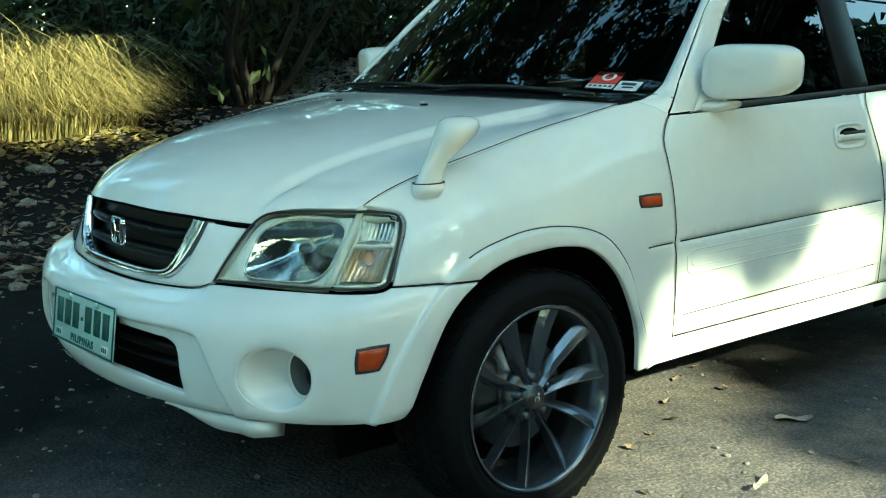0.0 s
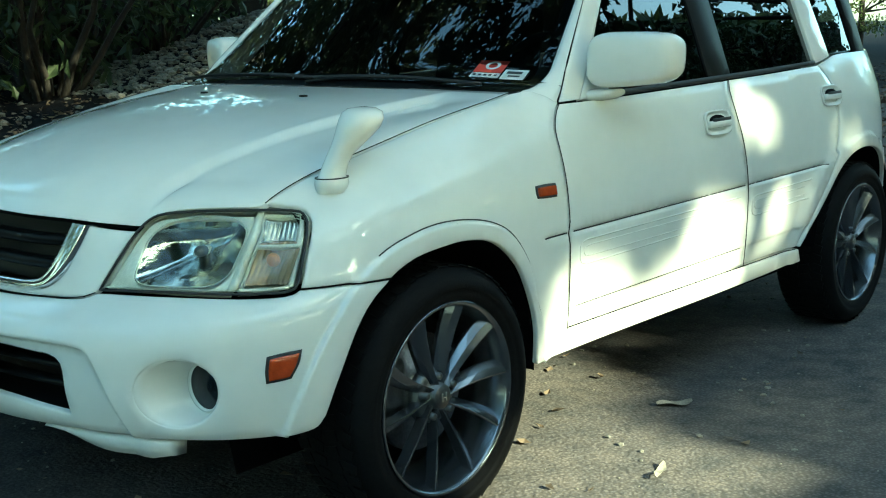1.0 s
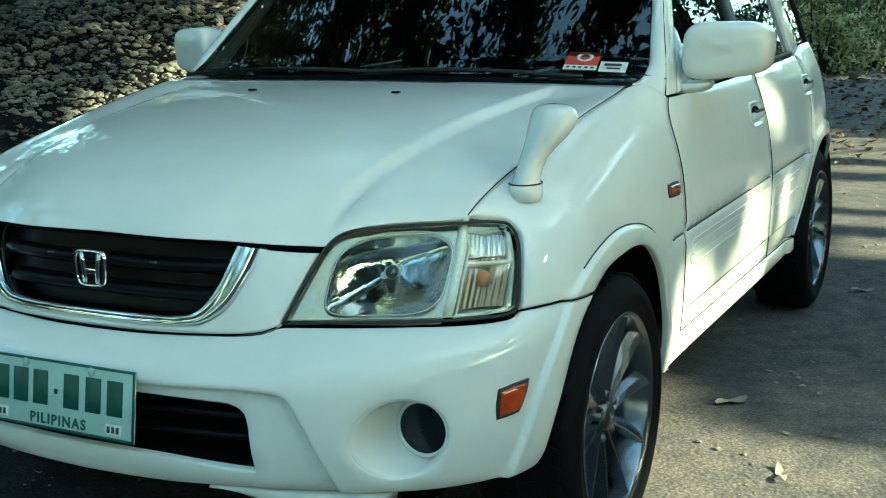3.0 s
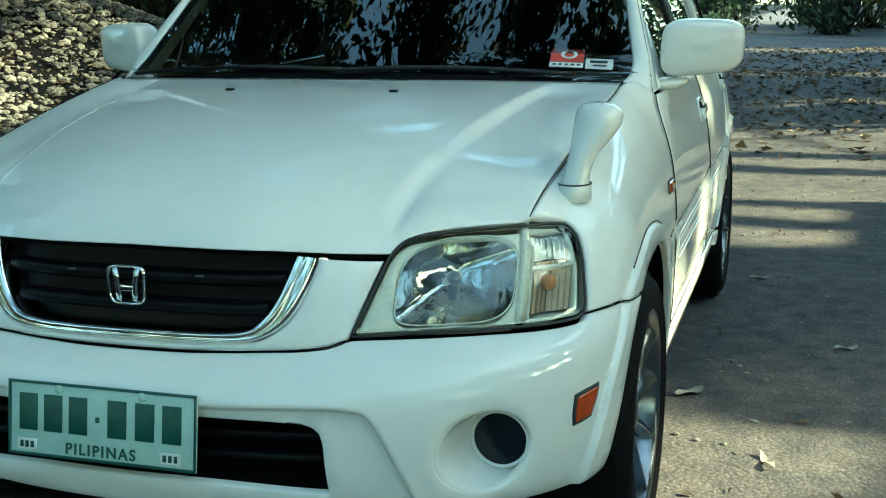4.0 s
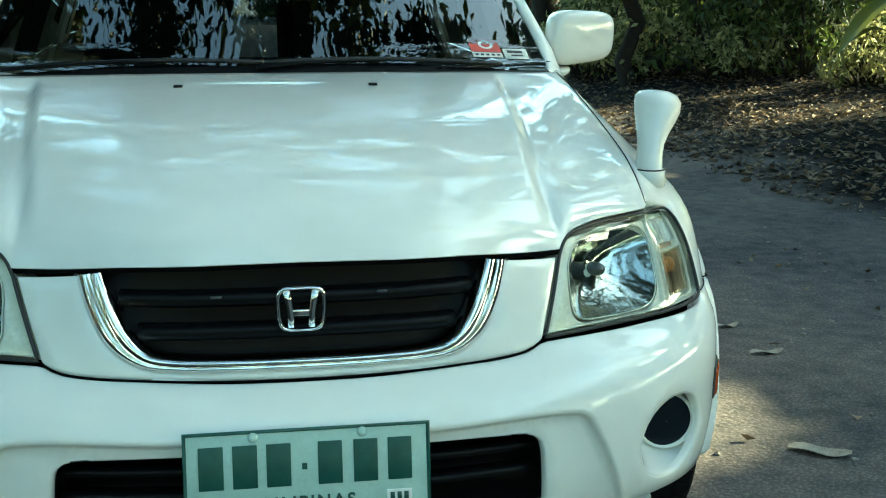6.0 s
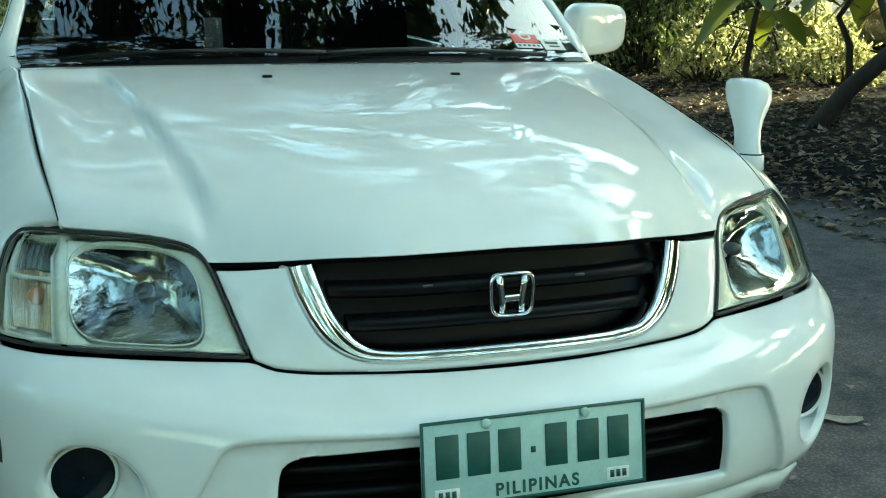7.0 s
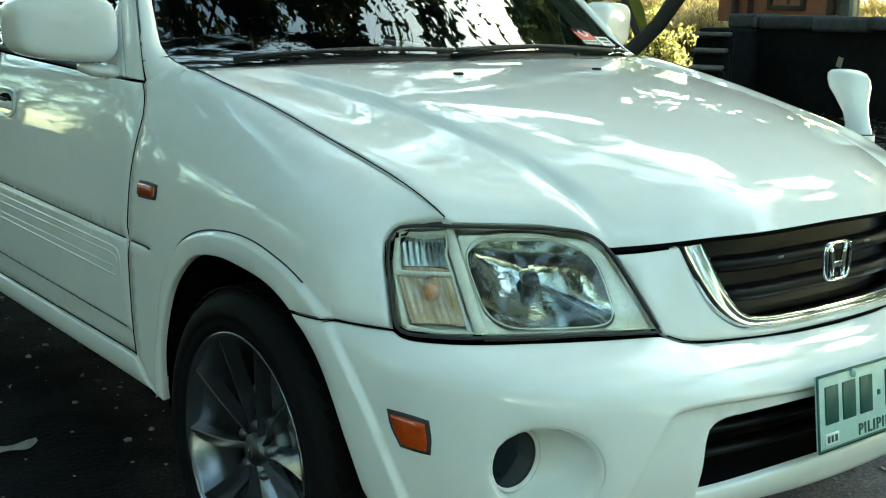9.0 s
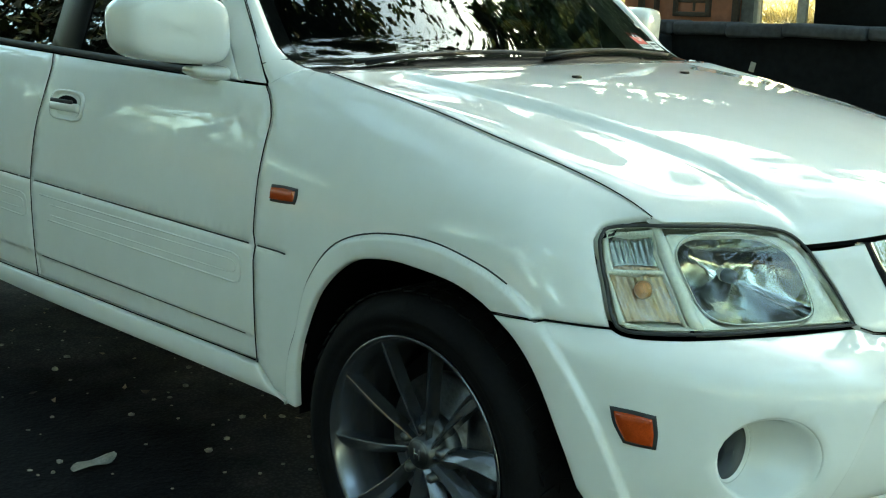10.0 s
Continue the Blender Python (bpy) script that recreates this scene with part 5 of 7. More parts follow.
def build_plate():
    """The front plate: pale enamel, a green rim, bars in place of its characters."""
    pl = new("number_plate"); pl.parent = car
    pl["label"] = "pale green-lettered number plate with two bolts"
    X = lambda bm, name, mat, lab="": part(name, bm, mat, pl, lab)
    bm = bmesh.new(); box(bm, (0.385, 0.004, 0.138), (0, 0, 0), 0.0016)
    X(bm, "plate_body", PLATE)
    rows = []
    for kx, kz, y in ((0.1925, 0.069, -0.002), (0.1925, 0.069, -0.0045), (0.188, 0.0645, -0.0045), (0.187, 0.0635, -0.002)):
        rows.append([(u * kx, y, v * kz) for u, v in ((-1, -1), (1, -1), (1, 1), (-1, 1))])
    X(loft(rows), "rim", PLATE_INK)
    for k, x in enumerate((-0.150, -0.098, -0.046, 0.034, 0.090, 0.144)):
        bm = bmesh.new(); box(bm, (0.038, 0.003, 0.068), (x, -0.003, 0.012), 0.0012)
        X(bm, "bar", PLATE_INK)
    bm = bmesh.new(); box(bm, (0.008, 0.003, 0.010), (-0.006, -0.003, 0.008), 0.001)
    X(bm, "bar", PLATE_INK)
    for x in (-0.152, 0.142):
        bm = bmesh.new(); box(bm, (0.040, 0.002, 0.020), (x, -0.0028, -0.048), 0.0005)
        st = X(bm, "validity_sticker", STICKER_WHITE)
        for dx in (-0.011, 0.0, 0.011):
            bm = bmesh.new(); box(bm, (0.007, 0.001, 0.012), (x + dx, -0.0042, -0.048), 0.0)
            part("bar", bm, PLATE_INK, st)
    cu = bpy.data.curves.new("country_word", "FONT")
    cu.body, cu.size, cu.align_x, cu.align_y, cu.extrude, cu.offset = "PILIPINAS", 0.028, "CENTER", "CENTER", 0.0006, 0.0007
    cu.space_character = 1.25
    tx = new("country_word", cu); tx.parent = pl
    cu.materials.append(PLATE_INK)
    tx.matrix_local = Matrix.Translation((0, -0.0028, -0.050)) @ Matrix.Rotation(radians(90), 4, "X")
    for x in (-0.085, 0.085):
        b = X(turned([(0.0, 0.008), (-0.004, 0.008), (-0.006, 0.005), (-0.0065, 0.0005)], 14, "y"), "bolt", PLATE)
        b.location = (x, -0.002, 0.058)
    pl.matrix_basis = Matrix.Translation((0, -0.107, 0.517)) @ Matrix.Rotation(radians(-8), 4, "X")
    bm = bmesh.new(); box(bm, (0.30, 0.03, 0.09), (0, 0.018, 0.0), 0.004)
    X(bm, "bracket", TRIM)


def panel_line(pts, radius=0.0014):
    """A dark line for a joint between two panels, and for the shade under the skirt crease."""
    part("panel_line", tube(pts, radius, 6), GAP, car, "dark line for a panel joint, and for shade under the skirt crease")


def build_panel_lines():
    panel_line([Vector(body(*p)) + Vector((0, -0.0002, 0)) for p in spline(both(SEAM), 0.02)])
    for s in (1, -1):
        W = lambda pts: [Vector(body(s * w, z)) + Vector((s * 0.0008, 0, 0)) for w, z in [by_y(y, z) for y, z in pts]]
        side = spline([(0.886, 0.6735), (0.95, 0.6728), (1.0, 0.672), (1.05, 0.6705), by_y(*ARCH_LINE[-1])], 0.02)
        panel_line([Vector(body(s * w, z)) + Vector((s * 0.0006, -0.0004, 0)) for w, z in side])
        panel_line([Vector((s * (p.x + 0.0005), p.y, p.z - 0.0004)) for p in [hood_edge(v) for v in np.linspace(0.02, 1.0, 40)]], 0.0012)
        panel_line(W(spline(DOOR_FRONT, 0.03)))
        panel_line(W(spline(DOOR_MID, 0.03)))
        panel_line([Vector(door_skin(s * w, z)) + Vector((s * 0.004, 0, 0)) for w, z in [by_y(y, 0.4005) for y in np.linspace(1.25, 2.68, 30)]], 0.0016)
        # dark line put in for the shade under the door's skirt crease
        panel_line([Vector(door_skin(s * w, z)) + Vector((s * 0.0012, 0, 0)) for w, z in [by_y(y, 0.4555 + 0.013 * (y - 1.1)) for y in np.linspace(1.28, 2.25, 24)]], 0.0011)


build_bumper()
build_grille()
for _s in (1, -1):
    build_headlight(_s)
build_hood()
for _s in (1, -1):
    build_side(_s)
build_top()
for _s, _x, _y, _phase in ((1, 0.757, 0.728, 7.5), (-1, 0.757, 0.728, 27), (1, 0.745, 3.32, 20), (-1, 0.745, 3.32, 14)):
    build_wheel(_s, (_s * _x, _y, 0.329), 0, _phase)
    build_liner(_s, ARCH_F[0] if _y < 2 else ARCH_R[0])
for _s in (1, -1):
    build_mirror(_s)
build_wing_mirror()
build_plate()
build_panel_lines()

# ---- the place ----
def bank_edge(y):
    """Where the road ends on the car's left."""
    return 3.55 - 0.30 * math.exp(-((y - 7.2) / 2.2) ** 2) + 0.085 * max(0.0, min(y, 22) - 9) + 0.08 * math.sin(y * 1.7)


def ground_z(x, y):
    """Road, the leafy bank on the car's left, the verge and the gravel heap on its right."""
    z = 0.028 * math.exp(-((y - 1.6) / 0.6) ** 2)
    z += 0.022 * max(0.0, y - 9) * (1 - ease(y, 30, 70))
    e = bank_edge(y)
    if x > e:
        z += 0.36 * (1 - math.exp(-(x - e) / 1.8)) + 0.035 * min(30, max(0, x - e - 2))
    z += 0.42 * ease(-x, 4.6, 8.5)
    d = math.hypot((x + 8.6) / 3.3, (y - 10.4) / 3.2)
    z += 1.15 * math.exp(-d ** 2.6)
    r = math.hypot(x, y - 1.5)
    z += (noise.noise(Vector((x * 0.35, y * 0.35, 0))) * 0.09 + noise.noise(Vector((x * 1.1, y * 1.1, 3))) * 0.03) * ease(r, 4.0, 9.0)
    z += noise.noise(Vector((x * 2.2, y * 2.2, 7))) * 0.012 * ease(r, 2.2, 4.0)
    return z


def ground_material():
    """Packed dirt: tan, with grey worn tracks, dark patches, grit and small stones; shade beside the track is in its
    colour.
    """
    m = material("dirt_road", (0.205, 0.176, 0.163), rough=0.93, scale=1.3, color2=(0.084, 0.084, 0.090), bump=0.6, bump_scale=60, spec=0.08)
    nt = m.node_tree
    b = nt.nodes["Principled BSDF"]
    co = nt.nodes["Texture Coordinate"]
    old = b.inputs["Base Color"].links[0].from_socket
    grit, mr, mix = nt.nodes.new("ShaderNodeTexVoronoi"), nt.nodes.new("ShaderNodeMapRange"), nt.nodes.new("ShaderNodeMix")
    grit.inputs["Scale"].default_value = 95
    nt.links.new(co.outputs["Object"], grit.inputs["Vector"])
    hue = nt.nodes.new("ShaderNodeMix"); hue.data_type = "RGBA"; hue.blend_type = "MULTIPLY"
    hue.inputs["Factor"].default_value = 0.6
    mr.inputs["From Min"].default_value, mr.inputs["From Max"].default_value, mr.inputs["To Min"].default_value = 0.0, 0.6, 1.45
    mr.inputs["To Max"].default_value = 0.4
    nt.links.new(grit.outputs["Distance"], mr.inputs["Value"])
    nt.links.new(old, hue.inputs["A"]); nt.links.new(mr.outputs[0], hue.inputs["B"])
    # shade beyond the travelled track, put into the colour, its limit broken by noise
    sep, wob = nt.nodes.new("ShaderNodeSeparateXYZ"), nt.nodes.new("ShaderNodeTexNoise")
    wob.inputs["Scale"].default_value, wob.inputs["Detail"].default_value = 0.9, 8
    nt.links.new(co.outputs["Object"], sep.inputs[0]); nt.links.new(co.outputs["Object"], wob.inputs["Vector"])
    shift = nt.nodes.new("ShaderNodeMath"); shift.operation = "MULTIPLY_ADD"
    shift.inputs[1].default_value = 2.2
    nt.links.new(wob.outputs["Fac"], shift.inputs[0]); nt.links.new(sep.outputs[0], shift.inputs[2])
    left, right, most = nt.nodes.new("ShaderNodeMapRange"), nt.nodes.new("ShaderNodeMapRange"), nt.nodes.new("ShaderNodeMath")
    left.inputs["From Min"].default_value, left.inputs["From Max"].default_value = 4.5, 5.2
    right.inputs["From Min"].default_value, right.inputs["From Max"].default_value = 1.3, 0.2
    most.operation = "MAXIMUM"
    shade_mix = nt.nodes.new("ShaderNodeMix"); shade_mix.data_type = "RGBA"; shade_mix.blend_type = "MULTIPLY"
    shade_mix.inputs["B"].default_value = (0.055, 0.06, 0.072, 1)
    # behind the car the painted shade starts further to the right
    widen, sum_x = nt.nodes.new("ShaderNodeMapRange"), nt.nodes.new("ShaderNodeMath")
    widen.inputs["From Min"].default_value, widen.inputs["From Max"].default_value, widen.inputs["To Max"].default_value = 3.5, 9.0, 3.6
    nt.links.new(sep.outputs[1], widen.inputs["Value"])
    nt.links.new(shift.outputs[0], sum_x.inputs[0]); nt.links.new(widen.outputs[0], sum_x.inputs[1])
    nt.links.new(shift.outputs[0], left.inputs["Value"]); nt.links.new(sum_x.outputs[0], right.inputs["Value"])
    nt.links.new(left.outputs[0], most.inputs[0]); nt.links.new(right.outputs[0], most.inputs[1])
    # the painted shade ends short of the sunny clearing on the left
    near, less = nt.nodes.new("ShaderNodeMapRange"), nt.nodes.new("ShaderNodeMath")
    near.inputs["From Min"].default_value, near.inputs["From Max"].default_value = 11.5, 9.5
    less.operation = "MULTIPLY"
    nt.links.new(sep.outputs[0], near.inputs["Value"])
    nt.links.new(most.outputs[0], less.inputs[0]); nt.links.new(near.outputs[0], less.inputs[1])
    nt.links.new(less.outputs[0], shade_mix.inputs["Factor"])
    nt.links.new(hue.outputs["Result"], shade_mix.inputs["A"])
    nt.links.new(shade_mix.outputs["Result"], b.inputs["Base Color"])
    return m


bm = bmesh.new()
ticks = [(abs(i) / 90) ** 3.0 * 380 * (1 if i > 0 else -1) + 0.11 * i for i in range(-90, 91)]
rows = [[bm.verts.new((x, y + 2.5, ground_z(x, y + 2.5))) for x in ticks] for y in ticks]
grid_faces(bm, rows)
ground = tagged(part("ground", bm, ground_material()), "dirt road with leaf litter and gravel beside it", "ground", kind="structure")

rng = random.Random(11)


def rand_dir(r, down=0.0):
    v = Vector((r.gauss(0, 1), r.gauss(0, 1), r.gauss(0, 1) - down))
    return v.normalized()


def quick(verts, faces, name, mat, parent=None, smooth=False):
    me = bpy.data.meshes.new(name)
    me.from_pydata(verts, [], faces)
    me.materials.append(mat)
    if smooth:
        me.shade_smooth()
    ob = new(name, me)
    ob.parent = parent
    return ob


def leaf_cloud(clumps, per, size, r, flat=0.6):
    """Vertices and faces of leaves about the clumps (place, radius)."""
    vs, fs = [], []
    for c, rad in clumps:
        for _ in range(per):
            o = rand_dir(r)
            p = c + Vector((o.x, o.y, o.z * flat)) * rad * r.random() ** 0.4
            d = rand_dir(r, 0.6)
            s = d.cross(rand_dir(r)).normalized()
            u = s.cross(d)
            L = size * r.uniform(0.7, 1.35); W = L * r.uniform(0.42, 0.62)
            k = len(vs)
            vs += [p, p + d * L * 0.45 + s * W / 2 + u * W * 0.15, p + d * L - u * L * 0.12, p + d * L * 0.45 - s * W / 2 + u * W * 0.15]
            fs += [(k, k + 1, k + 2), (k, k + 2, k + 3)]
    return vs, fs


def limb(bm, a, b, r0, r1, r, kinks=5, sides=7):
    """A crooked tapered limb."""
    pts = []
    side = (b - a).cross(Vector((0.3, 0.5, 0.8))).normalized()
    for i in range(kinks + 1):
        t = i / kinks
        wob = Vector((r.gauss(0, 1), r.gauss(0, 1), r.gauss(0, 0.4))) * (b - a).length * 0.03 * math.sin(math.pi * t)
        pts.append(a.lerp(b, t) + wob)
    rows = []
    for i, p in enumerate(pts):
        d = (pts[min(i + 1, kinks)] - pts[max(i - 1, 0)]).normalized()
        s = d.cross(Vector((0.91, 0.13, 0.37))).normalized(); q = s.cross(d)
        rad = r0 + (r1 - r0) * i / kinks
        rows.append([bm.verts.new(p + (s * math.cos(k * 2 * math.pi / sides) + q * math.sin(k * 2 * math.pi / sides)) * rad * r.uniform(0.9, 1.1)) for k in range(sides)])
    grid_faces(bm, rows, True)
    return pts


def make_tree(seed, height, crown_r, leaf, mat, clumps=46, per=60, low=0.35):
    """A tree at the origin: tapered trunk with limbs, and a ragged crown."""
    r = random.Random(seed)
    tree = new("tree")
    bm = bmesh.new()
    top = Vector((r.gauss(0, 0.05) * height, r.gauss(0, 0.05) * height, height * 0.85))
    trunk = limb(bm, Vector((0, 0, -0.3)), top, height * 0.026, height * 0.008, r, 9, 9)
    cl = []
    for k in range(clumps):
        t = r.uniform(low, 1.0)
        base = trunk[min(9, int(t * 9))]
        a = r.uniform(0, 2 * math.pi)
        reach = crown_r * r.uniform(0.35, 1.0) * math.sin(math.pi * min(1, 0.25 + 0.7 * (t - low) / (1 - low)))
        tip = base + Vector((math.cos(a) * reach, math.sin(a) * reach, reach * r.uniform(0.1, 0.7)))
        if k % 2 == 0:
            limb(bm, base, tip, height * 0.008, height * 0.002, r, 4, 5)
        cl.append((tip, crown_r * r.uniform(0.2, 0.36)))
    part("trunk", bm, BARK, tree)
    vs, fs = leaf_cloud(cl, per, leaf, r)
    quick(vs, fs, "crown", mat, tree)
    return tree


def make_shrub(seed, size, leaf, mat, clumps=22, per=46):
    r = random.Random(seed)
    sh = new("shrub")
    bm = bmesh.new()
    cl = []
    for k in range(clumps):
        a, t = r.uniform(0, 2 * math.pi), r.random()
        tip = Vector((math.cos(a) * size * 0.6 * t, math.sin(a) * size * 0.6 * t, size * r.uniform(0.15, 1.0) * (1.1 - 0.5 * t)))
        limb(bm, Vector((math.cos(a) * 0.1, math.sin(a) * 0.1, -0.1)), tip, 0.022 * size, 0.006 * size, r, 4, 5)
        cl.append((tip, size * r.uniform(0.14, 0.26)))
    part("stem", bm, BARK, sh)
    vs, fs = leaf_cloud(cl, per, leaf, r, 0.8)
    quick(vs, fs, "foliage", mat, sh)
    return sh


def plant(ob, x, y, turn, scale, sink=0.05):
    m = Matrix.Translation((x, y, ground_z(x, y) - sink)) @ Matrix.Rotation(turn, 4, "Z") @ Matrix.Scale(scale, 4)
    got = copy_thing(ob, Matrix.Translation((x, y, ground_z(x, y) - sink)) @ Matrix.Rotation(turn, 4, "Z"))
    got.scale = (scale, scale, scale * rng.uniform(0.9, 1.15))
    return got


TREES = [tagged(make_tree(3, 9.0, 3.0, 0.20, LEAF), "leafy woodland tree with a dark trunk", "tree", "woodland trees"),
         tagged(make_tree(5, 11.0, 3.2, 0.22, LEAF_DARK, 50), "tall dark-leaved woodland tree", "tree", "woodland trees"),
         tagged(make_tree(8, 7.5, 2.6, 0.16, LEAF, 52, 64, 0.2), "bushy woodland tree leafed almost to the ground", "tree", "woodland trees")]
SHRUBS = [tagged(make_shrub(21, 1.6, 0.11, LEAF), "leafy green roadside shrub", "shrub", "roadside shrubs"),
          tagged(make_shrub(22, 2.2, 0.15, LEAF_DARK), "dark green undergrowth shrub", "shrub", "roadside shrubs")]
_spots = [(-16.0, 17.0), (-20.0, 9.0), (4.0, 36.0)]
for _t, (_x, _y) in zip(TREES, _spots):
    _t.matrix_basis = Matrix.Translation((_x, _y, ground_z(_x, _y) - 0.05))
# woods all round, thickest behind the road's end and on both sides
for i in range(64):
    a = 2 * math.pi * i / 64 + rng.uniform(-0.04, 0.04)
    rad = rng.uniform(15, 30)
    x, y = math.cos(a) * rad, 3 + math.sin(a) * rad * 1.25
    if abs(x - 1.5) < 3.2 and y > 0 and y < 34:
        continue
    if x > 8 and -3 < y < 17:
        continue
    plant(TREES[i % 3], x, y, rng.uniform(0, 6.28), rng.uniform(0.8, 1.25) * (0.5 if y > 6 and x > -14 else 1.0))
for x, y in ((-1.5, 38), (1.5, 40), (6.5, 37), (3.5, 43), (-4.5, 36), (9, 34), (5.2, 15.5), (6.6, 19.5), (5.5, 24.5), (-2.8, 19), (-3.6, 25), (-4.5, 14.5)):
    plant(TREES[rng.randrange(3)], x, y, rng.uniform(0, 6.28), rng.uniform(0.45, 0.6))
for _t, (_x, _y) in zip(SHRUBS, ((5.8, 11.8), (8.6, 12.6))):
    _t.matrix_basis = Matrix.Translation((_x, _y, ground_z(_x, _y) - 0.05))
for i in range(46):
    y = 7.5 + i * 0.62 + rng.uniform(-0.3, 0.3)
    x = bank_edge(min(y, 8)) + 2.4 + rng.uniform(0, 4.5) + (1.5 if y < 9.5 else 0)
    if y < 13.5 and x > 6.9:
        continue
    plant(SHRUBS[i % 2], x, y, rng.uniform(0, 6.28), rng.uniform(0.55, 1.1))
for i in range(34):
    a = i / 33
    x, y = -12.0 - 5 * math.sin(a * 3.1) + rng.uniform(-1.5, 1.5), 3.0 + 24 * a
    plant(SHRUBS[1 if i % 3 else 0], x, y, rng.uniform(0, 6.28), rng.uniform(0.8, 1.5))

for i, (x, y) in enumerate(((-9.4, 5.9), (-10.4, 6.8), (-11.2, 5.2), (-10.0, 7.9), (-12.0, 7.2), (-12.6, 4.0), (-11.4, 2.6), (-13.5, 9.5), (-12.8, 1.0), (-13, 11.5), (-12.5, 13.5), (-10.5, 14.6), (-8.5, 15.2), (-6.8, 15.0))):
    plant(SHRUBS[1], x, y, rng.uniform(0, 6.28), rng.uniform(0.95, 1.35))
for i, (x, y, sc) in enumerate(((-14, 6, 1.4), (-15, -1, 1.5), (-13, 12, 1.3), (-17, 20, 1.4))):
    plant(TREES[(i * 2) % 3], x, y, rng.uniform(0, 6.28), sc)

for i in range(11):
    plant(TREES[2 if i % 3 else 0], rng.uniform(31, 38), -6 + 4.2 * i + rng.uniform(-0.8, 0.8), rng.uniform(0, 6.28), rng.uniform(1.0, 1.3))
for i in range(40):
    x, y = rng.uniform(-8, 14), rng.uniform(29, 37)
    plant(SHRUBS[i % 2], x, y, rng.uniform(0, 6.28), rng.uniform(1.0, 1.7))

# ---- tall trees over the car's left: they keep the low sun off all but a few spots ----
LIT = [[(9.2, 3.5), (18.5, 1.5), (18.5, 13.5), (9.6, 13.0)], [(-4.4, -3.6), (-4.3, -2.4), (-5.2, -1.9), (-6.4, -2.3), (-7.4, -3.1), (-6.6, -4.2), (-5.3, -4.4)], [(-4.6, -1.2), (-4.4, -0.3), (-5.0, 0.3), (-6.2, 0.1), (-7.9, -0.2), (-7.6, -1.3), (-6.0, -1.6)],
       [(0.05, 1.70), (0.30, 2.12), (0.62, 2.06), (0.86, 1.62), (1.3, 1.58), (2.4, 1.76), (2.4, 1.52), (1.7, 1.34), (1.25, 1.0), (0.9, 0.72), (0.55, 0.9), (0.15, 1.3)],
       [(-0.35, 1.12), (-0.30, 1.34), (-0.10, 1.41), (-0.15, 1.60), (-0.02, 1.72), (0.10, 2.72), (0.30, 2.72), (0.30, 1.05), (0.0, 1.02)],
       [(-0.60, 1.80), (-0.50, 2.06), (-0.10, 2.10), (0.0, 1.74), (-0.2, 1.70)], [(-0.48, 2.10), (-0.16, 2.20), (0.0, 2.12), (-0.1, 2.09)],
       [(-0.52, 2.30), (-0.46, 2.60), (-0.17, 2.62), (-0.06, 2.32)], [(-1.25, 1.99), (-1.18, 2.25), (-0.93, 2.29), (-0.72, 2.18), (-0.80, 2.09)],
       [(-0.85, 2.84), (-0.82, 3.16), (-0.60, 3.30), (-0.58, 2.80)], [(-0.66, 1.06), (-0.68, 1.20), (-0.88, 1.20), (-0.88, 1.08)],
       [(0.6, 4.42), (3.2, 4.50), (3.2, 5.02), (1.4, 4.98), (0.6, 4.96)], [(-1.0, 5.35), (3.2, 5.2), (3.2, 5.6), (-1.0, 5.75)], [(-1.0, 6.0), (3.0, 5.85), (3.0, 7.1), (-1.0, 7.2)],
       [(-1.0, 7.6), (3.2, 7.4), (3.2, 8.0), (-1.0, 8.1)], [(-1, 8.6), (3.6, 8.3), (4.0, 10.6), (-1, 10.8)], [(-2, 12.6), (4, 12.4), (4, 13.1), (-2, 13.2)],
       [(-2, 16.5), (4, 16.2), (4, 18.0), (-2, 18.2)], [(-2, 21.5), (4, 21.2), (4, 23.5), (-2, 24)], [(-3, 29), (5, 28), (5, 31), (-3, 32)],
       [(3.6, 7.2), (7.5, 6.8), (7.8, 9.0), (4.2, 9.2)], [(4.2, 9.4), (8.6, 9.2), (8.6, 13.5), (4.5, 13)], [(4.8, 15.4), (7.4, 15.4), (7.4, 18), (4.8, 18)],
       [(-8.2, 1.4), (-8.0, 3.5), (-12.0, 3.7), (-12.0, 1.2)], [(-6.0, 7.0), (-7.6, 10.2), (-9.4, 10.4), (-9.0, 8.0), (-7.0, 6.4)], [(-9.9, 11.4), (-9.5, 13.0), (-12.5, 13), (-12.5, 11.4)]]


def sun_foot(p):
    """Where the sun's ray through p meets the ground's level."""
    return p - SUN_DIR * (p.z / SUN_DIR.z)


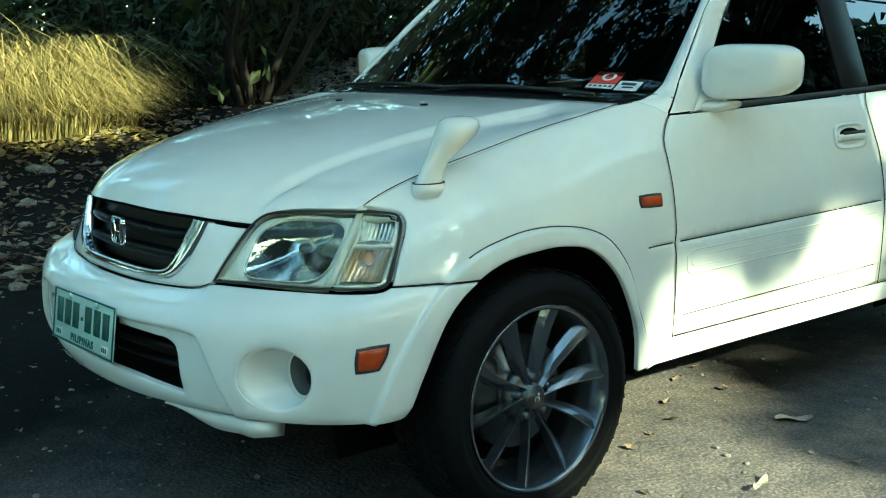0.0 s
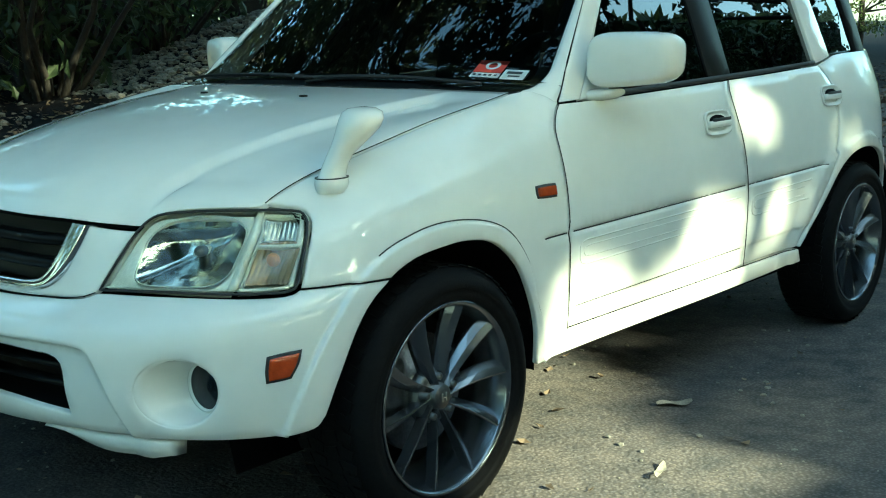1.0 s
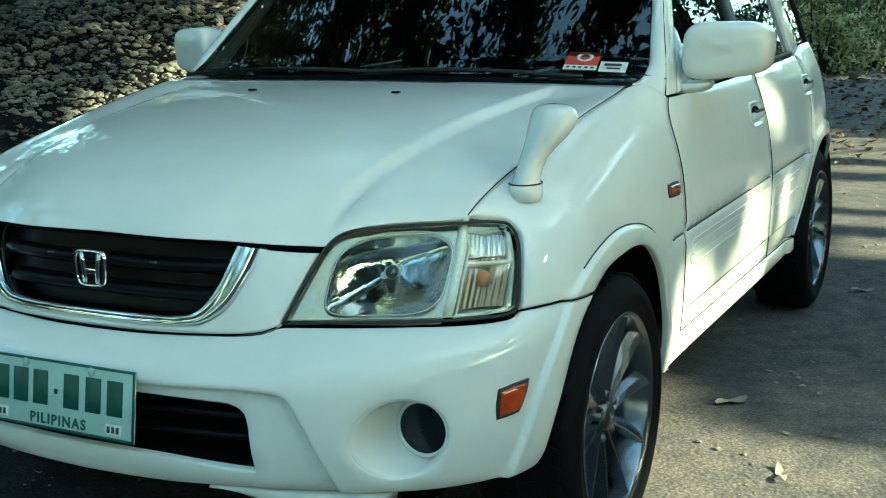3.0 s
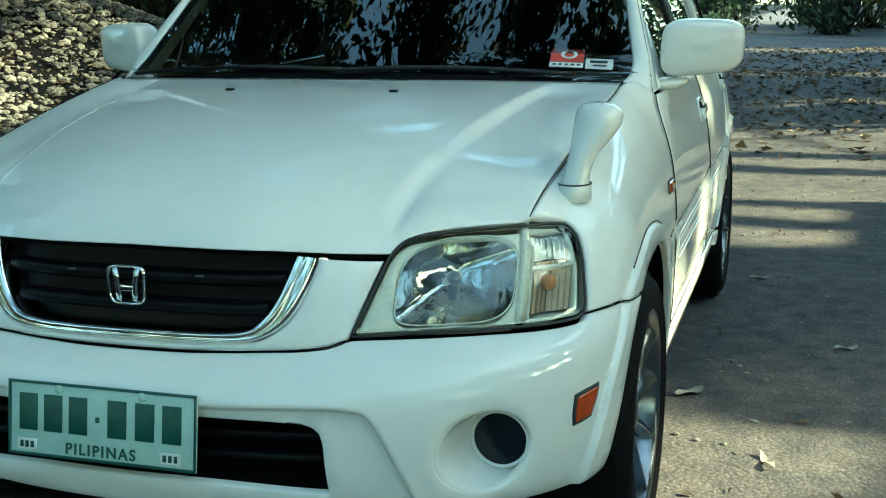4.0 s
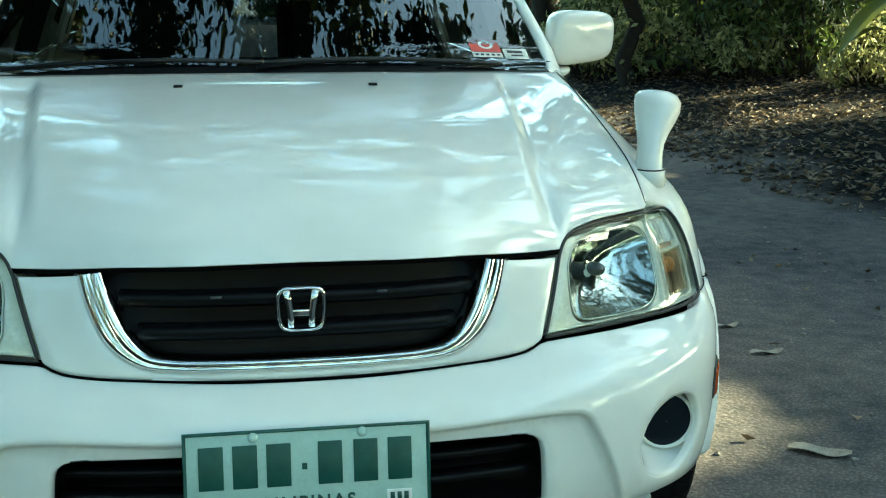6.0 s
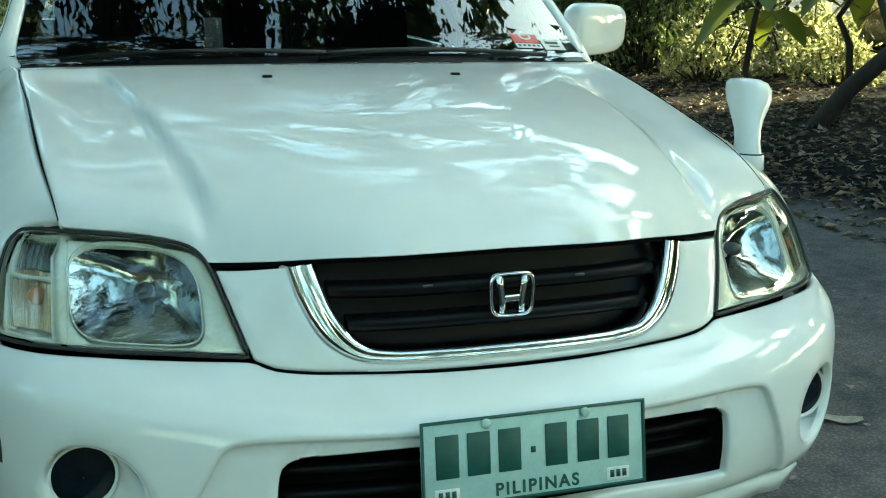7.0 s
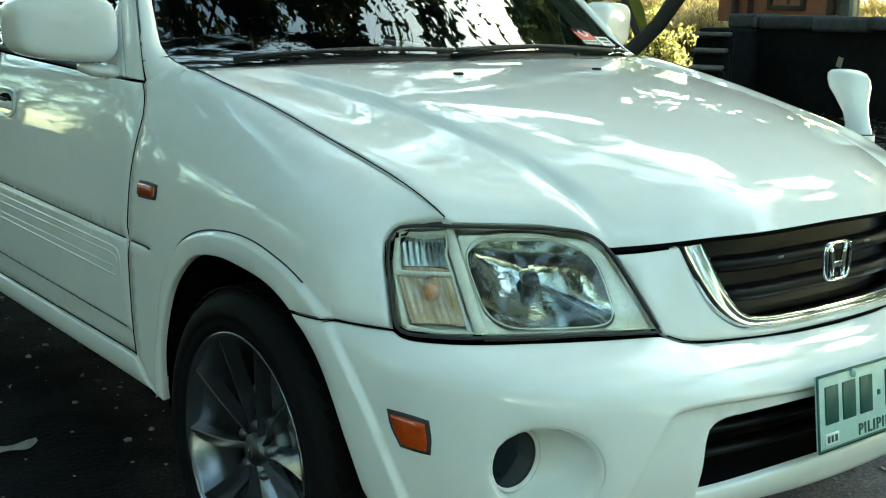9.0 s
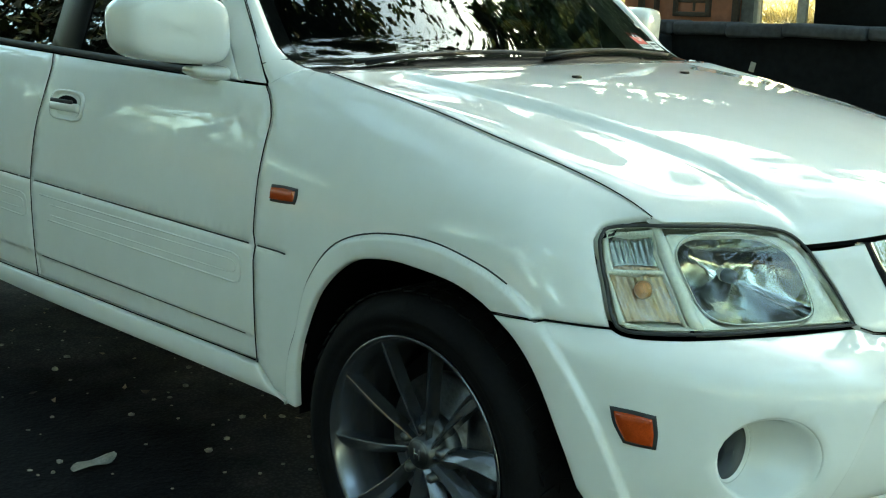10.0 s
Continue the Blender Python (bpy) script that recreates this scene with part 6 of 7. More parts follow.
def make_shade_tree(seed, x0, x1, y0, y1, z0, z1, count, size):
    """A tall tree whose dense crown leaves gaps for the sun."""
    r = random.Random(seed)
    cx, cy = (x0 + x1) / 2, (y0 + y1) / 2
    bx, by = (cx + 2.5, cy) if cx > 0 else (-9.5, -5.0 if cy < 4 else 17.0)
    base = Vector((bx, by, ground_z(bx, by) - 0.2))
    tree = new("tree")
    bm = bmesh.new()
    crotch = Vector((cx, cy, (z0 + z1) / 2))
    limb(bm, base, crotch, 0.22, 0.12, r, 8, 10)
    pts = []
    while len(pts) < count:
        n = np.array([(r.uniform(x0, x1), r.uniform(y0, y1), r.uniform(z0, z1)) for _ in range(4000)])
        foot = n[:, :2] - np.array([[SUN_DIR.x, SUN_DIR.y]]) * (n[:, 2:3] / SUN_DIR.z)
        ok = np.ones(len(n), bool)
        for poly in LIT:
            ins, far = inside(foot, poly)
            ok &= ~ins & (far > size * 0.22)
        pts += [Vector(p) for p in n[ok]]
    pts = pts[:count]
    for k in range(14):
        limb(bm, crotch.lerp(base, r.uniform(0, 0.3)), pts[k * 7], 0.07, 0.015, r, 5, 6)
    part("trunk", bm, BARK, tree)
    vs, fs = [], []
    side0 = SUN_DIR.cross(Vector((0, 0, 1))).normalized()
    up0 = side0.cross(SUN_DIR)
    for p in pts:
        d = (side0 * r.gauss(0, 1) + up0 * r.gauss(0, 1) + SUN_DIR * r.gauss(0, 0.45)).normalized()
        s = (d.cross(SUN_DIR) + rand_dir(r) * 0.25).normalized()
        u = s.cross(d)
        L = size * r.uniform(0.7, 1.2); W = L * r.uniform(0.5, 0.7)
        k = len(vs)
        p = p - d * L * 0.45
        vs += [p, p + d * L * 0.45 + s * W / 2 + u * W * 0.1, p + d * L - u * L * 0.08, p + d * L * 0.45 - s * W / 2 + u * W * 0.1]
        fs += [(k, k + 1, k + 2), (k, k + 2, k + 3)]
    quick(vs, fs, "crown", LEAF_DARK, tree)
    return tagged(tree, "tall shade tree, its dense dark-green crown out of view", "tree", "shade trees")


# the last three, over the right verge, are added unseen to block the sun
for i, (x0, x1, y0, y1, z0, z1, n, s) in enumerate(((8.5, 12.5, -3.5, 2.0, 2.6, 8.2, 26000, 0.27), (8.5, 12.5, 2.0, 8.0, 2.6, 8.8, 30000, 0.27), (9.0, 13.5, 8.0, 15.0, 2.0, 9.0, 9000, 0.42), (9.5, 14.0, 15.0, 24.0, 2.0, 9.0, 13000, 0.5), (8.5, 13.0, -10.0, -3.5, 2.4, 9.0, 9000, 0.42), (10, 15, 24, 36, 2.0, 9.5, 9000, 0.6), (-7.5, -4.2, 3.0, 9.0, 2.7, 6.8, 15000, 0.16), (-7.5, -4.2, 9.0, 16.0, 2.9, 7.4, 11000, 0.22), (-7.5, -4.0, 0.5, 3.0, 2.9, 6.8, 6000, 0.16))):
    make_shade_tree(40 + i, x0, x1, y0, y1, z0, z1, n, s)

# ---- verge things ----
def make_grass(seed, n, radius, height):
    """A tussock of long arching dry blades."""
    r = random.Random(seed)
    vs, fs = [], []
    for _ in range(n):
        a, q = r.uniform(0, 6.283), radius * r.random() ** 0.6
        p = Vector((math.cos(a) * q, math.sin(a) * q, 0))
        out = Vector((math.cos(a), math.sin(a), 0)) + Vector((r.gauss(0, 0.6), r.gauss(0, 0.6), 0))
        out.normalize()
        h, reach, w = height * r.uniform(0.35, 1.0), height * r.uniform(0.25, 1.0), r.uniform(0.006, 0.014)
        s = out.cross(Vector((0, 0, 1))) * w
        k = len(vs)
        for j in range(8):
            t = j / 7
            c = p + out * reach * t ** 1.6 + Vector((0, 0, h * (1.75 * t - 1.35 * t ** 2.4)))
            vs += [c - s * (1 - t * 0.9), c + s * (1 - t * 0.9)]
        fs += [(k + 2 * j, k + 2 * j + 1, k + 2 * j + 3, k + 2 * j + 2) for j in range(7)]
    return vs, fs


_v, _f = make_grass(2, 2400, 0.85, 1.2)
for i, (x, y, sc) in enumerate(((-8.3, 2.7, 0.9), (-8.8, 3.4, 0.8), (-9.3, 2.5, 1.15), (-8.1, 1.6, 0.95), (-9.9, 3.3, 1.25), (-8.9, 1.0, 1.2), (-10.2, 1.9, 1.5)) + tuple((10.2 + 1.05 * (k % 5) + 0.3 * math.sin(k * 2.1), 5.6 + 1.5 * (k // 5) + 0.4 * math.sin(k * 1.3), 0.75 + 0.2 * math.sin(k * 3.7)) for k in range(25))):
    g = quick(_v, _f, "dry_grass_tussock", DRYGRASS) if i == 0 else new("dry_grass_tussock", _gme)
    _gme = g.data
    g.matrix_basis = Matrix.Translation((x, y, ground_z(x, y) - 0.03)) @ Matrix.Rotation(i * 1.3, 4, "Z") @ Matrix.Scale(sc, 4)
    tagged(g, "tussock of long dry yellow grass", "grass", "dry grass tussocks")


def scatter_leaves(n, where, size, seed, name, label, mat=LITTER, lift=0.004):
    """Fallen leaves lying on the ground, one joined litter."""
    r = random.Random(seed)
    vs, fs = [], []
    while len(fs) < 4 * n:
        x, y = where(r)
        z = ground_z(x, y) + lift
        a = r.uniform(0, 6.283)
        d, s = Vector((math.cos(a), math.sin(a), r.gauss(0, 0.18))), Vector((-math.sin(a), math.cos(a), r.gauss(0, 0.18)))
        L = size * r.uniform(0.5, 1.3); W = L * r.uniform(0.35, 0.6)
        p = Vector((x, y, z))
        c1, c2 = abs(r.gauss(0, 0.18)) * L, abs(r.gauss(0, 0.18)) * L
        k = len(vs)
        vs += [p - d * L / 2 + Vector((0, 0, c1)), p - d * L * 0.1 + s * W / 2 + Vector((0, 0, c2)), p + d * L / 2 + Vector((0, 0, c1)), p - d * L * 0.1 - s * W / 2 + Vector((0, 0, c2)), p - d * L * 0.05]
        fs += [(k, k + 3, k + 4), (k + 3, k + 2, k + 4), (k + 2, k + 1, k + 4), (k + 1, k, k + 4)]
    return tagged(quick(vs, fs, name, mat), label, "leaf litter", kind="stuff")


def left_bank(r):
    y = r.gauss(6, 5.5) if r.random() < 0.75 else r.uniform(-12, 30)
    return bank_edge(y) + abs(r.gauss(0, 1)) * 2.6 - 0.12 + 0.2 * noise.noise(Vector((y * 1.3, 0, 0))), y


def right_verge(r):
    y = r.gauss(5, 5.5)
    return -3.2 - abs(r.gauss(0, 1)) * 3.2 + 0.5 * noise.noise(Vector((y * 0.8, 5, 0))), y


def on_road(r):
    return r.uniform(-3.2, 3.0), r.uniform(-1.5, 16)


scatter_leaves(22000, left_bank, 0.07, 61, "leaf_litter_left", "brown dry leaf litter on the roadside bank")
scatter_leaves(9000, right_verge, 0.09, 62, "leaf_litter_right", "dry leaves and chips on the gravelly verge")
def far_road(r):
    return r.uniform(-6.0, 3.6), 8.0 + 16 * r.random() ** 0.8


scatter_leaves(7000, far_road, 0.11, 64, "leaf_litter_far", "brown dead leaves strewn over the road behind the car")
def grass_foot(r):
    return -8.0 + r.gauss(0, 0.55), r.uniform(0.4, 3.8)


scatter_leaves(1600, grass_foot, 0.11, 65, "grass_chaff", "pale dry chaff and dead leaves at the foot of the grass", DRYGRASS)
scatter_leaves(1100, on_road, 0.04, 63, "leaf_litter_road", "a few scattered dry leaves on the road")


def scatter_stones(n, where, lo, hi, seed, name, label):
    r = random.Random(seed)
    bm = bmesh.new()
    bmesh.ops.create_icosphere(bm, subdivisions=1, radius=1.0)
    bv, bf = [v.co.copy() for v in bm.verts], [tuple(v.index for v in f.verts) for f in bm.faces]
    bm.free()
    vs, fs = [], []
    for _ in range(n):
        x, y = where(r)
        s = lo + (hi - lo) * r.random() ** 3
        m = Matrix.Rotation(r.uniform(0, 6.28), 3, "Z") @ Matrix.Diagonal((s * r.uniform(0.8, 1.4), s, s * r.uniform(0.4, 0.8)))
        k = len(vs)
        o = Vector((x, y, ground_z(x, y) + s * 0.15))
        vs += [o + m @ (v * r.uniform(0.8, 1.15)) for v in bv]
        fs += [tuple(i + k for i in f) for f in bf]
    return tagged(quick(vs, fs, name, STONE), label, "gravel", kind="stuff")


def on_heap(r):
    while True:
        x, y = r.uniform(-14, -3.2), r.uniform(4.5, 16)
        if math.hypot((x + 8.6) / 4.6, (y - 10.4) / 4.4) < 1 and r.random() < 0.9:
            return x, y


scatter_stones(16000, on_heap, 0.014, 0.065, 71, "gravel_heap_stones", "grey and tan stones covering the gravel heap")
scatter_stones(2600, right_verge, 0.012, 0.07, 72, "verge_gravel", "loose gravel on the verge")
scatter_stones(5000, on_road, 0.003, 0.013, 73, "road_grit", "fine grit on the dirt road")

# single leaves on the road beside the car
def fallen_leaf(x, y, turn, L, W, label):
    bm = bmesh.new()
    rows = []
    for i in range(9):
        t = i / 8
        w = W * math.sin(math.pi * (0.04 + 0.92 * t)) ** 0.8
        rows.append([bm.verts.new((L * (t - 0.5), w * k, 0.006 + 0.18 * abs(k) * w + 0.02 * (t - 0.5) ** 2 + 0.006 * math.sin(7 * t + k))) for k in (-0.5, -0.25, 0, 0.25, 0.5)])
    grid_faces(bm, rows)
    ob = part("fallen_leaf", bm, PALE_LEAF)
    ob.matrix_basis = Matrix.Translation((x, y, ground_z(x, y))) @ Matrix.Rotation(turn, 4, "Z")
    return tagged(ob, label, "leaf", "leaves on the road")


for x, y, t, L, W in ((0.86, 1.83, 0.9, 0.12, 0.05), (1.0, 3.65, 0.3, 0.10, 0.05), (1.70, 1.86, 0.1, 0.13, 0.045), (1.46, 1.0, -0.5, 0.17, 0.07), (1.12, 1.30, 1.9, 0.11, 0.03), (-0.99, 1.75, 0.2, 0.14, 0.06), (-0.97, 1.29, 0.5, 0.06, 0.03), (1.35, 2.55, 0.4, 0.09, 0.04), (1.55, 3.1, 1.2, 0.08, 0.04), (1.72, 2.25, 0.2, 0.10, 0.04), (-1.25, 2.2, 0.9, 0.12, 0.05), (-1.45, 1.95, 0.3, 0.07, 0.04)):
    fallen_leaf(x, y, t, L, W, "curled pale dry leaf lying on the road")

# ---- broad-leaved plant, leaning tree, steps, wall and hut on the bank ----
def broad_leaf(bm, base, d, L, W, droop):
    side = d.cross(Vector((0, 0, 1))).normalized()
    rows = []
    for i in range(9):
        t = i / 8
        w = W * (math.sin(math.pi * min(1, 0.12 + 0.88 * t)) ** 0.7) * (1 - 0.35 * t)
        c = base + d * L * t - Vector((0, 0, droop * L * t * t))
        rows.append([bm.verts.new(c + side * w * k + Vector((0, 0, 0.22 * abs(k) * w))) for k in (-0.5, -0.25, 0, 0.25, 0.5)])
    grid_faces(bm, rows)


def make_broad_plant(seed, h, n, L):
    r = random.Random(seed)
    pl = new("broad_leaved_plant")
    bm = bmesh.new()
    limb(bm, Vector((0, 0, -0.1)), Vector((0.1, 0.05, h)), 0.035, 0.02, r, 6, 7)
    stem = part("stem", bm, BARK, pl)
    for k in range(n):
        a = 2.4 * k
        z = h * (0.45 + 0.55 * k / n)
        b = Vector((0.1 * z / h, 0.05 * z / h, z))
        d = Vector((math.cos(a), math.sin(a), r.uniform(0.1, 0.6))).normalized()
        bm = bmesh.new()
        tip = b + d * 0.25
        limb(bm, b, tip, 0.010, 0.006, r, 3, 5)
        broad_leaf(bm, tip, Vector((d.x, d.y, r.uniform(-0.7, 0.1))).normalized(), L * r.uniform(0.7, 1.2), L * 0.62, 0.35)
        part("leaf", bm, LEAF_BIG, pl)
    return tagged(pl, "broad-leaved plant with large drooping green leaves", "plant", "broad-leaved plants")


for i, (x, y, h) in enumerate(((5.9, 6.6, 1.6), (5.3, 7.2, 1.3), (6.9, 7.2, 1.9))):
    p = make_broad_plant(80 + i, h, 11, 0.5)
    p.location = (x, y, ground_z(x, y))
bm = bmesh.new()
_r = random.Random(5)
limb(bm, Vector((5.15, 6.08, 0.2)), Vector((7.0, 4.3, 3.2)), 0.075, 0.055, _r, 8, 10)
limb(bm, Vector((5.55, 5.70, 0.85)), Vector((5.5, 6.6, 2.6)), 0.03, 0.018, _r, 5, 7)
lean = new("tree")
part("trunk", bm, BARK, lean)
_v, _f = leaf_cloud([(Vector((7.0 + _r.gauss(0, 0.9), 4.4 + _r.gauss(0, 0.9), 3.5 + _r.random())), 0.6) for _ in range(16)], 40, 0.14, _r)
quick(_v, _f, "crown", LEAF, lean)
tagged(lean, "leaning tree with a dark crooked trunk beside the steps", "tree")

# retaining wall with its coping
wall = new("retaining_wall")
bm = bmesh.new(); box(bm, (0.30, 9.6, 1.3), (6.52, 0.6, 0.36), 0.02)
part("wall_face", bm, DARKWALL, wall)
_r, _y = random.Random(4), -4.2
while _y < 5.35:
    _l = min(_r.uniform(0.30, 0.85), 5.42 - _y)
    bm = bmesh.new(); box(bm, (_r.uniform(0.38, 0.46), _l - 0.015, _r.uniform(0.105, 0.125)), (6.50 + _r.uniform(-0.02, 0.02), _y + _l / 2, 1.040 + _r.uniform(-0.012, 0.008)), 0.028, Matrix.Rotation(radians(_r.uniform(-1.6, 1.6)), 3, "X"), 3)
    part("coping_stone", bm, COPING, wall)
    _y += _l
for _y, _z, _h in ((5.34, 0.73, 0.10), (5.25, 0.78, 0.07), (4.33, 0.74, 0.08)):
    bm = bmesh.new(); box(bm, (0.004, 0.05, _h), (6.369, _y, _z), 0.0015, Matrix.Rotation(radians(14), 3, "X"))
    part("paint_mark", bm, CREAM, wall, "pale paint mark")
tagged(wall, "retaining wall with grey coping stones, its shade put into a near-black colour", "wall", kind="structure")

# steps up to the hut
steps = new("garden_steps")
_turn = Matrix.Rotation(radians(35), 3, "Z")
# added block that fills the dark gap between steps and wall
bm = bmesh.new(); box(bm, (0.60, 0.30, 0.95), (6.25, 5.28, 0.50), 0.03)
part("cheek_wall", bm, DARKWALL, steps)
# pale treads and near-black risers: lit tops and shade put into their colours
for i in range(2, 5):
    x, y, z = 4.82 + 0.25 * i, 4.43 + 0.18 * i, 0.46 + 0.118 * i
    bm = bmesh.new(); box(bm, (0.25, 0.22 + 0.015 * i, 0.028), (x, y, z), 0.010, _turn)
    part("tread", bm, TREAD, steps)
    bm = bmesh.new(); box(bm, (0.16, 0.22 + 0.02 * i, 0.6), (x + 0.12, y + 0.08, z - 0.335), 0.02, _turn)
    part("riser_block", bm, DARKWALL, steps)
tagged(steps, "weathered concrete garden steps beside the wall", "steps")

# hut: terracotta wall with a framed shutter, roof above
hut = new("hut")
bm = bmesh.new(); box(bm, (0.16, 1.30, 1.9), (7.48, 5.78, 1.95), 0.01)
part("wall", bm, TERRACOTTA, hut)
for y, w, mat in ((5.14, 0.06, WOOD), (6.02, 0.035, WOOD), (6.20, 0.05, WOOD), (4.92, 0.045, CREAM), (4.47, 0.08, CREAM)):
    bm = bmesh.new(); box(bm, (0.06, w, 1.9), (7.37, y, 1.95), 0.008)
    part("post", bm, mat, hut)
win = new("shutter"); win.parent = hut
for sz, at in (((0.05, 0.045, 0.6), (7.375, 5.44, 1.42)), ((0.05, 0.045, 0.6), (7.375, 5.80, 1.42)), ((0.05, 0.40, 0.045), (7.375, 5.62, 1.14)), ((0.05, 0.40, 0.045), (7.375, 5.62, 1.70)), ((0.03, 0.025, 0.5), (7.385, 5.60, 1.42)), ((0.03, 0.34, 0.025), (7.385, 5.62, 1.26))):
    bm = bmesh.new(); box(bm, sz, at, 0.006)
    part("frame_bar", bm, WOOD, win)
bm = bmesh.new(); box(bm, (0.02, 0.34, 0.52), (7.392, 5.62, 1.42), 0.004)
part("board", bm, TERRACOTTA, win)
bm = bmesh.new(); box(bm, (0.10, 0.17, 1.9), (7.46, 5.03, 1.95), 0.01)
part("side_panel", bm, CONCRETE, hut, "grey concrete panel")
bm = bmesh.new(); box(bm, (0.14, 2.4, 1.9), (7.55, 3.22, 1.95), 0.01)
part("wall", bm, DARKWALL, hut, "near-black side wall")
bm = bmesh.new(); box(bm, (1.8, 0.16, 1.9), (8.4, 6.34, 1.95), 0.01)
part("wall", bm, TERRACOTTA, hut)
bm = bmesh.new(); box(bm, (2.6, 4.8, 0.10), (8.3, 4.3, 2.95), 0.02, Matrix.Rotation(radians(-10), 3, "Y"))
part("roof", bm, WOOD, hut)
tagged(hut, "small terracotta-painted hut with dark posts and a shutter", "hut")

def shades_nothing(p, margin=0.35):
    """Whether a clump at p keeps the sun off none of the sunny spots."""
    q = sun_foot(p)
    for poly in LIT:
        ins, far = inside(np.array([[q.x, q.y]]), poly)
        if ins[0] or far[0] < margin:
            return False
    return True


def canopy_tree(seed, base, fork, regions, loose, gaps, leaf, label):
    """A large tree whose limbs carry dense leaf clumps over the road, with gaps of sky between the clumps.
    regions: rows of (x0, x1, y0, y1, z0, z1, clumps, least and largest radius, leaves each);
    loose: rows of (x0, x1, y0, y1, z0, z1, sprigs); gaps: rows of (x, y, radius) where the crown is thin."""
    r = random.Random(seed)
    tree = new("tree")
    bm = bmesh.new()
    base, fork = Vector(base), Vector(fork)
    limb(bm, base, fork, 0.30, 0.20, r, 8, 11)
    vs, fs = [], []
    for x0, x1, y0, y1, z0, z1, count, lo, hi, per in regions:
        for k in range(count):
            c = Vector((r.uniform(x0, x1), r.uniform(y0, y1), r.uniform(z0, z1)))
            rad = r.uniform(lo, hi)
            k8 = 7.2 / (c.z - 1.0)
            if not shades_nothing(c, rad * 0.7) or any(math.hypot(c.x * k8 - gx, 0.8 + (c.y - 0.8) * k8 - gy) < gr + rad * 0.4 for gx, gy, gr in gaps):
                continue
            if k % 9 == 0:
                limb(bm, fork, c, 0.05, 0.012, r, 6, 6)
            v, f = leaf_cloud([(c, rad)], per, leaf, r, 0.75)
            fs += [tuple(i + len(vs) for i in q) for q in f]
            vs += v
    # loose twigs between the clumps, which break up the sky
    for x0, x1, y0, y1, z0, z1, count in loose:
        p = np.array([(r.uniform(x0, x1), r.uniform(y0, y1), r.uniform(z0, z1)) for _ in range(count)])
        foot = p[:, :2] - np.array([[SUN_DIR.x, SUN_DIR.y]]) * (p[:, 2:3] / SUN_DIR.z)
        ok = np.ones(count, bool)
        for poly in LIT:
            ins, far = inside(foot, poly)
            ok &= ~ins & (far > 0.06)
        v, f = leaf_cloud([(Vector(q), 0.14) for q in p[ok]], 4, leaf * 0.7, r, 0.75)
        fs += [tuple(i + len(vs) for i in q) for q in f]
        vs += v
    part("trunk", bm, BARK, tree)
    quick(vs, fs, "crown", LEAF_DARK, tree)
    return tagged(tree, label, "tree")


# the clumps ahead of the car are added, unseen, to dim its front
canopy_tree(17, (-6.8, -2.8, 0.1), (-5.8, -1.2, 5.4), ((-7.0, 3.4, -2.2, 4.2, 6.2, 7.6, 340, 0.20, 0.42, 130), (3.4, 5.6, 0.0, 4.4, 6.4, 7.4, 12, 0.2, 0.42, 120), (-7.0, 4.5, -7.5, -2.2, 6.0, 7.8, 110, 0.3, 0.6, 150)), ((-7.0, 3.6, -2.2, 4.4, 6.0, 7.8, 3600), (3.6, 5.4, 0.0, 4.4, 6.2, 7.6, 150)), (), 0.18, "large tree with limbs reaching over the road")
canopy_tree(23, (8.2, 12.5, ground_z(8.2, 12.5) - 0.2), (6.8, 11.5, 5.4), ((-9.5, 11.0, 4.2, 16.0, 7.0, 9.6, 470, 0.28, 0.66, 125), (7.4, 11.0, -3.0, 4.2, 7.0, 9.0, 46, 0.25, 0.5, 100)), ((-9.5, 11.0, 4.2, 16.0, 7.0, 9.4, 3800), (7.4, 11.0, -3.0, 4.2, 7.0, 9.0, 420)), ((-0.2, 13.0, 0.9), (2.4, 12.2, 0.8), (4.4, 10.6, 0.9), (6.2, 8.4, 0.9), (7.6, 5.8, 0.8), (-3.2, 12.4, 0.8), (1.6, 9.0, 0.5), (4.6, 7.4, 0.5)), 0.26, "large tree with a wide crown over the road")

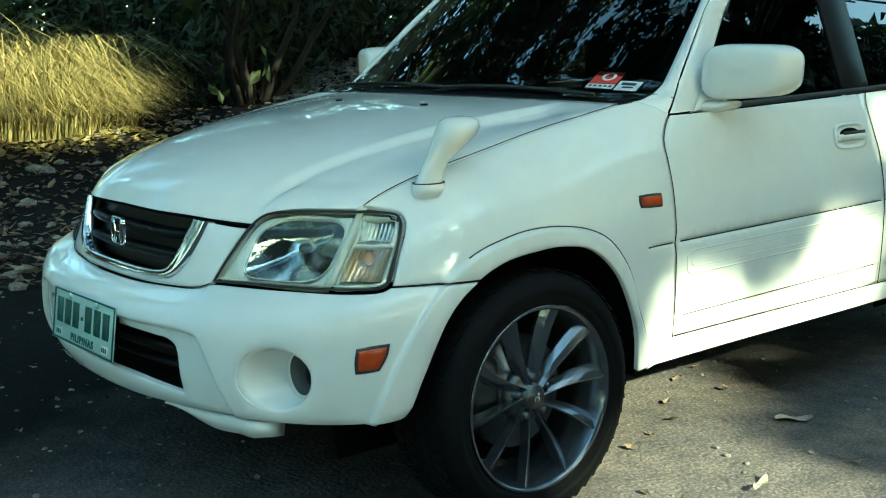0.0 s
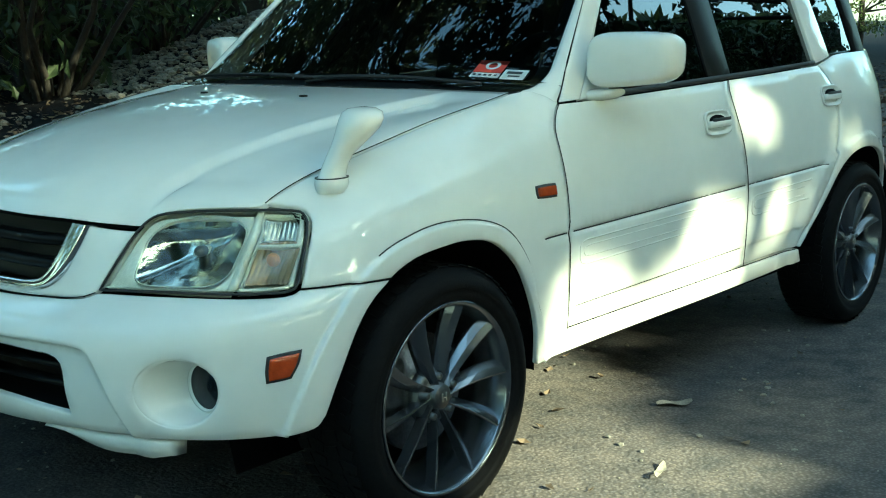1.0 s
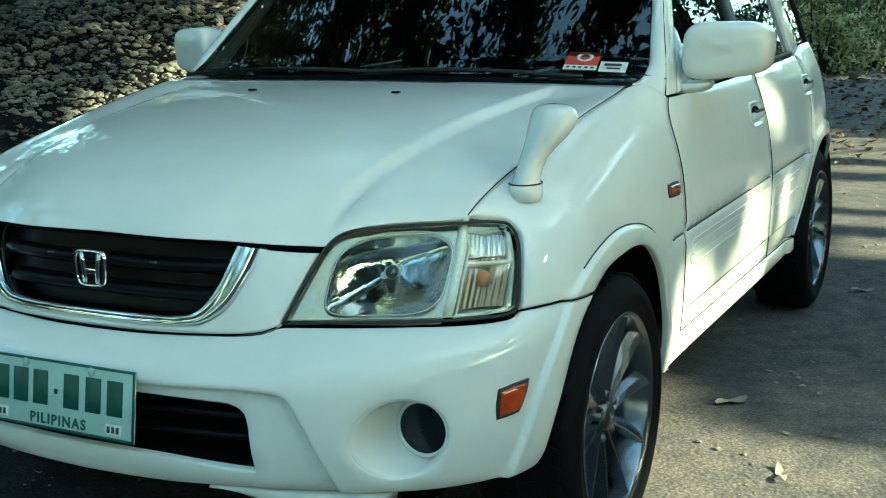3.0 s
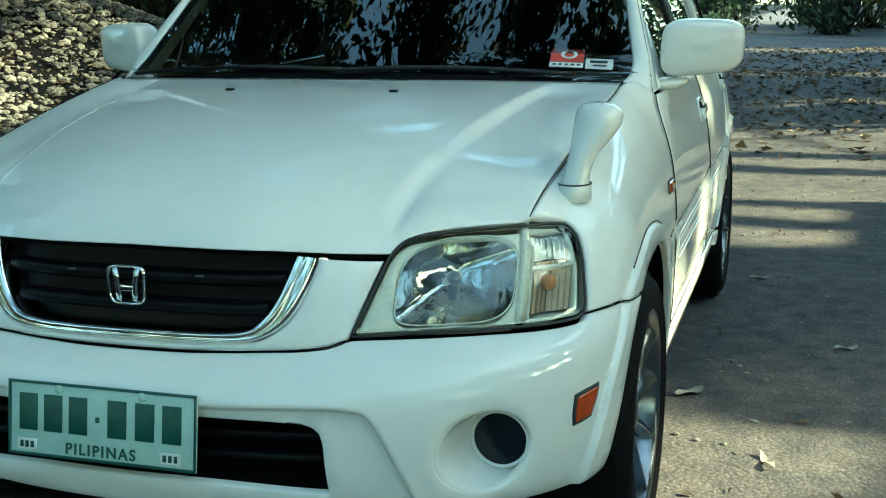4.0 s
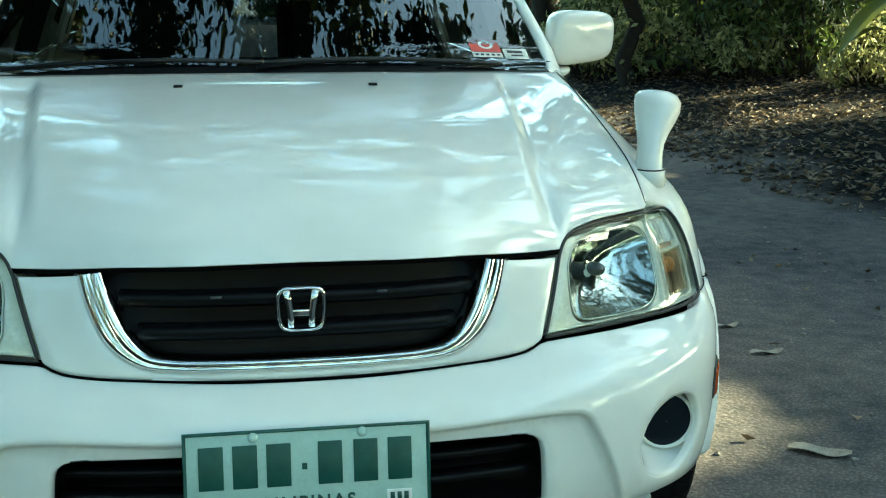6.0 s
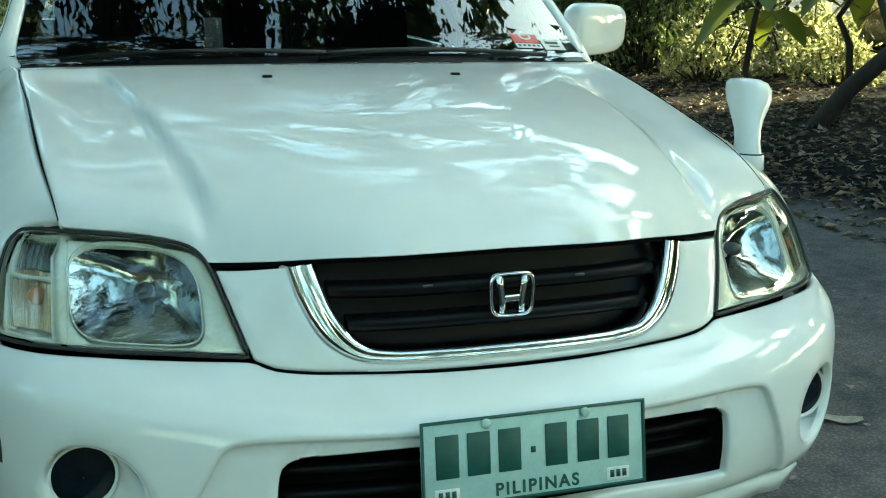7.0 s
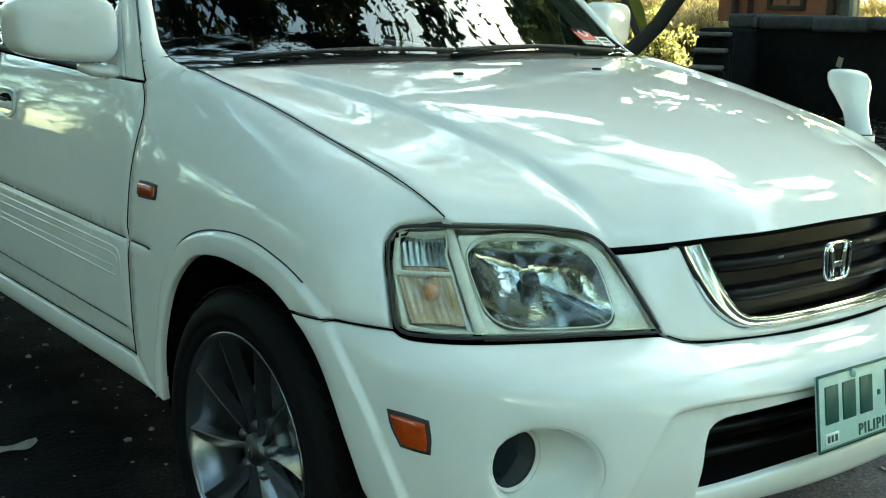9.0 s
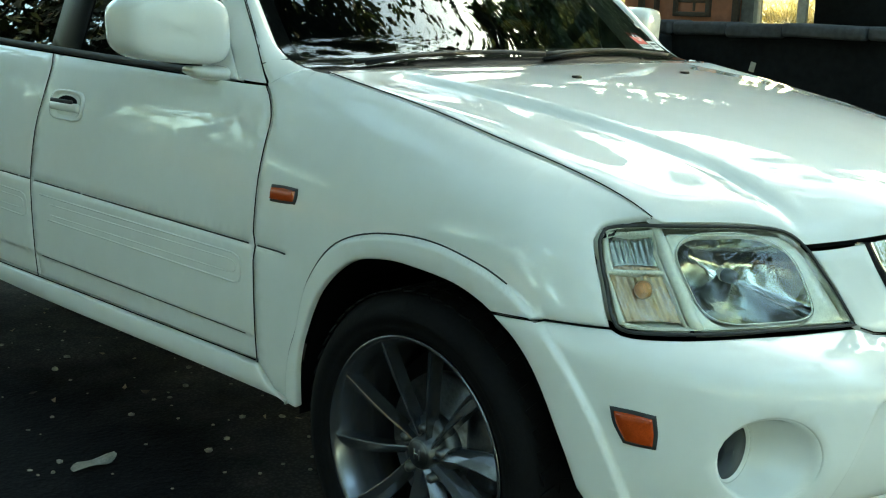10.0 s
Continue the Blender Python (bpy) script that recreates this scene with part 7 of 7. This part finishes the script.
# trees that arch over the road behind the car, their foliage broken by patches of sky
for _k, (_bx, _by, _n) in enumerate(((-8.0, 16.5, 22), (-3.6, 19.5, 22), (5.4, 18.0, 22), (9.6, 15.5, 20), (13.0, 12.5, 20))):
    _r = random.Random(90 + _k)
    arch = new("tree")
    bm = bmesh.new()
    _base, _fork = Vector((_bx, _by, ground_z(_bx, _by) - 0.1)), Vector((_bx * 0.8, _by, 4.2))
    limb(bm, _base, _fork, 0.24, 0.16, _r, 8, 10)
    _cl = []
    for k in range(_n):
        _tip = Vector((_bx + _r.uniform(-3.6, 3.6), _by + _r.uniform(-2.6, 2.6), _r.uniform(3.2, 10.0)))
        if k % 2 == 0:
            limb(bm, _fork, _tip, 0.07, 0.015, _r, 6, 6)
        _cl += [(_tip + Vector((_r.gauss(0, 0.5), _r.gauss(0, 0.5), _r.gauss(0, 0.4))), _r.uniform(0.26, 0.46)) for _ in range(2)]
    part("trunk", bm, BARK, arch)
    _v, _f = leaf_cloud([c for c in _cl if shades_nothing(c[0])], 60, 0.20, _r, 0.8)
    quick(_v, _f, "crown", LEAF_DARK if _k else LEAF, arch)
    tagged(arch, "roadside tree arching over the dirt road", "tree", "arching trees")

# unseen trees across the road ahead of the car, added to hold back sky light
for i in range(13):
    a = radians(200 + 11.7 * i)
    plant(TREES[i % 3], 13.5 * math.cos(a), 1.0 + 13.5 * math.sin(a), i * 1.1, 0.85 + 0.12 * (i % 3))

# sunlit shrubs on the bank
for x, y, sc in ((6.6, 11.3, 0.9), (5.9, 16.6, 1.1), (6.6, 17.4, 1.0), (5.3, 13.6, 0.7)):
    plant(SHRUBS[0], x, y, x * 3, sc)
for x, y, sc in ((4.7, 12.2, 0.42), (4.9, 18.5, 0.5), (6.4, 13.8, 0.45), (7.6, 15.2, 0.5)):
    plant(TREES[1], x, y, y, sc)

# unseen dark bushes ahead of the car, on its right, added to darken its right wheel
for i, (x, y) in enumerate(((-9.4, -3.6), (-10.2, -1.4), (-9.0, -6.4))):
    plant(SHRUBS[1], x, y, i * 0.9, 1.5 + 0.1 * (i % 4))

# broad-leaved saplings at the wood's edge; sun and shade are put into their leaf colours
LEAF_SUN = leaf_material("sun_tinted_leaves", (0.045, 0.07, 0.018), (0.60, 0.57, 0.28), 0.5, 0.5)
sapling = tagged(make_shrub(31, 1.4, 0.10, LEAF_SUN, 26, 60), "young sapling, sun and shade put into its small pale and dark leaves", "shrub", "saplings")
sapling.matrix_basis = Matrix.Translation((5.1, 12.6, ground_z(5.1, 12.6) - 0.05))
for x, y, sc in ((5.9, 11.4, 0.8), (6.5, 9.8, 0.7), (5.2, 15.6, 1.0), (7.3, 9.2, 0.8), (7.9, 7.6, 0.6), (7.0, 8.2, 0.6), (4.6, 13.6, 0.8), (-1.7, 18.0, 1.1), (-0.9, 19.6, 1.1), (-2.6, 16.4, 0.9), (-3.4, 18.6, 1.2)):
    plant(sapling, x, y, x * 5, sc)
